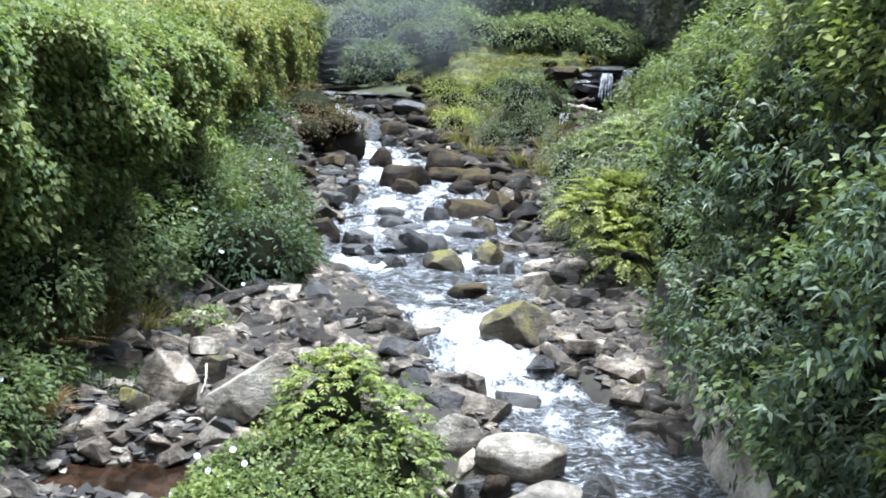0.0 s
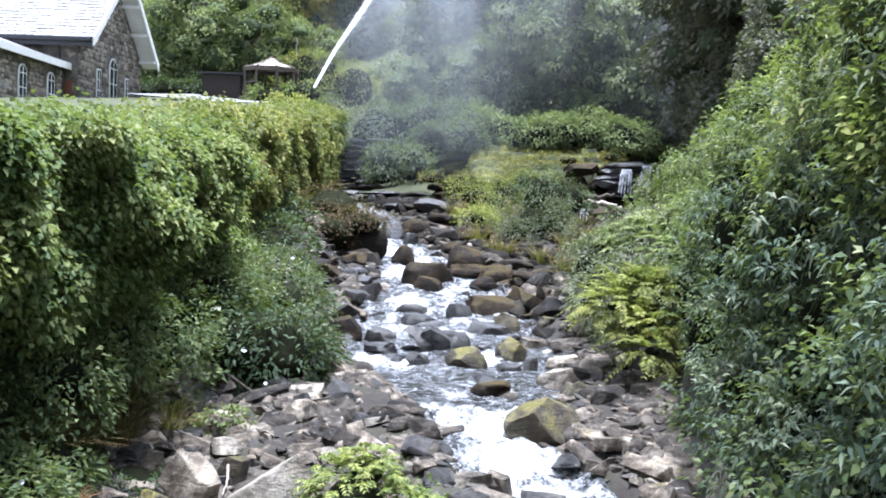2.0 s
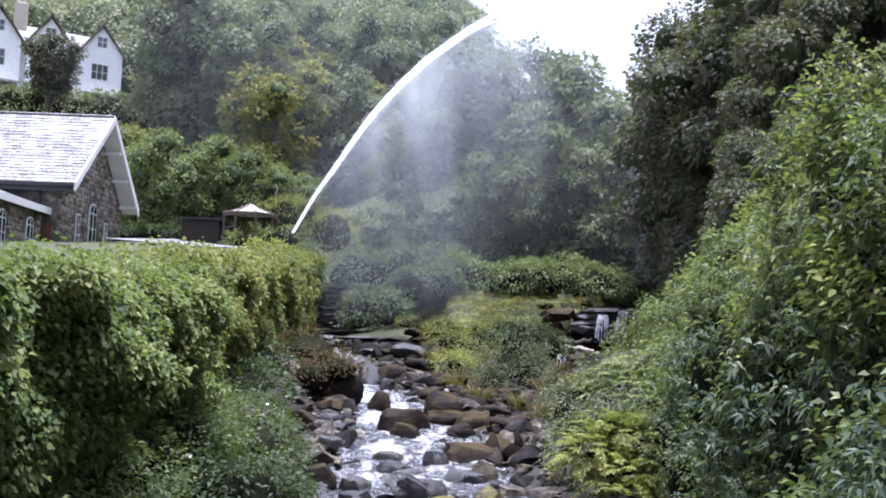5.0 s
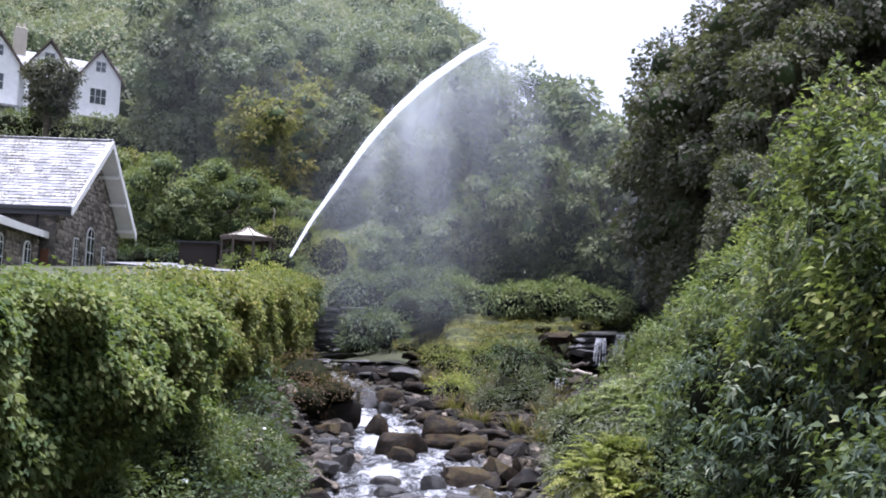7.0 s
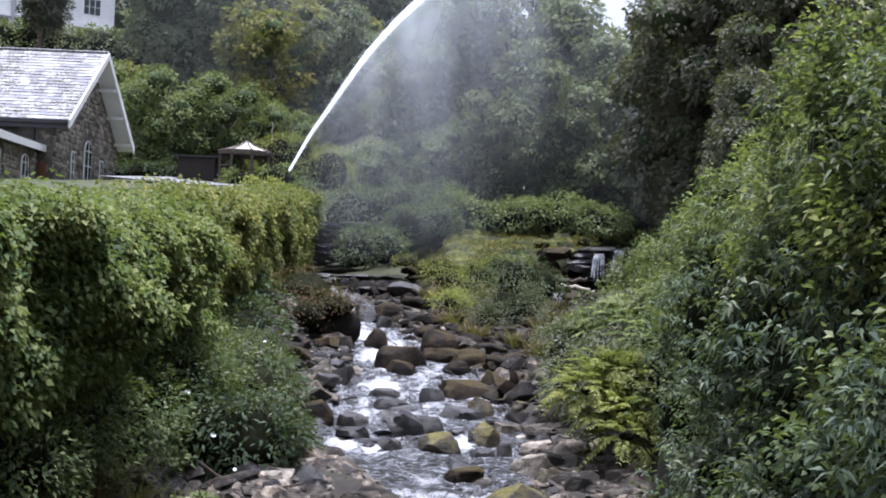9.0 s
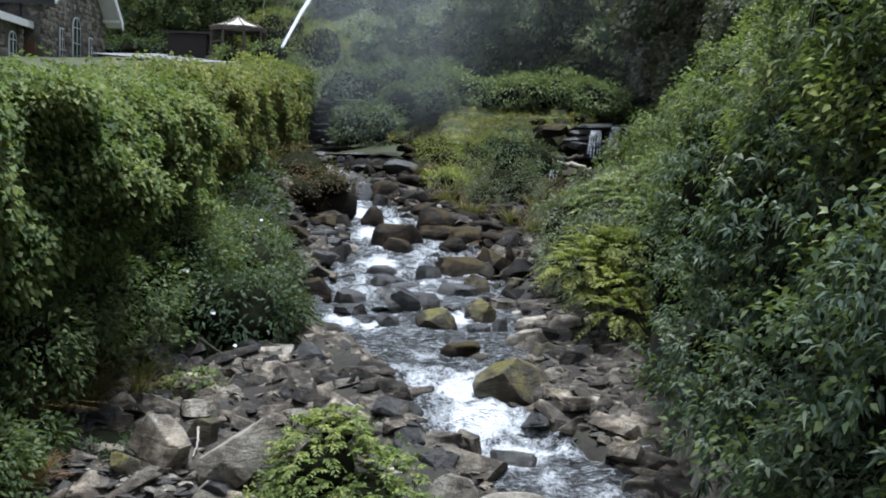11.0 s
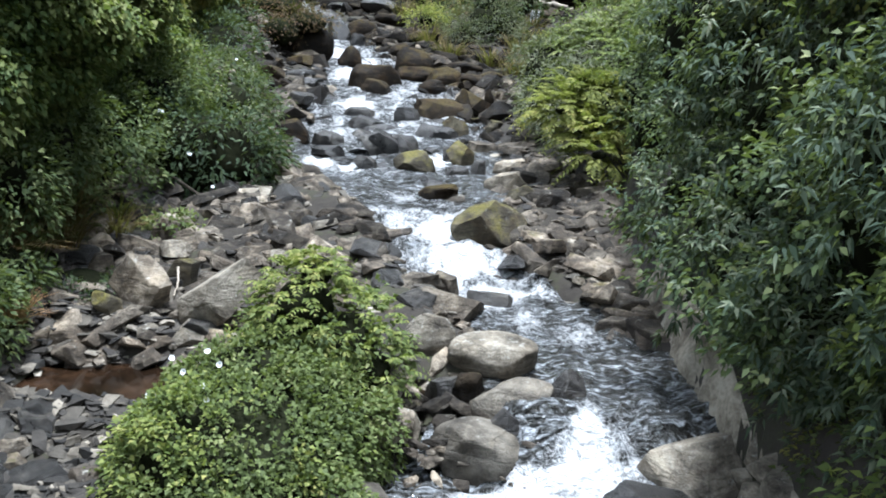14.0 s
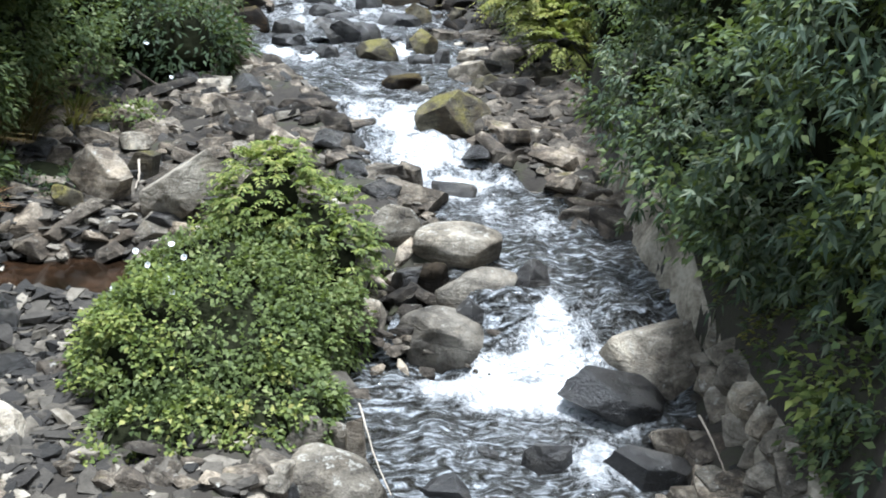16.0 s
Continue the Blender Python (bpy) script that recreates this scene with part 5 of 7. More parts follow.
bush("shrub", "pale green shrub with layered leaves above the bramble mound", [(-0.95, 10.1, 1.2, 0.42, 0.45, 0.4), (-0.5, 10.0, 0.9, 0.42, 0.45, 0.38), (-1.05, 10.1, 0.85, 0.5, 0.45, 0.38), (-0.85, 10.3, 1.5, 0.24, 0.26, 0.22), (-0.3, 9.7, 0.7, 0.3, 0.35, 0.3)], BRIGHT, 62, 6, 0.16, 0.1, 0.048, 8, gap=0.22, core=0.75, bump=0.4, frond=0.24, extra=(BRAMBLE, 0.4, 0.075, 0.045))

# east bank
# upper bushes have lighter leaves than the lower: top light put into colour
bush("buddleia", "tall buddleia bush with silvery leaf tips overhanging the wall", [(4.6, 9.2, 5.6, 1.1, 1.4, 1.2), (4.5, 11.8, 4.6, 1.0, 1.2, 1.3), (4.3, 10.6, 5.7, 0.8, 0.9, 1.0)],
     SILVERTIP, 40, 12, 0.3, 0.135, 0.038, 9, "buddleia", bump=0.55, core=0.7, extra=(BRIGHT, 0.35, 0.085, 0.05), spray=0.5, gap=0.03)
bush("buddleia", "arching buddleia stems with narrow silvery leaves", [(4.7, 9.4, 5.8, 1.0, 1.3, 1.1), (4.6, 11.8, 4.9, 0.95, 1.1, 1.2), (5.2, 15.0, 5.0, 1.0, 1.2, 1.2), (5.3, 17.3, 5.5, 0.8, 1.1, 0.9), (6.2, 17.6, 6.3, 0.9, 1.1, 1.0), (7.0, 17.0, 6.9, 1.0, 1.1, 1.1)], SILVERTIP, 5, 8, 0.3, 0.15, 0.034, 69, "buddleia", frond=0.75, core=0.5, gap=0.3, bump=0.4)
bush("shrub", "deep green long-leaved shrub hanging over the stream wall", [(4.2, 8.2, 2.9, 1.1, 1.4, 1.6), (4.3, 10.0, 3.6, 1.15, 1.5, 1.8), (4.2, 11.5, 3.4, 1.1, 1.3, 1.4), (4.6, 6.6, 3.6, 1.2, 1.2, 1.9), (4.6, 8.2, 4.8, 1.0, 1.3, 1.2), (3.75, 9.6, 2.0, 0.75, 1.3, 0.75), (4.15, 6.9, 2.0, 0.7, 1.0, 0.75), (4.1, 5.4, 1.5, 0.7, 1.0, 0.8), (4.1, 6.2, 1.1, 0.55, 0.9, 0.75), (4.05, 7.5, 1.3, 0.5, 0.8, 0.7), (4.3, 5.2, 0.8, 0.6, 0.9, 0.8), (3.65, 8.4, 1.75, 0.5, 0.9, 0.55), (3.5, 10.4, 1.7, 0.5, 1.0, 0.55), (3.7, 11.3, 2.2, 0.8, 1.1, 0.9)],
     BUDD, 52, 12, 0.3, 0.115, 0.036, 63, bump=0.75, core=0.58, extra=(NETTLE, 0.25, 0.085, 0.05), spray=0.5, gap=0.02)
bush("shrub", "dense dark green growth trailing over the wall end", [(3.8, 5.9, 0.85, 0.45, 0.8, 0.6), (3.82, 6.9, 1.0, 0.42, 0.8, 0.6), (3.8, 7.9, 1.25, 0.4, 0.7, 0.55), (4.0, 6.2, 0.4, 0.45, 0.9, 0.6), (3.75, 8.7, 1.4, 0.4, 0.7, 0.5), (3.75, 9.6, 1.5, 0.4, 0.7, 0.5), (4.2, 6.8, 1.0, 0.6, 1.0, 0.8), (4.2, 8.2, 1.3, 0.5, 0.9, 0.7), (4.1, 5.2, 0.6, 0.6, 0.7, 0.7)], BUDD, 70, 12, 0.2, 0.11, 0.032, 68, bump=0.4, gap=0.5, low=-1.0, spray=0.3, core=0.6, extra=(NETTLE, 0.25, 0.08, 0.045))
bush("shrub", "low brown-green creeper along the top of the wall", [(3.55, 6.7, 0.74, 0.22, 0.6, 0.26), (3.58, 7.6, 0.88, 0.22, 0.6, 0.28), (3.58, 8.4, 1.03, 0.22, 0.6, 0.3), (3.65, 7.1, 1.0, 0.25, 0.7, 0.35), (3.65, 8.1, 1.2, 0.25, 0.7, 0.35), (3.52, 5.9, 0.62, 0.22, 0.6, 0.26), (3.58, 9.2, 1.13, 0.2, 0.6, 0.28), (3.75, 6.4, 0.9, 0.25, 0.6, 0.35), (3.8, 7.5, 1.3, 0.25, 0.7, 0.35)], IVY_OLD, 110, 12, 0.12, 0.06, 0.035, 70, bump=0.3, gap=0.5, low=-1.0, core=0.5, extra=(NETTLE, 0.4, 0.06, 0.035))
bush("shrub", "sunlit yellow-green climber over the dark shrub", [(4.0, 9.0, 4.9, 0.6, 0.7, 0.8), (4.2, 9.7, 5.7, 0.6, 0.7, 0.6), (3.75, 8.6, 3.2, 0.45, 0.6, 0.55), (3.9, 7.6, 4.0, 0.5, 0.6, 0.6), (3.5, 6.6, 2.3, 0.3, 0.4, 0.45), (3.5, 6.45, 1.65, 0.28, 0.4, 0.4), (3.55, 6.4, 1.1, 0.26, 0.35, 0.35)], BRIGHT, 40, 15, 0.26, 0.095, 0.055, 67, bump=0.5, gap=0.05, core=0.6)
bush("shrub", "green leafy shrub on the east bank", [(4.4, 13.4, 3.8, 1.0, 1.2, 1.6), (4.5, 15.4, 3.5, 1.0, 1.4, 1.6), (5.1, 17.8, 4.0, 1.1, 1.6, 1.4), (4.0, 12.9, 2.2, 0.8, 0.9, 0.9), (3.7, 14.6, 2.6, 0.6, 0.9, 0.7), (3.9, 16.4, 2.9, 0.6, 0.8, 0.8)], BUDD, 36, 12, 0.3, 0.11, 0.036, 10, extra=(NETTLE, 0.3, 0.08, 0.045), spray=0.4, bump=0.6, gap=-0.02)
bush("shrub", "sunlit yellow-green shrub high on the east slope", [(5.2, 17.3, 5.3, 0.9, 1.2, 1.0), (6.1, 17.6, 6.1, 1.0, 1.2, 1.1), (7.0, 17.0, 6.7, 1.1, 1.2, 1.2), (5.7, 15.0, 5.1, 1.0, 1.1, 1.3)], SILVERTIP, 26, 12, 0.3, 0.13, 0.038, 64, extra=(BRIGHT, 0.55, 0.1, 0.05), spray=0.4, bump=0.45, gap=0.03)
bush("shrub", "lime-yellow feathery shrub arching from the east bank", [(2.85, 17.0, 2.85, 0.4, 0.4, 0.22), (2.5, 16.6, 2.6, 0.35, 0.35, 0.2), (3.3, 16.9, 2.75, 0.4, 0.4, 0.25), (2.9, 16.3, 2.3, 0.35, 0.35, 0.2), (3.0, 15.9, 2.0, 0.3, 0.35, 0.18)], LIME, 80, 9, 0.2, 0.15, 0.055, 11, core=0.35, gap=0.3, frond=0.5)
bush("shrub", "pale grey-green shrub leaning over the stream bank", [(2.85, 20.5, 2.3, 0.7, 1.0, 0.8), (3.0, 23.0, 2.7, 0.7, 1.2, 0.9), (3.9, 21.4, 2.9, 0.9, 1.4, 0.9), (3.4, 18.2, 2.3, 0.7, 1.0, 0.7)], GREYLEAF, 24, 16, 0.2, 0.11, 0.036, 12, bump=0.5, gap=0.04, core=0.65)
bush("shrub", "arching fern-like green shrub on the east slope", [(4.2, 22.5, 3.2, 0.7, 1.0, 0.6), (5.3, 24, 3.5, 0.7, 1.2, 0.6), (5.5, 21.0, 3.9, 0.9, 1.4, 0.8), (4.3, 19.2, 3.1, 0.7, 1.0, 0.6), (3.8, 25.2, 2.8, 0.5, 1.0, 0.5)], FERN, 16, 10, 0.24, 0.24, 0.07, 13, gap=0.15, bump=0.4, core=0.7, frond=0.62)
bush("shrub", "rough green brambles higher on the east slope", [(6.9, 28, 4.4, 1.3, 2.0, 1.4), (5.0, 30.0, 3.2, 0.8, 1.5, 0.8), (6.5, 24.0, 5.0, 1.0, 1.4, 1.2), (8.4, 30, 5.2, 1.4, 2.0, 1.6)], BRAMBLE, 18, 16, 0.26, 0.16, 0.05, 66, droop=0.4, gap=0.06, bump=0.5, core=0.7)
bush("shrub", "brown and green rough growth over the stony bank", [(4.7, 33, 2.9, 0.6, 1.2, 0.35), (6.9, 36, 3.5, 0.8, 1.4, 0.5), (8.2, 39, 4.1, 1.0, 1.8, 0.7)], IVY_OLD, 14, 12, 0.3, 0.13, 0.05, 62, droop=0.3, gap=0.3, bump=0.4)

# ---- head of the reach ----
bush("shrub", "silver-grey willow shrub among brown stones", [(2.4, 35, 3.5, 0.95, 0.9, 0.8), (1.8, 34.6, 3.1, 0.7, 0.8, 0.6), (3.1, 35.5, 3.5, 0.8, 0.9, 0.8)], GREYLEAF, 28, 14, 0.34, 0.15, 0.03, 14, bump=0.75, hang=-0.3, gap=0.03, core=0.55)
bush("shrub", "yellow-green low shrub beside the upper stream", [(0.55, 37, 3.45, 0.5, 0.45, 0.35), (0.9, 38, 3.5, 0.4, 0.4, 0.3)], LIME, 26, 14, 0.3, 0.13, 0.05, 15, core=0.5, gap=0.4)
bush("shrub", "dark green laurel by the upper cascade", [(-3.9, 52, 5.6, 0.9, 1.0, 1.1), (-2.8, 53, 5.7, 1.0, 1.1, 1.0), (-1.6, 57.5, 7.2, 1.2, 1.2, 0.9), (-0.2, 58.5, 7.5, 1.2, 1.2, 0.9)], FOOTLEAF, 9, 12, 0.4, 0.2, 0.1, 16)
bush("hedge", "mixed green hedge on top of the mossy mound", [(x, 60.5 + 0.6 * math.sin(x), 7.9 + 0.3 * math.sin(x * 1.3), 1.3, 1.3, 0.9 + 0.25 * math.sin(x * 2.1)) for x in np.arange(0.6, 9.8, 1.25)], GARDENLEAF, 12, 12, 0.4, 0.22, 0.13, 17, "hedge", bump=0.5, gap=0.1)


def moss_slope():
    """A mossy bank that falls in soft steps from the hedge to the ledges."""
    def top(x, y):
        t = np.clip((y - 51.4) / 7.6, 0, 1)
        p = np.stack([x.ravel(), y.ravel(), 0 * x.ravel()], 1)
        step = 0.5 * (np.floor(t * 4 + 1.2 * fractal(p * 0.35, 81, 2).reshape(x.shape)) / 4) + 0.5 * t
        edge = np.clip((x + 1.3) / 1.8, 0, 1) * np.clip((np.interp(y, (52.6, 54.6), (4.9, 8.6)) - x) / 1.2, 0, 1)
        z = 4.2 + (0.8 + 2.1 * step + 0.35 * fractal(p * 0.9, 82, 3).reshape(x.shape)) * edge - 2.2 * (1 - edge)
        return np.where(edge > 0.1, np.maximum(z, ground_z(x, y) + 0.05 + 0.12 * fractal(p * 1.4, 85, 2).reshape(x.shape)), z)
    v, f = sheet(np.arange(-1.2, 8.7, 0.11), np.arange(51.2, 60.0, 0.11), top)
    ob = thing("moss_bank", "bright mossy bank stepping down below the hedge", "bank", at=(2.7, 55, 4.2))
    off = np.array([2.7, 55, 4.2])
    part("turf", mesh_of("turf", v - off, f, MOSSGRASS), None, ob)
    rng = np.random.default_rng(83)
    pick = rng.integers(0, len(v), 2600)
    c = v[pick]
    keep = (c[:, 2] > 4.9) & (fractal(c * 0.7, 84, 2) > 0.0)
    c = c[keep]
    up = unit(np.array([0, -0.5, 1.0]) + 0.3 * rng.normal(size=(len(c), 3)))
    w, q = clumps(rng, c, up, 9, 0.22, 0.13, 0.06)
    tagged(part("fern_growth", mesh_of("fern_growth", w - off, q, MOSSLEAF), None, ob), kind="stuff")


moss_slope()

# ---- house above the west wall ----


def roof_mat():
    m, n, l, p = nodes_of("lichened_slate")
    vec = n.new("ShaderNodeTexCoord").outputs["Object"]
    g = n.new("ShaderNodeNewGeometry")
    a, b = noise_node(n, l, vec, 0.9, 5), noise_node(n, l, vec, 9, 5)
    base = ramp(n, l, g.outputs["Random Per Island"], [(0.0, (0.16, 0.16, 0.165)), (0.6, (0.3, 0.3, 0.305)), (1.0, (0.42, 0.42, 0.42))]).outputs[0]
    dirt = ramp(n, l, b.outputs[0], [(0.47, (0, 0, 0)), (0.55, (1, 1, 1))]).outputs[0]
    f = maths(n, l, "MULTIPLY", dirt, ramp(n, l, a.outputs[0], [(0.38, (0, 0, 0)), (0.54, (1, 1, 1))]).outputs[0])
    l.new(mixed(n, l, f, base, (0.09, 0.08, 0.05)), p.inputs["Base Color"])
    p.inputs["Roughness"].default_value = 0.45
    p.inputs["Specular IOR Level"].default_value = 0.6
    return m


def masonry_mat():
    m, n, l, p = nodes_of("rubble_masonry")
    vec = n.new("ShaderNodeTexCoord").outputs["Object"]
    mp = n.new("ShaderNodeMapping")
    mp.inputs["Scale"].default_value = (2.6, 2.6, 4.2)
    l.new(vec, mp.inputs[0])
    v = n.new("ShaderNodeTexVoronoi")
    e = n.new("ShaderNodeTexVoronoi")
    e.feature = "DISTANCE_TO_EDGE"
    for q in (v, e):
        q.inputs["Scale"].default_value = 1.0
        l.new(mp.outputs[0], q.inputs["Vector"])
    sep = n.new("ShaderNodeSeparateColor")
    l.new(v.outputs["Color"], sep.inputs[0])
    stone = ramp(n, l, sep.outputs[0], [(0.0, (0.05, 0.044, 0.038)), (0.5, (0.11, 0.098, 0.083)), (0.85, (0.17, 0.148, 0.12)), (1.0, (0.22, 0.18, 0.14))]).outputs[0]
    joint = ramp(n, l, e.outputs["Distance"], [(0.03, (1, 1, 1)), (0.09, (0, 0, 0))]).outputs[0]
    b = noise_node(n, l, vec, 14, 4)
    col = mixed(n, l, joint, stone, (0.1, 0.09, 0.078))
    l.new(mixed(n, l, 0.5, col, b.outputs[0], "OVERLAY"), p.inputs["Base Color"])
    p.inputs["Roughness"].default_value = 0.9
    bumped(n, l, p, e.outputs["Distance"], 0.8, 0.08)
    return m


SLATE, MASONRY = roof_mat(), masonry_mat()
BLACK = plain_mat("black_iron", (0.03, 0.03, 0.033), 0.5)
GLASS = plain_mat("dark_window_glass", (0.05, 0.06, 0.065), 0.08, spec=0.7)
ORANGE = plain_mat("varnished_door_wood", (0.14, 0.06, 0.03), 0.5)
TARMAC = rough_mat("pale_tarmac", [(0.3, (0.12, 0.12, 0.12)), (0.7, (0.22, 0.22, 0.21))], 1.0, 30, 0.9, 0.3, 0.01, 0)
CREAM = plain_mat("cream_render", (0.45, 0.42, 0.34), 0.8)
RENDER = plain_mat("white_render", (0.86, 0.86, 0.85), 0.8)


def prism(outline, axis, a, b):
    """A flat outline (u, v) pushed out from a to b along axis x or y."""
    bm = bmesh.new()
    put = (lambda u, v, w: (w, u, v)) if axis == "x" else (lambda u, v, w: (u, w, v))
    lo, hi = [bm.verts.new(put(u, v, a)) for u, v in outline], [bm.verts.new(put(u, v, b)) for u, v in outline]
    bm.faces.new(lo)
    bm.faces.new(hi[::-1])
    for i in range(len(outline)):
        j = (i + 1) % len(outline)
        bm.faces.new((lo[i], hi[i], hi[j], lo[j]))
    bmesh.ops.recalc_face_normals(bm, faces=bm.faces)
    return bm


def slates(p0, along, up, length, height, course=0.28, width=0.4, seed=1):
    """Courses of overlapping slates on a slope: corner p0, unit vectors along and up."""
    rng = np.random.default_rng(seed)
    p0, along, up = np.array(p0), np.array(along, float), np.array(up, float)
    nrm = np.cross(along, up)
    nrm = nrm if nrm[2] > 0 else -nrm
    V, F = [], []
    for r in range(int(height / course)):
        x = -rng.uniform(0, width)
        while x < length:
            w = width * rng.uniform(0.7, 1.2)
            a, b = max(0, x), min(length, x + w - 0.015)
            if b > a + 0.03:
                lift = rng.uniform(0.03, 0.055)
                k = len(V)
                q0 = p0 + up * (r * course + rng.uniform(-0.012, 0.012))
                top = p0 + up * min(height, (r + 1.5) * course)
                V += [q0 + along * a + nrm * lift, q0 + along * b + nrm * lift, top + along * b + nrm * 0.008, top + along * a + nrm * 0.008, q0 + along * a, q0 + along * b]
                F += [(k, k + 1, k + 2, k + 3), (k + 4, k + 5, k + 1, k)]
            x += w
    return mesh_of("slates", V, F, SLATE, False)


def sash_window(parent, plane, at, u, z0, z1, w, arch=False, cols=2, rows=3):
    """A white window in a wall: frame, glass, bars. plane 'x': the wall faces +x at x=at, u runs along y."""
    win = part("window", window_frame(plane, at, u, z0, z1, w, arch), WHITE, parent, "white painted window")
    out = 1 if plane == "x" else -1
    bm = window_fill(plane, at, u, z0, z1, w - 0.12, arch)
    part("pane", bm, GLASS, win)
    for i in range(1, cols):
        q = u - w / 2 + w * i / cols
        bar(win, plane, at, q - 0.025, q + 0.025, z0, z1 - (0.1 if arch else 0), out)
    for i in range(1, rows):
        q = z0 + (z1 - z0 - (w / 2 if arch else 0)) * i / (rows - (0 if not arch else 1)) if rows > 1 else z0
        bar(win, plane, at, u - w / 2 + 0.05, u + w / 2 - 0.05, q - 0.02, q + 0.02, out)
    return win


def arch_outline(u, z0, z1, w, arch):
    if not arch:
        return [(u - w / 2, z0), (u + w / 2, z0), (u + w / 2, z1), (u - w / 2, z1)]
    pts = [(u - w / 2, z0), (u + w / 2, z0)]
    for i in range(9):
        a = math.pi * i / 8
        pts.append((u + w / 2 * math.cos(a), z1 - w / 2 + w / 2 * math.sin(a)))
    return pts


def window_frame(plane, at, u, z0, z1, w, arch):
    a, b = (at - 0.02, at + 0.05) if plane == "x" else (at + 0.02, at - 0.05)
    return prism(arch_outline(u, z0, z1, w, arch), plane, a, b)


def window_fill(plane, at, u, z0, z1, w, arch):
    a, b = (at, at + 0.056) if plane == "x" else (at, at - 0.056)
    return prism(arch_outline(u, z0 + 0.07, z1 - 0.06, w, arch), plane, a, b)


def bar(win, plane, at, u0, u1, z0, z1, out):
    if plane == "x":
        box("glazing_bar", at + 0.04, at + 0.068, u0, u1, z0, z1, WHITE, win)
    else:
        box("glazing_bar", u0, u1, at - 0.068, at - 0.04, z0, z1, WHITE, win)


BLOCK = rough_mat("rubble_stone", [(0.36, (0.07, 0.06, 0.05)), (0.5, (0.2, 0.177, 0.148)), (0.64, (0.4, 0.36, 0.3))], 2.0, 12, 0.9, 0.6, 0.02, 0.6)
BLOCKS = []
for i in range(8):
    jog = np.random.default_rng(700 + i).uniform(-0.09, 0.09, (8, 3))
    corners = np.array([(a, b, c) for a in (-0.5, 0.5) for b in (-0.5, 0.5) for c in (-0.5, 0.5)]) + jog
    BLOCKS.append(mesh_of("block", corners, [(0, 1, 3, 2), (4, 6, 7, 5), (0, 4, 5, 1), (2, 3, 7, 6), (0, 2, 6, 4), (1, 5, 7, 3)], BLOCK, False))


def rubble(wall, x, y0, y1, z0, top, holes, seed):
    """Rubble stones laid in rough courses over a wall face, standing proud of the joints."""
    rng = np.random.default_rng(seed)
    z = z0
    while z < top((y0 + y1) / 2):
        h, y = rng.uniform(0.15, 0.29), y0 + rng.uniform(0.02, 0.25)
        while y < y1 - 0.15:
            w = min(0.16 + 0.42 * rng.random() ** 1.5, y1 - y)
            c = y + w / 2
            if z + h < min(top(y), top(y + w)) + 0.06 and not any(a < y + w and b > y and z < t for a, b, t in holes):
                o = part("block", BLOCKS[rng.integers(8)], None, wall)
                o.matrix_basis = pose(x + 0.01, c, z + h / 2 + rng.uniform(-0.03, 0.03), rng.uniform(-7, 7), 0, 0) @ Matrix.Diagonal((0.1, w * 0.92, h * rng.uniform(0.7, 0.98), 1))
            y += w
        z += h


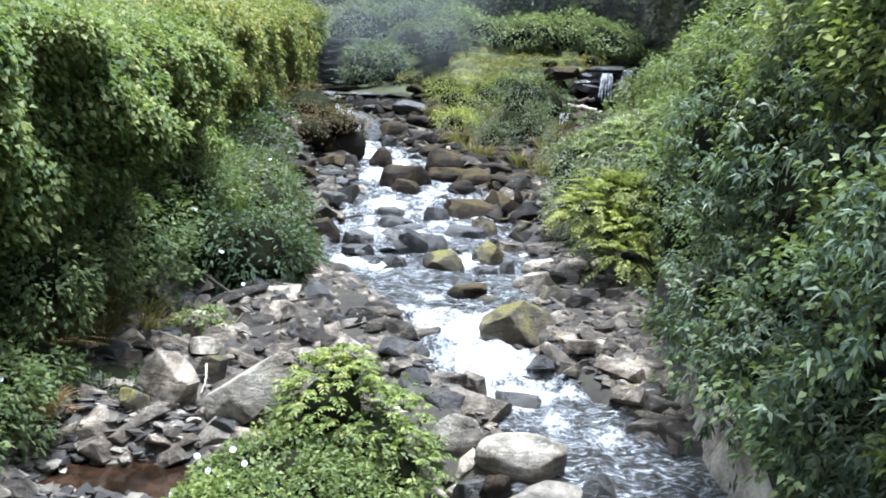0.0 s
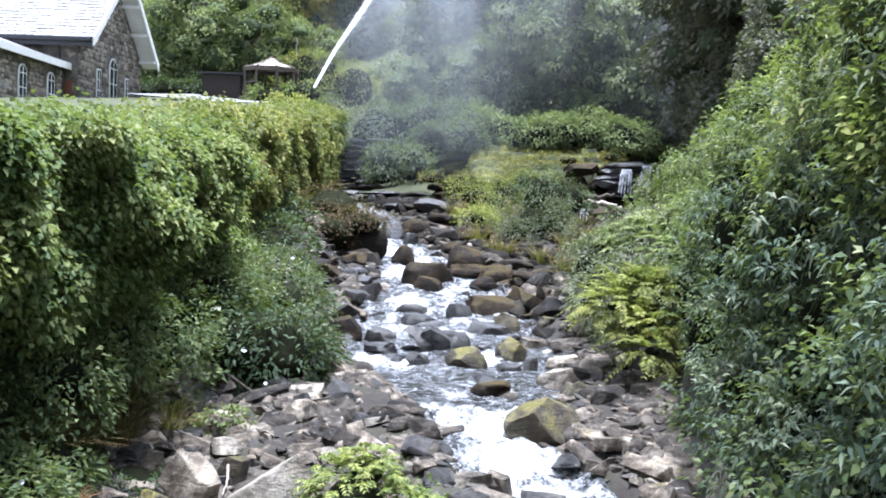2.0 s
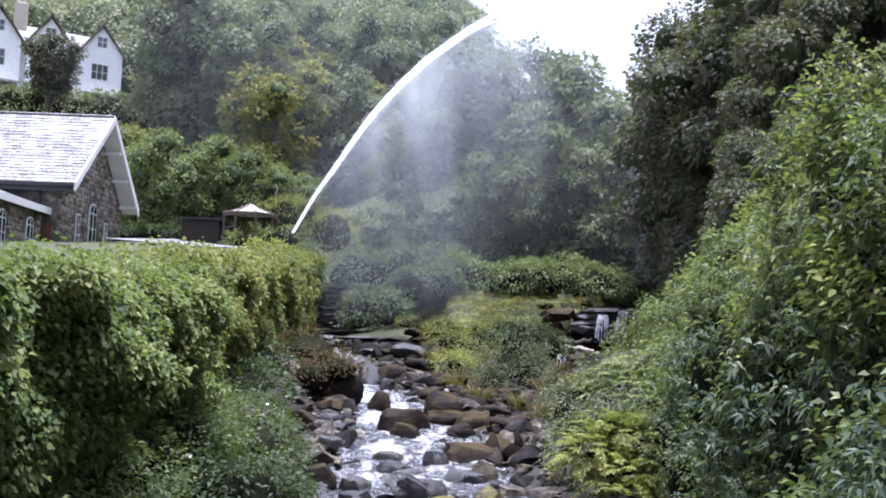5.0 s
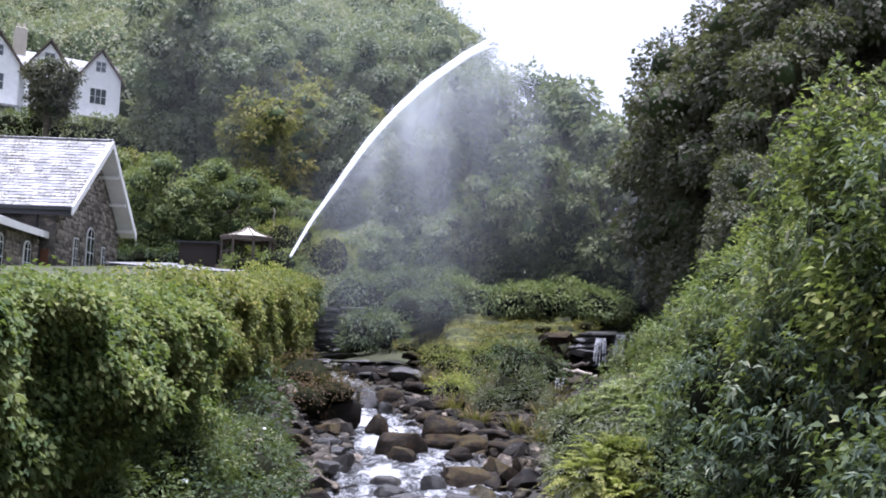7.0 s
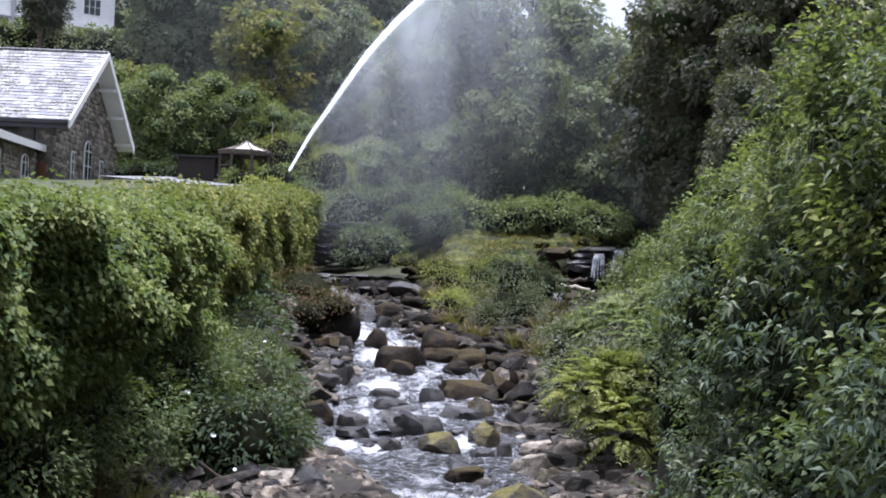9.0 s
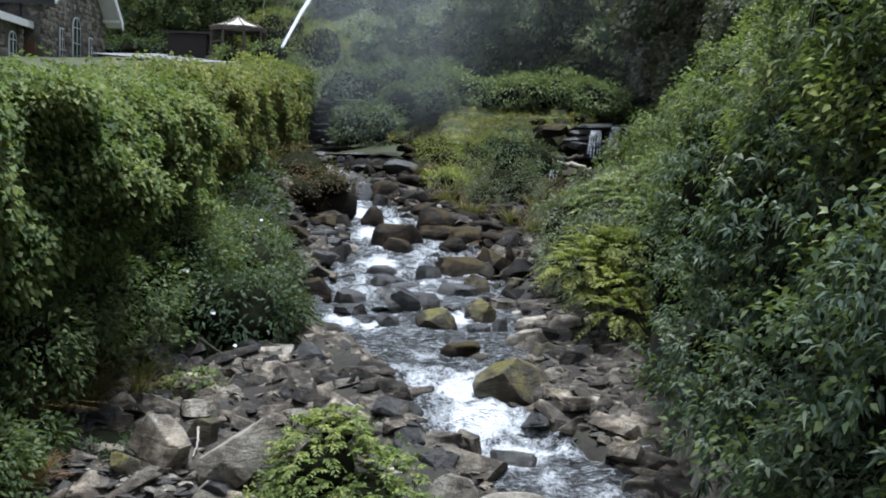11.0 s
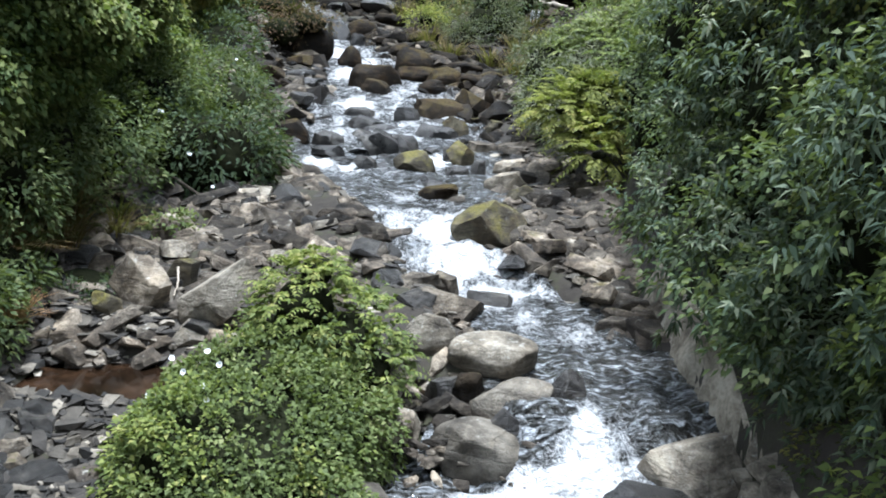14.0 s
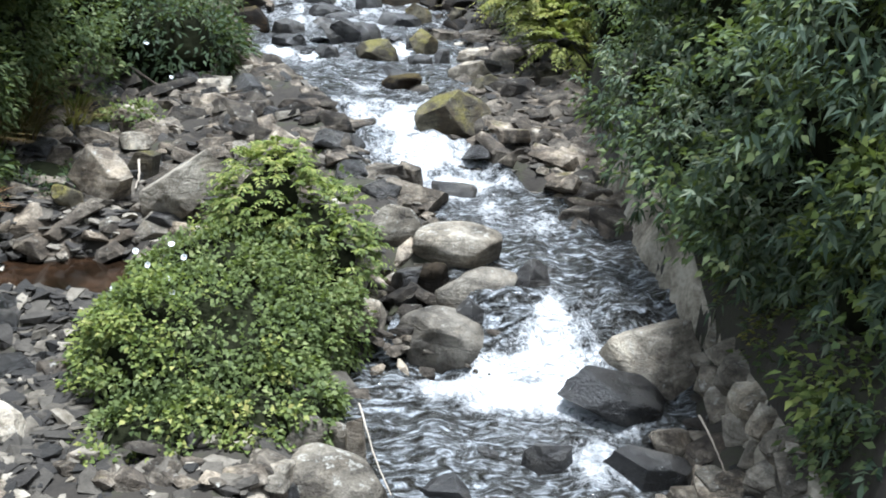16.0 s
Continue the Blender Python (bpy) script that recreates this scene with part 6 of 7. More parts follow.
def stone_house():
    x1, x0, y0, y1, zg, ze, zr = -17.45, -34.0, 46.4, 55.4, 6.6, 10.7, 14.7
    ob = thing("stone_house", "grey rubble stone house with pale slate roof above the wall", "house", at=(x1 - 5, 51, zg))
    off = Vector(ob.location)
    ym = (y0 + y1) / 2

    def put(o):
        o.location = o.location - off
        return o

    wall = put(part("wall", prism([(y0, zg), (y1, zg), (y1, ze - 0.1), (ym, zr - 0.35), (y0, ze - 0.1)], "x", x0, x1), MASONRY, ob))
    rubble(wall, x1, y0, y1, 7.9, lambda y: ze - 0.15 + (zr - ze - 0.25) * (1 - abs(y - ym) / (ym - y0)), ((48.75, 49.45, 9.7), (50.5, 51.7, 10.45), (52.85, 53.55, 9.7)), 1)
    for name, sgn, ya in (("roof", 1, y0 - 0.4), ("roof", -1, y1 + 0.4)):
        up = np.array([0, ym - ya, zr - (ze - 0.05)])
        hgt = float(np.linalg.norm(up))
        up /= hgt
        n = np.array([0, -up[2] * sgn, abs(up[1])])
        bm = prism([(ya, ze - 0.05), (ym, zr), (ym, zr - 0.2), (ya, ze - 0.25)], "x", x0 - 0.4, x1 + 0.85)
        r = put(part(name, bm, SLATE, ob))
        s = part("slate_covering", slates((x0 - 0.4, ya, ze - 0.05), (1, 0, 0), up, x1 + 1.2 - x0, hgt, seed=3 + sgn), None, r)
        # bargeboard and its inner soffit
        b = prism([(ya - 0.03, ze - 0.02), (ym, zr + 0.03), (ym, zr - 0.34), (ya - 0.03, ze - 0.42)], "x", x1 + 0.84, x1 + 0.92)
        put(part("bargeboard", b, WHITE, ob, "white painted bargeboard"))
        b = prism([(ya + 0.02, ze - 0.26), (ym, zr - 0.21), (ym, zr - 0.25), (ya + 0.02, ze - 0.3)], "x", x1 + 0.01, x1 + 0.835)
        put(part("soffit", b, WHITE, ob))
        for q in (0.12, 0.42, 0.72):
            yy, zz = ya + (ym - ya) * q, ze + (zr - ze) * q - 0.42
            put(box("bracket", x1, x1 + 0.84, yy - 0.07, yy + 0.07, zz - 0.16, zz, WHITE, ob))
    put(box("ridge_tiles", x0 - 0.4, x1 + 0.9, ym - 0.11, ym + 0.11, zr - 0.02, zr + 0.08, SLATE, ob, 0.03))
    put(box("gutter", x0 - 0.4, x1 + 0.8, y0 - 0.58, y0 - 0.42, ze - 0.24, ze - 0.04, BLACK, ob, 0.03))
    put(box("fascia", x0 - 0.4, x1 + 0.8, y0 - 0.42, y0 - 0.36, ze - 0.44, ze - 0.2, BLACK, ob))
    put(box("downpipe", x1 - 0.85, x1 - 0.77, y0 - 0.16, y0 - 0.06, zg, ze - 0.2, BLACK, ob, 0.02))
    for u, w, zt, arch in ((49.1, 0.55, 9.6, False), (51.1, 1.05, 10.35, True), (53.2, 0.55, 9.6, False)):
        put(sash_window(ob, "x", x1, u, 7.6, zt, w, arch, 2, 4))
        put(box("sill", x1, x1 + 0.1, u - w / 2 - 0.08, u + w / 2 + 0.08, 7.5, 7.6, CONCRETE, ob))
    put(box("door", x1 - 0.72, x1 - 0.2, y0 - 0.05, y0 + 0.02, zg, 8.75, ORANGE, ob, label="varnished brown wooden door"))
    # wing at the front
    px0, px1, py = -27.0, -18.05, 39.5
    wing = put(box("wing", px0, px1, py, y0 + 0.01, zg, 9.35, MASONRY, ob))
    rubble(wing, px1, py, y0 - 0.1, 7.4, lambda y: 9.2, ((44.45, 45.35, 9.05), (41.55, 42.45, 9.05)), 2)
    put(part("wing_roof", prism([(px0, 12.4), (px1 + 0.3, 9.32), (px1 + 0.3, 9.5), (px0, 12.6)], "y", py - 0.3, y0), SLATE, ob))
    put(box("wing_fascia", px1 + 0.3, px1 + 0.36, py - 0.3, y0, 9.22, 9.52, WHITE, ob))
    put(sash_window(ob, "x", px1, 44.9, 7.4, 8.95, 0.75, True, 2, 3))
    put(sash_window(ob, "x", px1, 42.0, 7.4, 8.95, 0.75, True, 2, 3))
    put(box("downpipe", px1 + 0.02, px1 + 0.1, y0 - 0.3, y0 - 0.2, zg, 9.4, BLACK, ob))
    put(part("store", prism([(37.0, zg), (39.48, zg), (39.48, 7.6), (37.0, 7.6)], "x", -27.0, -17.9), MASONRY, ob))
    put(part("store_roof", prism([(px0, 9.6), (-17.3, 7.7), (-17.3, 7.86), (px0, 9.8)], "y", 36.7, 39.2), SLATE, ob))


stone_house()
rd = sheet(np.arange(-15.2, -9, 0.5), np.arange(46, 58, 0.5), lambda x, y: ground_z(x, y) + 0.06 + 0.26 * np.clip((-11.3 - x) / 5, 0, 1))
tagged(part("road", mesh_of("road", *rd, TARMAC), None), "pale grey tarmac lane beside the house", "road", kind="structure")


def hotel():
    zg = 21.0
    ob = thing("hotel", "white rendered hotel with gables on the wooded hillside", "hotel", at=(-32.0, 99.3, 0))
    ob.rotation_euler = (0, 0, radians(31))
    box("wall", -30, 0, 0.9, 9, zg, 30.6, RENDER, ob)
    part("roof", prism([(0.5, 30.4), (4.9, 33.3), (9.4, 30.4), (4.9, 33.0)], "x", -30.4, 0.5), SLATE, ob)
    for i, gx in enumerate((-2.0, -6.75, -11.3, -15.9, -20.5)):
        h = 33.75
        part("gable", prism([(gx - 2.0, 21), (gx + 2.0, 21), (gx + 2.0, 30.6), (gx, h - 0.65), (gx - 2.0, 30.6)], "y", 0.0, 4.5), RENDER, ob)
        for s in (-1, 1):
            part("gable_roof", prism([(gx, h - 0.5), (gx + s * 2.35, 30.05), (gx + s * 2.35, 30.3), (gx, h - 0.2)], "y", -0.35, 5.2), BROWNWOOD, ob)
        win = sash_window(ob, "y", 0.0, gx, 31.1, 32.2, 1.0, False, 2, 2)
        win = sash_window(ob, "y", 0.0, gx - 0.1, 27.9, 29.5, 1.6, False, 3, 2)
        win = sash_window(ob, "y", 0.0, gx - 0.1, 23.6, 25.6, 1.6, False, 3, 2)
        box("canopy", gx - 2.0, gx + 2.0, -1.3, 0.0, 26.2, 26.4, SLATE, ob)
        for s in (-1.8, 1.8):
            box("post", gx + s - 0.1, gx + s + 0.1, -1.25, -1.05, zg, 26.2, RENDER, ob)
    for cx in (-8.9, -18.0):
        box("chimney", cx - 0.55, cx + 0.55, 3.6, 4.7, 31.5, 35.2, CREAM, ob, 0.05)
        for s in (-0.28, 0.28):
            box("chimney_pot", cx + s - 0.14, cx + s + 0.14, 4.0, 4.3, 35.2, 35.7, CREAM, ob, 0.03)


BROWNWOOD = plain_mat("weathered_brown_timber", (0.09, 0.07, 0.055), 0.8)
# darker copy of the brown timber, shade of the shed in its colour
DARKWOOD = plain_mat("shaded_timber", (0.028, 0.022, 0.018), 0.85)
hotel()


def gazebo():
    x, y, zg = -10.35, 55.0, 8.98
    ob = thing("gazebo", "small timber gazebo with pale tent-like roof beside the lane", "gazebo", at=(x, y, zg))
    n = 8
    ang8 = [math.pi / n + 2 * math.pi * i / n for i in range(n)]
    ring = [[(r * math.cos(q), r * math.sin(q), z) for q in ang8] for r, z in ((1.5, 1.55), (0.95, 1.72), (0.45, 1.9), (0.14, 2.12))]
    for i in range(n):
        bm = bmesh.new()
        j = (i + 1) % n
        rows = [(bm.verts.new(k[i]), bm.verts.new(k[j])) for k in ring]
        for lo, hi in zip(rows, rows[1:]):
            bm.faces.new((lo[0], lo[1], hi[1], hi[0]))
        part("roof_panel", bm, CREAM, ob, "pale cream tent-like roof panel" if i % 2 else "")
        rib = [Vector(k[i]) + Vector((0, 0, 0.02)) for k in ring]
        v, f = tube(np.array([tuple(q) for q in rib]), [0.035] * 4, 5)
        part("roof_rib", mesh_of("roof_rib", v, f, BROWNWOOD), None, ob)
        a, b = Vector(ring[0][i]), Vector(ring[0][j])
        mid = (a + b) / 2
        o = box("valance", -0.57, 0.57, -0.03, 0.03, -0.2, 0.02, BROWNWOOD, ob)
        o.matrix_basis = pose(mid.x * 0.97, mid.y * 0.97, 1.58, 0, 0, math.degrees(math.atan2((b - a).y, (b - a).x)))
        px, py = 1.38 * math.cos(ang8[i]), 1.38 * math.sin(ang8[i])
        box("post", px - 0.06, px + 0.06, py - 0.06, py + 0.06, -0.6, 1.56, BROWNWOOD, ob)
        if i not in (5, 6):
            for z in (0.15, 0.75):
                o = box("rail", -0.52, 0.52, -0.03, 0.03, z, z + 0.08, BROWNWOOD, ob)
                o.matrix_basis = pose(mid.x * 0.92, mid.y * 0.92, 0, 0, 0, math.degrees(math.atan2((b - a).y, (b - a).x)))
    v, f = tube(np.array([(0, 0, 2.08), (0, 0, 2.17), (0, 0, 2.26)]), [0.09, 0.07, 0.01], 8)
    part("finial", mesh_of("finial", v, f, BROWNWOOD), None, ob)
    box("floor", -1.4, 1.4, -1.4, 1.4, -0.6, -0.02, BROWNWOOD, ob)
    sh = thing("shed", "dark low timber shed beside the gazebo", "shed", at=(x - 2.6, y + 0.6, zg))
    box("wall", -1.0, 1.0, -0.8, 0.8, -0.8, 1.2, DARKWOOD, sh)
    part("roof", prism([(-1.0, 1.2), (0.9, 1.35), (0.9, 1.43), (-1.0, 1.28)], "x", -1.2, 1.2), BLACK, sh)


gazebo()

# ---- water jet ----


def spray_mat():
    m, n, l, p = nodes_of("spray")
    p.inputs["Base Color"].default_value = (0.93, 0.95, 0.97, 1)
    p.inputs["Roughness"].default_value = 0.6
    t = n.new("ShaderNodeBsdfTranslucent")
    t.inputs[0].default_value = (0.93, 0.95, 0.97, 1)
    mx = n.new("ShaderNodeMixShader")
    mx.inputs[0].default_value = 0.5
    l.new(p.outputs[0], mx.inputs[1])
    l.new(t.outputs[0], mx.inputs[2])
    l.new(mx.outputs[0], n["Material Output"].inputs[0])
    return m


SPRAY = spray_mat()
JET = np.array([(-7.3, 50, 9.2), (-6.62, 51.7, 11.16), (-5.78, 53, 12.91), (-5.0, 54.3, 14.61), (-4.07, 55.8, 16.5), (-2.81, 57.6, 18.57), (-1.25, 59.6, 20.75), (1.12, 62, 23.27), (2.63, 63.5, 24.6), (3.9, 65, 24.3), (5.6, 67, 23.0)])


def jet_at(t):
    u = np.linspace(0, 1, len(JET))
    return np.stack([np.interp(t, u, JET[:, k]) for k in range(3)], 1)


def drops(p, size, rng):
    """Fine drops of water, slightly drawn out downwards."""
    n = len(p)
    a = rng.normal(size=(n, 3, 3)) * np.array([1, 1, 1.5])
    v = p[:, None] + a * (size * rng.uniform(0.5, 1.4, n))[:, None, None]
    return v.reshape(-1, 3), np.arange(3 * n).reshape(-1, 3)


jets = []


def veil(name, p, a, b, dens, label, material=None):
    """A thin sheet of mist, and of added haze, on an a x b grid; dens is its thickness."""
    k = np.arange(a - 1)[:, None] * b + np.arange(b - 1)[None]
    me = mesh_of(name, p, np.stack([k, k + b, k + b + 1, k + 1], 2).reshape(-1, 4), material or MIST)
    me.attributes.new("thickness", "FLOAT", "POINT").data.foreach_set("value", dens.astype(np.float32))
    part(name, me, None, jets[0], label)


def water_jet():
    rng = np.random.default_rng(77)
    ob = thing("water_jet", "white jet of water arching from the bank", "water jet", at=(-7.3, 50, 9.1))
    off = np.array([-7.3, 50, 9.1])
    jets.append(ob)
    pieces = []
    for i in range(46):
        t = np.linspace(0, rng.uniform(0.7, 0.86), 24)
        p = jet_at(t)
        spread = 0.03 + 0.36 * t ** 1.3
        a, q = rng.uniform(0, 6.3), rng.uniform(0, 1) ** 0.5
        p = p + np.stack([np.cos(a) * q * spread, 0.6 * np.sin(a) * q * spread, np.sin(a) * q * spread - 0.1 * t], 1) + 0.06 * fractal(np.stack([t * 9 + i, 0 * t, 0 * t], 1), i, 2)[:, None]
        pieces.append(tube(p, (0.04 + 0.05 * t) * (1 - 0.6 * t) + 0.01, 4))
    v, f = join(pieces)
    part("stream_of_water", mesh_of("stream_of_water", v - off, f, SPRAY), None, ob)
    t = rng.random(15000) ** 0.8
    p = jet_at(t) + rng.normal(size=(len(t), 3)) * (0.04 + 0.3 * t ** 1.3)[:, None]
    fall = rng.exponential(1.0, len(t)) * 1.3 * t ** 2
    p[:, 2] -= np.where(rng.random(len(t)) < 0.6, fall, 0)
    v, f = drops(p, 0.012 + 0.006 * t, rng)
    part("drops", mesh_of("drops", v - off, f, SPRAY, False), None, ob)
    # veils of mist that sink from the arc
    for q in (1, 3):
        u, w = np.linspace(0.1, 1, 44), np.linspace(0, 1, 26)
        U, W = np.meshgrid(u, w, indexing="ij")
        U, W = U.ravel(), W.ravel()
        top = jet_at(U)
        drop = (top[:, 2] - 7.5) * W * (0.8 + 0.05 * q)
        p = top + np.stack([W * (1.0 + 2.2 * q) * (0.3 + U), (q - 2) * 0.5 - W * U * 3.0, -drop], 1)
        p += 0.4 * np.stack([fractal(p * 0.2, 50 + q, 2), fractal(p * 0.2, 60 + q, 2), 0 * drop], 1)
        dens = (0.75 * (1 - W) ** 4 + 0.25 * (1 - W) ** 1.5) * np.clip(U * 2.6 - 0.2, 0, 1) * np.clip((1.0 - U) * 2.2, 0, 1) * 0.85
        veil("mist_veil", p - off, 44, 26, dens, "thin veil of sinking mist and added haze")
    # the far side of the arc comes down as a wide thin curtain
    for q in (1,):
        u, w = np.linspace(0, 1, 40), np.linspace(0, 1, 26)
        U, W = np.meshgrid(u, w, indexing="ij")
        U, W = U.ravel(), W.ravel()
        x = -7 + 27 * U
        top = np.interp(x, (-7, -4, 0, 3, 6, 9, 12, 20), (11, 16, 21.5, 24, 23.5, 23, 23, 22))
        p = np.stack([x + 0.8 * q, 57.2 + 0.9 * q + 0.6 * fractal(np.stack([x * 0.25, 0 * x, W * 0.5 + q], 1), 70 + q, 2), top - (top - 7) * W], 1)
        dens = 0.4 * np.clip(U * 4, 0, 1) * np.clip((1 - U) * 7, 0, 1) * np.clip(W * 6, 0, 1) * np.clip((1 - W) * 2, 0, 1) * np.interp(U, (0, 0.27, 0.5, 0.7, 1), (1.2, 1.0, 0.6, 0.9, 1.0))
        veil("mist_veil", p - off, 40, 26, dens, "thin veil of sinking mist and added haze")
    # spray hanging over the head of the reach
    u, w = np.linspace(0, 1, 30), np.linspace(0, 1, 20)
    U, W = np.meshgrid(u, w, indexing="ij")
    U, W = U.ravel(), W.ravel()
    p = np.stack([-8.2 + 11.5 * U, 49.8 + 1.5 * U + 0.5 * fractal(np.stack([U * 4, W * 2, 0 * U], 1), 78, 2), 4.8 + 9 * W], 1)
    veil("mist_veil", p - off, 30, 20, 0.42 * np.sin(math.pi * U) * np.clip(W * 4, 0, 1) * np.clip((1 - W) * 1.8, 0, 1), "thin veil of sinking mist and added haze")
    # a sheet added to put distance haze over the garden slope
    u, w = np.linspace(0, 1, 40), np.linspace(0, 1, 26)
    U, W = np.meshgrid(u, w, indexing="ij")
    U, W = U.ravel(), W.ravel()
    p = np.stack([-30 + 38 * U, 74 + 1.2 * fractal(np.stack([U * 5, W * 3, 0 * U], 1), 75, 2), 10 + 30 * W], 1)
    veil("mist_veil", p - off, 40, 26, 0.22 * np.clip(U * 2.2, 0, 1) * np.clip((1 - U) * 5, 0, 1) * np.clip(W * 4, 0, 1) * np.clip((1 - W) * 3, 0, 1), "thin veil of sinking mist and added haze", HAZE)
    # one stronger strand falls at the far end
    u, w = np.linspace(-1, 1, 15), np.linspace(0, 1, 24)
    U, W = np.meshgrid(u, w, indexing="ij")
    U, W = U.ravel(), W.ravel()
    p = np.stack([10.7 + 0.25 * W + U * (1.3 - 0.6 * W), 56.6 - 0.5 * (1 - U * U), 20.5 - 13 * W], 1)
    veil("falling_spray", p - off, 15, 24, 0.6 * (1 - U * U) ** 2 * np.clip(W * 1.6, 0, 1) * np.clip((1 - W) * 2.5, 0, 1), "thin column of falling spray")


def mist_mat(name, scale):
    m, n, l, p = nodes_of(name)
    vec = n.new("ShaderNodeNewGeometry").outputs["Position"]
    mp = n.new("ShaderNodeMapping")
    mp.inputs["Scale"].default_value = scale
    l.new(vec, mp.inputs[0])
    a = noise_node(n, l, mp.outputs[0], 1.0, 2, 0.5, 0.3)
    d = n.new("ShaderNodeAttribute")
    d.attribute_name = "thickness"
    k = maths(n, l, "MULTIPLY", d.outputs["Fac"], maths(n, l, "ADD", maths(n, l, "MULTIPLY", maths(n, l, "SUBTRACT", a.outputs[0], 0.4), 0.6), 0.26, True), True)
    w = n.new("ShaderNodeBsdfTranslucent")
    w.inputs[0].default_value = (0.66, 0.68, 0.71, 1)
    e = n.new("ShaderNodeBsdfDiffuse")
    e.inputs[0].default_value = (0.66, 0.68, 0.71, 1)
    half = n.new("ShaderNodeAddShader")
    l.new(w.outputs[0], half.inputs[0])
    l.new(e.outputs[0], half.inputs[1])
    t = n.new("ShaderNodeBsdfTransparent")
    mx = n.new("ShaderNodeMixShader")
    l.new(k, mx.inputs[0])
    l.new(t.outputs[0], mx.inputs[1])
    l.new(half.outputs[0], mx.inputs[2])
    l.new(mx.outputs[0], n["Material Output"].inputs[0])
    return m


MIST = mist_mat("mist", (0.5, 0.3, 0.06))
HAZE = mist_mat("haze_sheet", (0.07, 0.07, 0.06))
water_jet()

# pale blue-green leaves: the haze of distance is mixed into the colour
FARLEAF = leaf_mat("hazed_woodland_leaf", [(0.1, (0.1, 0.148, 0.118)), (0.45, (0.155, 0.21, 0.155)), (0.7, (0.22, 0.27, 0.18)), (0.95, (0.31, 0.325, 0.19))], 0.25, 0.8, 0.1, patch_scale=0.13, grain=0.1)

# ---- woods ----


def woods():
    rng = np.random.default_rng(9)
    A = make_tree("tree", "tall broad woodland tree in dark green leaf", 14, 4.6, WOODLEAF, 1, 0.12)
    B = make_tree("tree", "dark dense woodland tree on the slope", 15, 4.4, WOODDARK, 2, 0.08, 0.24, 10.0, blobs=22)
    C = make_tree("tree", "golden-green tree on the hillside", 11, 3.8, WOODGOLD, 3, 0.15)
    D = make_tree("tree", "rounded green garden tree near the house", 9, 4.0, GARDENLEAF, 4, 0.1, 0.26, 4.6)
    for o in (A, B, C, D):
        o.location = (0, 0, 0)
    first = {}

    def set_tree(tree, x, y, size, turn):
        z = float(ground_z(x, y)) - 0.3
        if tree not in first:
            first[tree] = 1
            tree.matrix_basis = pose(x, y, z, 0, 0, turn) @ Matrix.Scale(size, 4)
            return
        o = copy_thing(tree, pose(x, y, z, 0, 0, turn))
        o.scale = (size, size, size)

    # centre wood behind the mound
    for x, y, s in ((-2, 70, 0.75), (1.5, 72, 0.95), (5, 71, 1.05), (8.3, 73, 1.15), (11.5, 70, 1.0), (14, 66, 0.95), (3, 66, 0.6), (7, 66, 0.75), (10, 65, 0.7), (0, 66, 0.5), (-4.5, 66, 0.5), (12.5, 63, 0.6)):
        set_tree(A, x, y, s, rng.uniform(0, 360))
    # east slope
    for x, y, s in ((11.7, 43, 0.95), (14.5, 40, 1.1), (16, 36, 1.1), (12.6, 48, 1.08), (16.5, 46, 1.2), (12, 34, 0.75), (14.6, 60, 1.05), (16, 54, 1.1), (19, 42, 1.3), (9.5, 29, 0.5), (20, 50, 1.3)):
        set_tree(B, x, y, s, rng.uniform(0, 360))
    gz = float(ground_z(-32.7, 84))
    E = make_tree("tree", "round dark evergreen tree before the hotel", 28.6 - gz, 2.5, WOODDARK, 8, 0.58, 0.26, 10.0, blobs=16)
    E.location = (-32.7, 84, gz - 0.2)
    # garden and hillside
    for x, y, s in ((-17, 63, 0.75), (-13.5, 65, 0.75), (-20.5, 66, 0.8), (-10, 66, 0.6), (-24, 62, 0.7)):
        set_tree(D, x, y, s, rng.uniform(0, 360))
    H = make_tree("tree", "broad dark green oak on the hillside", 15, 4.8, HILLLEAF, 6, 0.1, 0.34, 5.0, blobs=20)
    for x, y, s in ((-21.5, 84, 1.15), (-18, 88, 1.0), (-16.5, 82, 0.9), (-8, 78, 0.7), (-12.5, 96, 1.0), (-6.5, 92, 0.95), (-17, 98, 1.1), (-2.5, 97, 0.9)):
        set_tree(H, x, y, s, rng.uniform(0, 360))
    for x, y, s in ((-12.4, 76, 1.0), (-14.2, 77, 0.8), (-15, 85, 0.95), (-13.5, 90, 1.0), (-22.5, 72, 0.6), (-10, 95, 0.8), (-5, 86, 0.7)):
        set_tree(C, x, y, s, rng.uniform(0, 360))
    # far woods: crowns over the hill, one mass
    P, N, B = [], [], []
    while len(B) < 255:
        y = 96 + 150 * rng.random() ** 1.3
        x = rng.uniform(-0.52, 0.12) * y
        if x > 9 + (y - 120) * 0.12 or (-62 < x < -27 and y < 112):
            continue
        r = rng.uniform(2.8, 4.8)
        b = (x, y, float(ground_z(x, y)) + r * 1.3, r, r, r * 1.25)
        B.append(b)
        p, n = shell(rng, [b], 1.5, 0.35, -0.4, 0.3)
        keep = n[:, 1] < 0.3
        P.append(p[keep])
        N.append(n[keep])
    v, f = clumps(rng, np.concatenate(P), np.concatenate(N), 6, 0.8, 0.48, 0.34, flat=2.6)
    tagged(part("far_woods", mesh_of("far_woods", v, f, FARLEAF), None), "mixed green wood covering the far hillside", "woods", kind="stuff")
    tagged(part("far_woods_depth", blob_core(B, INNER, 0.92, 3), None), "inner mass of the hillside wood, coloured dark as shade", "woods", kind="stuff")


woods()

# ---- head of the reach: ledges, weir and falls ----


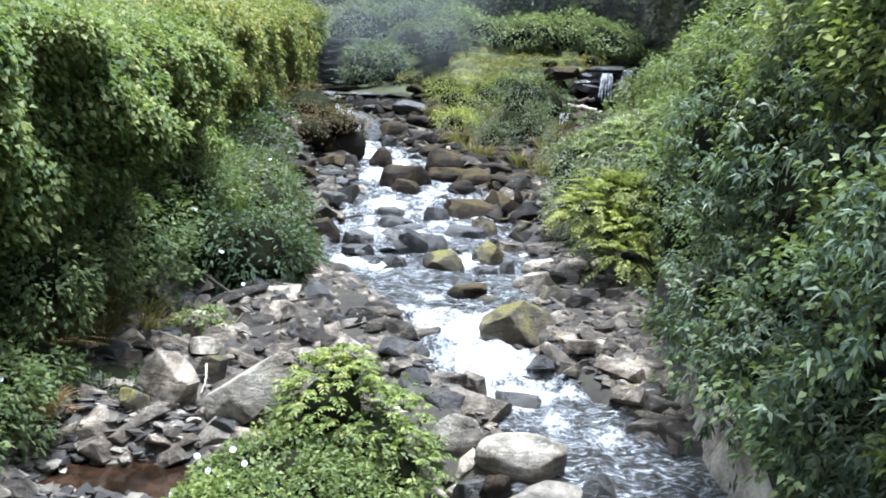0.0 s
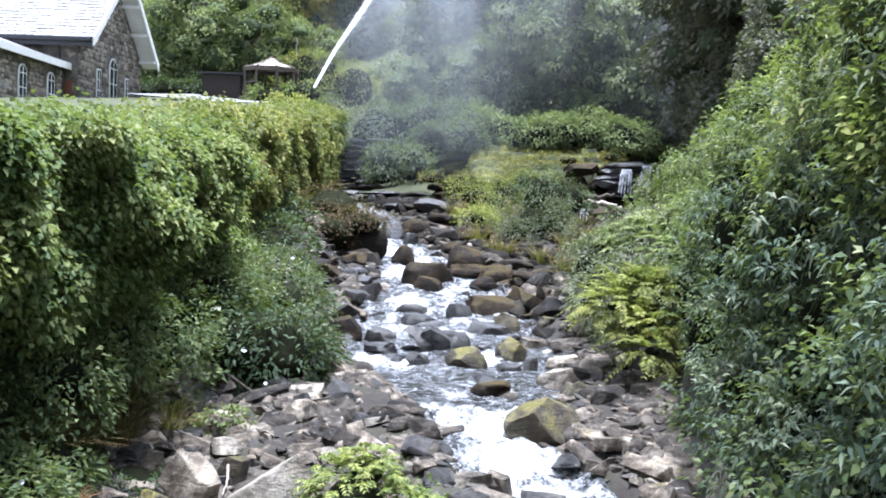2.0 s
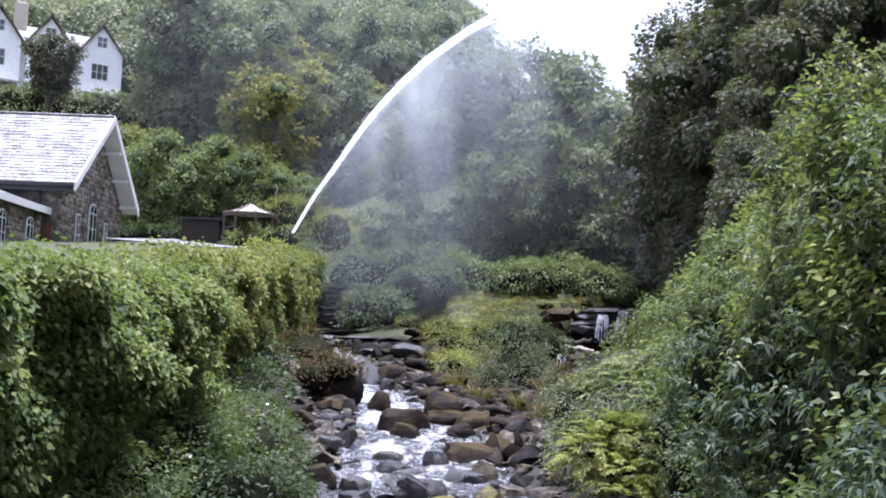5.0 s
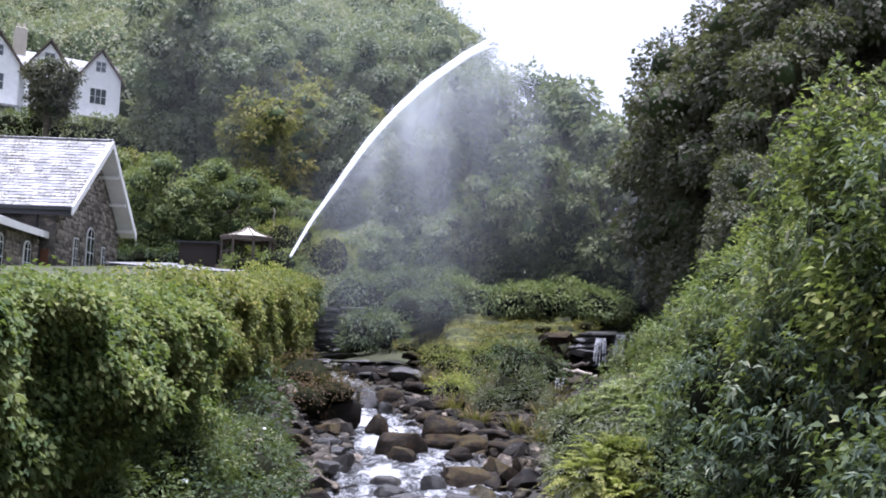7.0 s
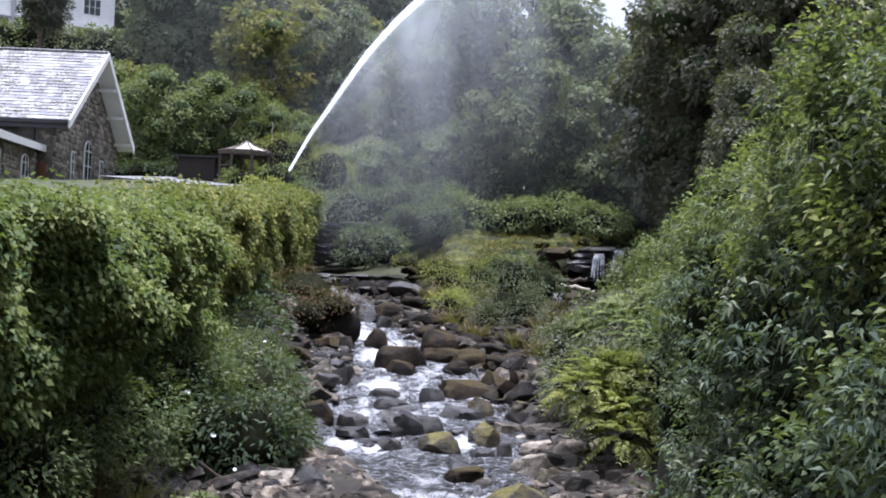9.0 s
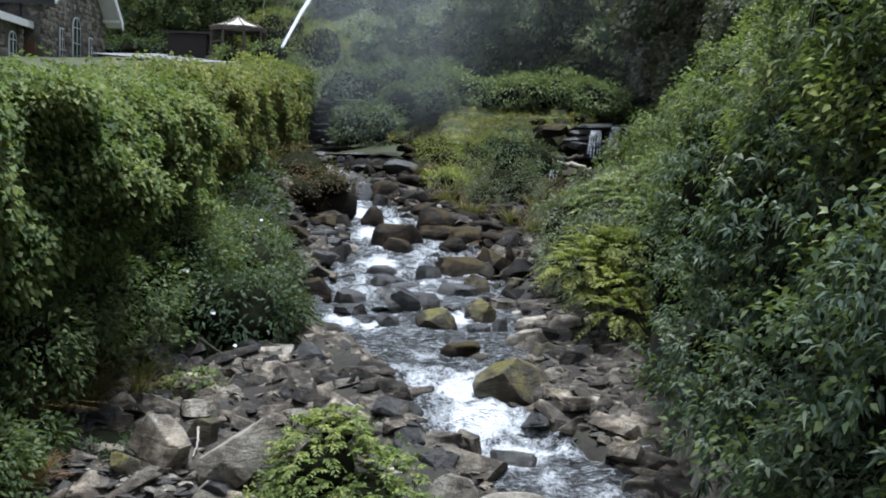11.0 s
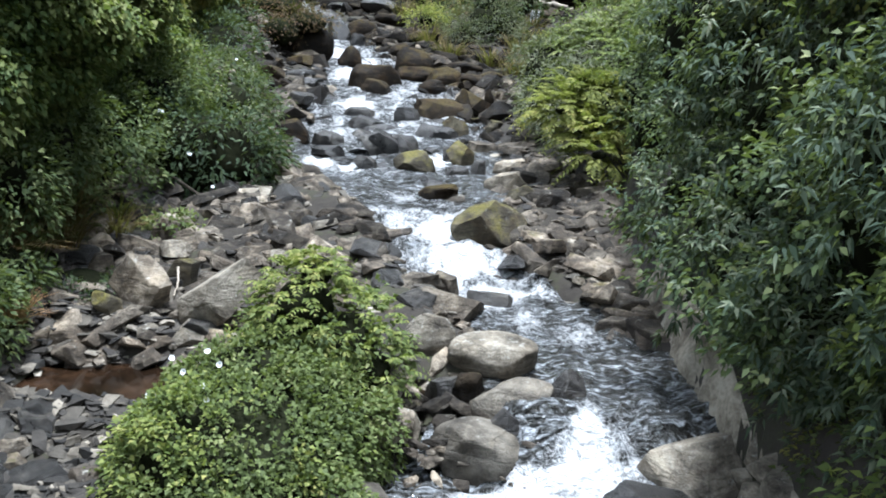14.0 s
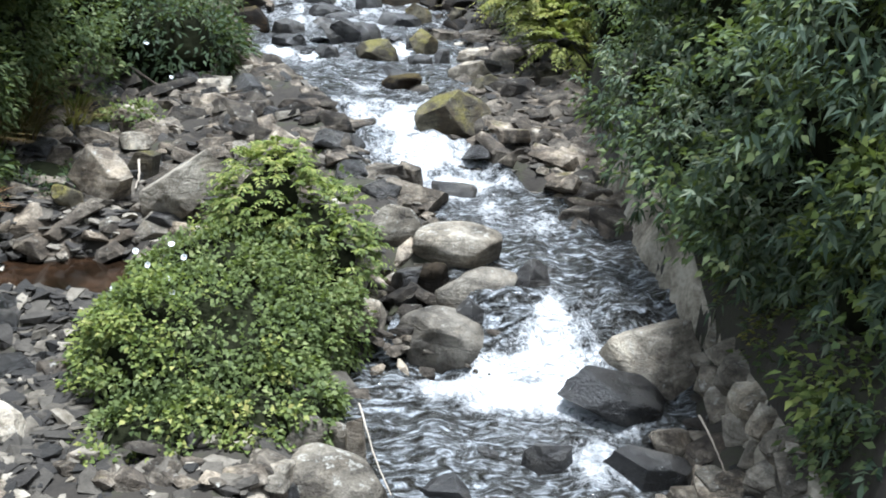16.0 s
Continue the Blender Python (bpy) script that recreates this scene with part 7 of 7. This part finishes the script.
def strata(name, label, x0, x1, y, z0, z1, seed, material, cap=None, step=0.28):
    """Layered rock face: long worn slabs one over the other, set back as they rise."""
    rng = np.random.default_rng(seed)
    ob = thing(name, label, "rock ledge", at=((x0 + x1) / 2, y, z0))
    off = np.array([(x0 + x1) / 2, y, z0])
    z, back = z0 - 0.3, 0.0
    while z < z1:
        h = step * rng.uniform(0.7, 1.4)
        x = x0 + rng.uniform(-0.4, 0.4)
        while x < x1:
            w = rng.uniform(0.9, 2.2)
            p, f = make_slab(int(rng.integers(1e6)), 26, 0.05)
            p = p / (p.max(0) - p.min(0)) * np.array([w * 1.15, rng.uniform(1.2, 1.7), h * 1.25])
            p += np.array([x + w / 2, y + back + rng.uniform(-0.15, 0.15), z + h / 2]) - off
            part("slab", mesh_of("slab", p, f, cap if cap and z + h > z1 - 0.1 else material, True, 26), None, ob)
            x += w
        z += h
        back += rng.uniform(0.02, 0.14)
    return ob


strata("rock_ledge", "dark layered rock ledge with mossy top below the hedge", 4.9, 7.4, 52.0, 4.5, 6.0, 1, ROCK_BROWN, None, 0.5)
strata("rock_ledge", "low mossy rock ledge above the upper stream", -1.4, 2.2, 51.0, 4.2, 4.9, 2, ROCK_BROWN, MOSSGRASS)
strata("rock_ledge", "dark rock dam carrying the water shelf", 4.4, 9.2, 47.6, 3.3, 4.35, 3, ROCK_BROWN)
strata("rock_ledge", "dark stepped rock wall of the upper cascade", -8.2, -4.6, 57.5, 4.2, 7.0, 4, ROCK_WET)
strata("rock_ledge", "dark low rock step across the upper stream", -6.6, -2.6, 50.5, 3.7, 4.25, 5, ROCK_WET)


def fall(name, label, x, y, z1, z0, w, out, seed):
    """Falling water: ragged strands that part and spread as they drop."""
    rng = np.random.default_rng(seed)
    ob = thing(name, label, "waterfall", at=(x, y, z0))
    u, t = np.linspace(-1, 1, 5), np.linspace(0, 1, 18)
    T, U = np.meshgrid(t, u, indexing="ij")
    pieces, n = [], len(u)
    k = np.arange(len(t) - 1)[:, None] * n + np.arange(n - 1)[None]
    f = np.stack([k, k + 1, k + 1 + n, k + n], 2).reshape(-1, 4)
    for i in range(7):
        c, end, ws = rng.uniform(-0.5, 0.5) * w, rng.uniform(0.75, 1.0), w * rng.uniform(0.09, 0.2)
        ragged = 1 + 1.4 * fractal(np.stack([T.ravel() * 6 + i * 3, U.ravel() * 0 + seed, 0 * U.ravel()], 1), seed + i, 2).reshape(U.shape)
        X = c * (1 + 0.5 * T) - 0.22 * T * w + U * ws * ragged * (1 - 0.5 * T)
        Y = -out * rng.uniform(0.7, 1.1) * np.sqrt(T) - 0.05 * (1 - U * U)
        Z = (z1 - z0) * (1 - end * T ** 1.5)
        pieces.append((np.stack([X, Y, Z], 2).reshape(-1, 3), f))
    v, f = join(pieces)
    me = mesh_of("falling_strands", v, f, WATER)
    me.attributes.new("foam", "FLOAT", "POINT").data.foreach_set("value", np.full(len(v), 0.62, np.float32))
    part("falling_strands", me, None, ob)
    return ob


fall("waterfall", "small white waterfall dropping onto the water shelf", 7.6, 48.9, 5.75, 4.45, 0.45, 0.35, 1)
fall("waterfall", "second white waterfall half hidden by shrubs", 8.7, 49.0, 5.95, 4.9, 0.8, 0.3, 2)
fall("waterfall", "thin white waterfall below the dam", 4.85, 41.0, 3.9, 3.15, 0.28, 0.15, 3)
sv, sf = sheet(np.arange(4.5, 9.3, 0.15), np.arange(47.0, 50.2, 0.15), lambda x, y: 4.47 + 0.03 * fractal(np.stack([x.ravel() * 3, y.ravel() * 3, 0 * x.ravel()], 1), 4, 2).reshape(x.shape))
sm = mesh_of("water_shelf", sv, sf, WATER)
sm.attributes.new("foam", "FLOAT", "POINT").data.foreach_set("value", np.full(len(sv), 0.22, np.float32))
tagged(part("water_shelf", sm, None), "flat shelf of water above the rock dam", "water", kind="structure")
strata("rock_ledge", "dark rock behind the waterfalls", 6.8, 10.4, 50.6, 4.5, 5.9, 6, ROCK_WET)
strata("rock_ledge", "brown rocks round the thin waterfall", 3.9, 6.3, 42.2, 3.1, 3.9, 7, ROCK_BROWN)


def log(label, points, r, material=DRIFT, name="log", seed=1):
    rng = np.random.default_rng(seed)
    P = np.array(points, float)
    t = np.linspace(0, 1, 14)
    u = np.linspace(0, 1, len(P))
    Q = np.stack([np.interp(t, u, P[:, k]) for k in range(3)], 1) + r * 0.35 * rng.normal(size=(14, 3))
    v, f = tube(Q - P[0], r * (1.1 - 0.5 * t) * rng.uniform(0.85, 1.15, 14), 8)
    ob = tagged(part(name, mesh_of(name, v, f, material), None), label, name)
    ob.location = P[0]
    return ob


log("fallen brown log leaning against the dam", [(4.2, 43.5, 4.35), (4.5, 42.3, 3.7), (4.7, 41.4, 3.1)], 0.17, BARK, seed=2)
log("fallen pale log lying along the dam", [(4.4, 44.2, 4.3), (5.6, 44.0, 4.15), (6.8, 43.8, 3.95)], 0.13, DRIFT, seed=3)
log("fallen brown log across the rocks", [(4.3, 44.4, 4.55), (5.3, 44.1, 4.4), (6.4, 44.0, 4.5)], 0.12, BARK, seed=4)
log("thin bare branch lying on the stones", [(-3.4, 15.1, 1.55), (-2.9, 14.8, 1.32), (-2.3, 14.6, 1.25), (-1.75, 14.75, 1.32)], 0.022, BARK, "branch", 5)
log("bare curved branch lying on the stones", [(-2.55, 14.9, 1.3), (-2.6, 14.3, 1.2), (-2.75, 13.9, 1.0)], 0.018, BARK, "branch", 6)
log("pale broken stick among the boulders", [(-2.62, 11.9, 1.05), (-2.58, 11.7, 0.9), (-2.6, 11.55, 0.8)], 0.014, DRIFT, "stick", 7)
log("pale bare stick in the water by the rocks", [(2.62, 6.95, 0.5), (2.72, 6.75, 0.3), (2.8, 6.6, 0.1)], 0.008, DRIFT, "stick", 8)
log("thin dead stick lying over the slab", [(0.0, 7.35, 0.35), (0.12, 6.9, 0.15), (0.25, 6.5, 0.05)], 0.008, DRIFT, "stick", 9)
for i in range(5):
    log("thin brown twig in a driftwood tangle", [(-2.2 + 0.12 * i, 14.6, 1.05), (-2.0 + 0.1 * i, 14.4 - 0.05 * i, 1.2), (-1.85 + 0.13 * i, 14.3, 0.95)], 0.012, BARK, "twig", 10 + i)

# brown puddle on the bar
PUDDLE = rough_mat("peaty_water", [(0.35, (0.004, 0.003, 0.002)), (0.5, (0.014, 0.008, 0.0045)), (0.68, (0.04, 0.022, 0.012))], 2.2, 9, 0.1, 0.1, 0.01, 0.0, spec=0.5)
ang = np.linspace(0, 2 * math.pi, 60, endpoint=False)
rim = 1 + 0.9 * fractal(np.stack([np.cos(ang) * 2.2, np.sin(ang) * 2.2, 0 * ang], 1), 19, 3)
pv = np.concatenate([[(-3.2, 10.1, 0.31)], np.stack([-3.2 + 1.15 * rim * np.cos(ang), 10.1 + 0.7 * rim * np.sin(ang), 0.31 + 0 * ang], 1)])
pf = np.array([(0, 1 + i, 1 + (i + 1) % 60) for i in range(60)])
tagged(part("puddle", mesh_of("puddle", pv, pf, PUDDLE), None), "still brown peaty puddle among the stones", "puddle", kind="structure")


def flowers(label, spots, r):
    """Trumpet flowers, each a thing of its own on a shrub."""
    bm = bmesh.new()
    rings = []
    for q, z in ((0.12, -0.8), (0.3, -0.35), (0.75, -0.05), (1.0, 0.0)):
        rings.append([bm.verts.new((q * math.cos(a), q * math.sin(a), z)) for a in np.linspace(0, 2 * math.pi, 10, endpoint=False)])
    for a, b in zip(rings, rings[1:]):
        for i in range(10):
            bm.faces.new((a[i], a[(i + 1) % 10], b[(i + 1) % 10], b[i]))
    bm.faces.new(rings[0][::-1])
    me = bpy.data.meshes.new("flower")
    bm.to_mesh(me)
    bm.free()
    me.materials.append(PETAL)
    rng = np.random.default_rng(3)
    for x, y, z in spots:
        ob = tagged(new("flower", me), label, "flower", "white flowers")
        ob.matrix_basis = pose(x, y, z + 0.035, rng.uniform(30, 75), rng.uniform(-25, 25), rng.uniform(-20, 20)) @ Matrix.Scale(r, 4)


flowers("white trumpet bindweed flower on the bramble", [(-1.75, 9.10, 0.99), (-1.61, 8.92, 0.93), (-2.18, 8.62, 0.73), (-1.66, 8.44, 0.91), (-2.14, 9.38, 0.81), (-2.89, 10.98, 0.01), (-1.94, 8.94, 0.84), (-1.58, 8.14, 0.90)], 0.03)
flowers("small white flower on a bank shrub", [(-3.02, 18.60, 3.01), (-3.59, 15.20, 2.46), (-4.87, 12.50, 4.43), (-3.06, 14.80, 1.90), (-2.71, 14.60, 1.48), (-4.07, 9.60, 1.40), (-3.54, 15.20, 2.45), (-3.11, 14.90, 1.90)], 0.026)


def blades(name, label, x, y, n, length, material, seed, spread=0.35, category="grass", width=0.02):
    """Arching strap leaves from one root."""
    rng = np.random.default_rng(seed)
    V, F = [], []
    z = GZ(x, y)
    for i in range(n):
        a, lean, L = rng.uniform(0, 6.3), rng.uniform(0.3, 1.0), length * rng.uniform(0.6, 1.2)
        d, s = np.array([math.cos(a), math.sin(a), 0]), np.array([-math.sin(a), math.cos(a), 0])
        root = d * rng.uniform(0, spread * 0.4)
        k = len(V)
        for t in (0, 0.35, 0.7, 1.0):
            c = root + d * lean * L * t ** 1.4 + np.array([0, 0, L * (t - 0.62 * lean * t * t)])
            w = width * (1 - t) ** 0.5 * 0.5 + 0.002
            V += [c - s * w, c + s * w]
        F += [(k + 2 * j, k + 2 * j + 1, k + 2 * j + 3, k + 2 * j + 2) for j in range(3)]
    ob = thing(name, label, category, at=(x, y, z))
    part("foliage", mesh_of("foliage", V, F, material), None, ob)


RUST = leaf_mat("dead_bracken", [(0.1, (0.016, 0.013, 0.007)), (0.5, (0.05, 0.038, 0.018)), (0.95, (0.12, 0.085, 0.04))], 0.15)
STRAW = leaf_mat("dry_grass", [(0.1, (0.07, 0.048, 0.022)), (0.5, (0.14, 0.1, 0.045)), (0.95, (0.25, 0.19, 0.09))], 0.2)
OLIVE = leaf_mat("faded_grass", [(0.1, (0.03, 0.03, 0.012)), (0.5, (0.08, 0.075, 0.03)), (0.95, (0.17, 0.14, 0.06))], 0.2)
blades("reed_clump", "arching green strap-leaved clump at the wall foot", -4.55, 13.3, 120, 0.85, BRAMBLE, 1, 0.5, "reeds", 0.035)
blades("dry_grass", "straw-brown dry grass tuft under the wall", -5.0, 13.7, 160, 0.8, STRAW, 2)
blades("dry_grass", "straw-brown dry grass beside the puddle", -4.1, 10.6, 120, 0.5, STRAW, 3)
blades("grass_tuft", "green grass tuft by the puddle edge", -4.2, 10.2, 80, 0.45, BRAMBLE, 4)
blades("grass_tuft", "green grass tuft below the shrubs", -3.9, 14.1, 90, 0.5, IVY_OLD, 5)
blades("dry_grass", "faded brown-green grass under the wall", -4.25, 12.9, 160, 0.6, OLIVE, 6, 0.7)
blades("dry_grass", "faded brown-green grass at the shrub foot", -3.85, 13.7, 140, 0.5, OLIVE, 7, 0.7)
for i, (tx, ty) in enumerate(((-4.75, 12.3), (-4.65, 11.5), (-4.9, 13.0), (-4.4, 13.4))):
    blades("dry_grass", "rough olive-brown grass at the wall foot", tx, ty, 170, 0.95, OLIVE, 50 + i, 0.55)
blades("reed_clump", "arching green strap-leaved clump beside the stones", -4.5, 12.3, 110, 0.75, BRAMBLE, 8, 0.5, "reeds", 0.03)
for i, (tx, ty) in enumerate([(1.2, 31.5), (2.4, 30.2), (0.6, 33.8), (2.9, 28.4), (1.0, 40.5), (3.4, 32.0), (-0.2, 41.5), (1.9, 43.0), (2.6, 46.5), (0.4, 45.5), (3.9, 36.5), (4.4, 39.0)]):
    blades("dry_grass", "coarse brown-green grass tuft among brown stones", tx, ty, 90, 0.8 + 0.02 * (ty - 28), OLIVE, 30 + i, 1.2, width=0.035)
bush("weed", "low green weeds between the stones", [(-3.1, 14.0, 1.0, 0.35, 0.3, 0.2)], BRAMBLE, 60, 10, 0.12, 0.08, 0.05, 51, "weed")
bush("weed", "low dark green weeds on the gravel", [(-3.9, 12.2, 0.72, 0.55, 0.45, 0.22), (-3.6, 11.7, 0.65, 0.4, 0.3, 0.18)], DARKLEAF, 50, 10, 0.12, 0.07, 0.04, 52, "weed")

bush("fern_bank", "mossy fern growth hanging over the rock ledge", [(x, 52.1 + 0.2 * math.sin(x * 3), 6.3 + 0.15 * math.sin(x * 2), 0.55, 0.45, 0.25) for x in (5.2, 7.4)] + [(x, 51.0, 5.0 + 0.1 * math.sin(x * 2), 0.6, 0.5, 0.25) for x in (-1.6, 0.2, 2.0, 3.6)], MOSSLEAF, 12, 12, 0.22, 0.12, 0.05, 71, "ferns", gap=0.3)
bush("shrub", "rough brown-green growth below the mossy ledge", [(0.6, 45, 4.2, 0.8, 0.8, 0.4), (2.2, 46, 4.4, 1.0, 0.8, 0.5), (3.4, 44, 4.2, 0.8, 0.8, 0.5), (1.2, 42, 3.9, 0.6, 0.6, 0.35), (0.2, 48.5, 4.6, 0.9, 0.8, 0.4), (3.0, 48.5, 4.9, 1.0, 0.8, 0.5)], IVY_OLD, 12, 12, 0.3, 0.13, 0.05, 74, gap=0.3)
bush("shrub", "dark evergreen shrub behind the silver willow", [(3.0, 38.5, 4.3, 0.9, 0.9, 0.9), (3.9, 39.5, 4.2, 0.8, 0.8, 0.8)], DARKLEAF, 14, 12, 0.3, 0.14, 0.06, 75)
bush("shrub", "dark shrub covering the east slope by the falls", [(8.3, 40, 4.6, 1.3, 1.6, 0.9), (9.6, 44, 5.0, 1.2, 1.8, 1.0), (10.6, 49, 5.9, 1.1, 1.2, 1.0)], WOODLEAF, 9, 12, 0.35, 0.18, 0.09, 72)
bush("hedge", "green garden hedge below the hotel", [(x, 90 + (x + 40) * 0.3, 23.6 + 0.3 * math.sin(x), 2.0, 1.5, 1.6) for x in np.arange(-44, -27, 2.6)], WOODLEAF, 4, 10, 0.5, 0.32, 0.18, 73, "hedge")

# garden by the lane
bush("shrub", "yellow-green clipped shrub on the wall top", [(-7.9, 45, 7.5, 1.0, 0.9, 0.75), (-7.0, 44, 7.2, 0.9, 1.0, 0.7)], LIME, 14, 12, 0.28, 0.14, 0.09, 53)
bush("shrub", "rounded green shrub in front of the gazebo", [(-9.7, 52.6, 8.75, 1.2, 1.0, 0.7), (-8.2, 52, 8.9, 1.0, 0.9, 0.8)], BRAMBLE, 12, 12, 0.28, 0.16, 0.08, 54)
bush("shrub", "feathery olive-green shrub behind the gazebo", [(-8.8, 58.5, 10.6, 2.0, 1.2, 1.4), (-6.4, 58, 10.0, 1.4, 1.2, 1.3)], IVY_OLD, 9, 12, 0.35, 0.2, 0.05, 55)
bush("hedge", "low dark green garden hedge beside the lane", [(x, 59.5, 9.6, 1.2, 0.8, 0.6) for x in (-19, -17.3, -15.6, -14)], DARKLEAF, 10, 12, 0.3, 0.16, 0.09, 56, "hedge")
bush("shrub", "grey-green shrub spilling down the bank below the jet", [(-6.9, 46.5, 6.6, 0.9, 2.0, 1.2), (-7.2, 50, 7.0, 1.1, 2.2, 1.4), (-7.4, 54.5, 8.0, 1.2, 1.4, 1.2)], FOOTLEAF, 9, 12, 0.35, 0.18, 0.08, 57)
bush("shrub", "rusty brown shrub above the brown boulder", [(-4.2, 33.5, 3.7, 1.0, 1.6, 0.7), (-3.0, 30.3, 3.35, 0.75, 0.6, 0.35), (-3.6, 29.8, 3.1, 0.6, 0.6, 0.5)], RUST, 16, 12, 0.3, 0.11, 0.04, 58)
bush("shrub", "dense dark shrub at the foot of the centre trees", [(-5, 61, 7.6, 2.0, 1.5, 1.7), (-2.2, 62, 8.0, 1.8, 1.5, 1.8), (0.2, 63, 8.2, 1.6, 1.4, 1.8)], FOOTLEAF, 7, 12, 0.45, 0.24, 0.12, 59)
log("bare pale pole standing in the garden", [(-10.3, 62, 9.3), (-10.2, 62, 11.5), (-10.15, 62, 13.2)], 0.07, DRIFT, "pole", 20)
st = box("marker_stone", -0.35, 0.35, -0.08, 0.08, 0, 0.95, CONCRETE, None, 0.1)
st.location = (-14.2, 57.5, 8.95)
tagged(st, "small pale rounded stone standing beside the lane", "stone")
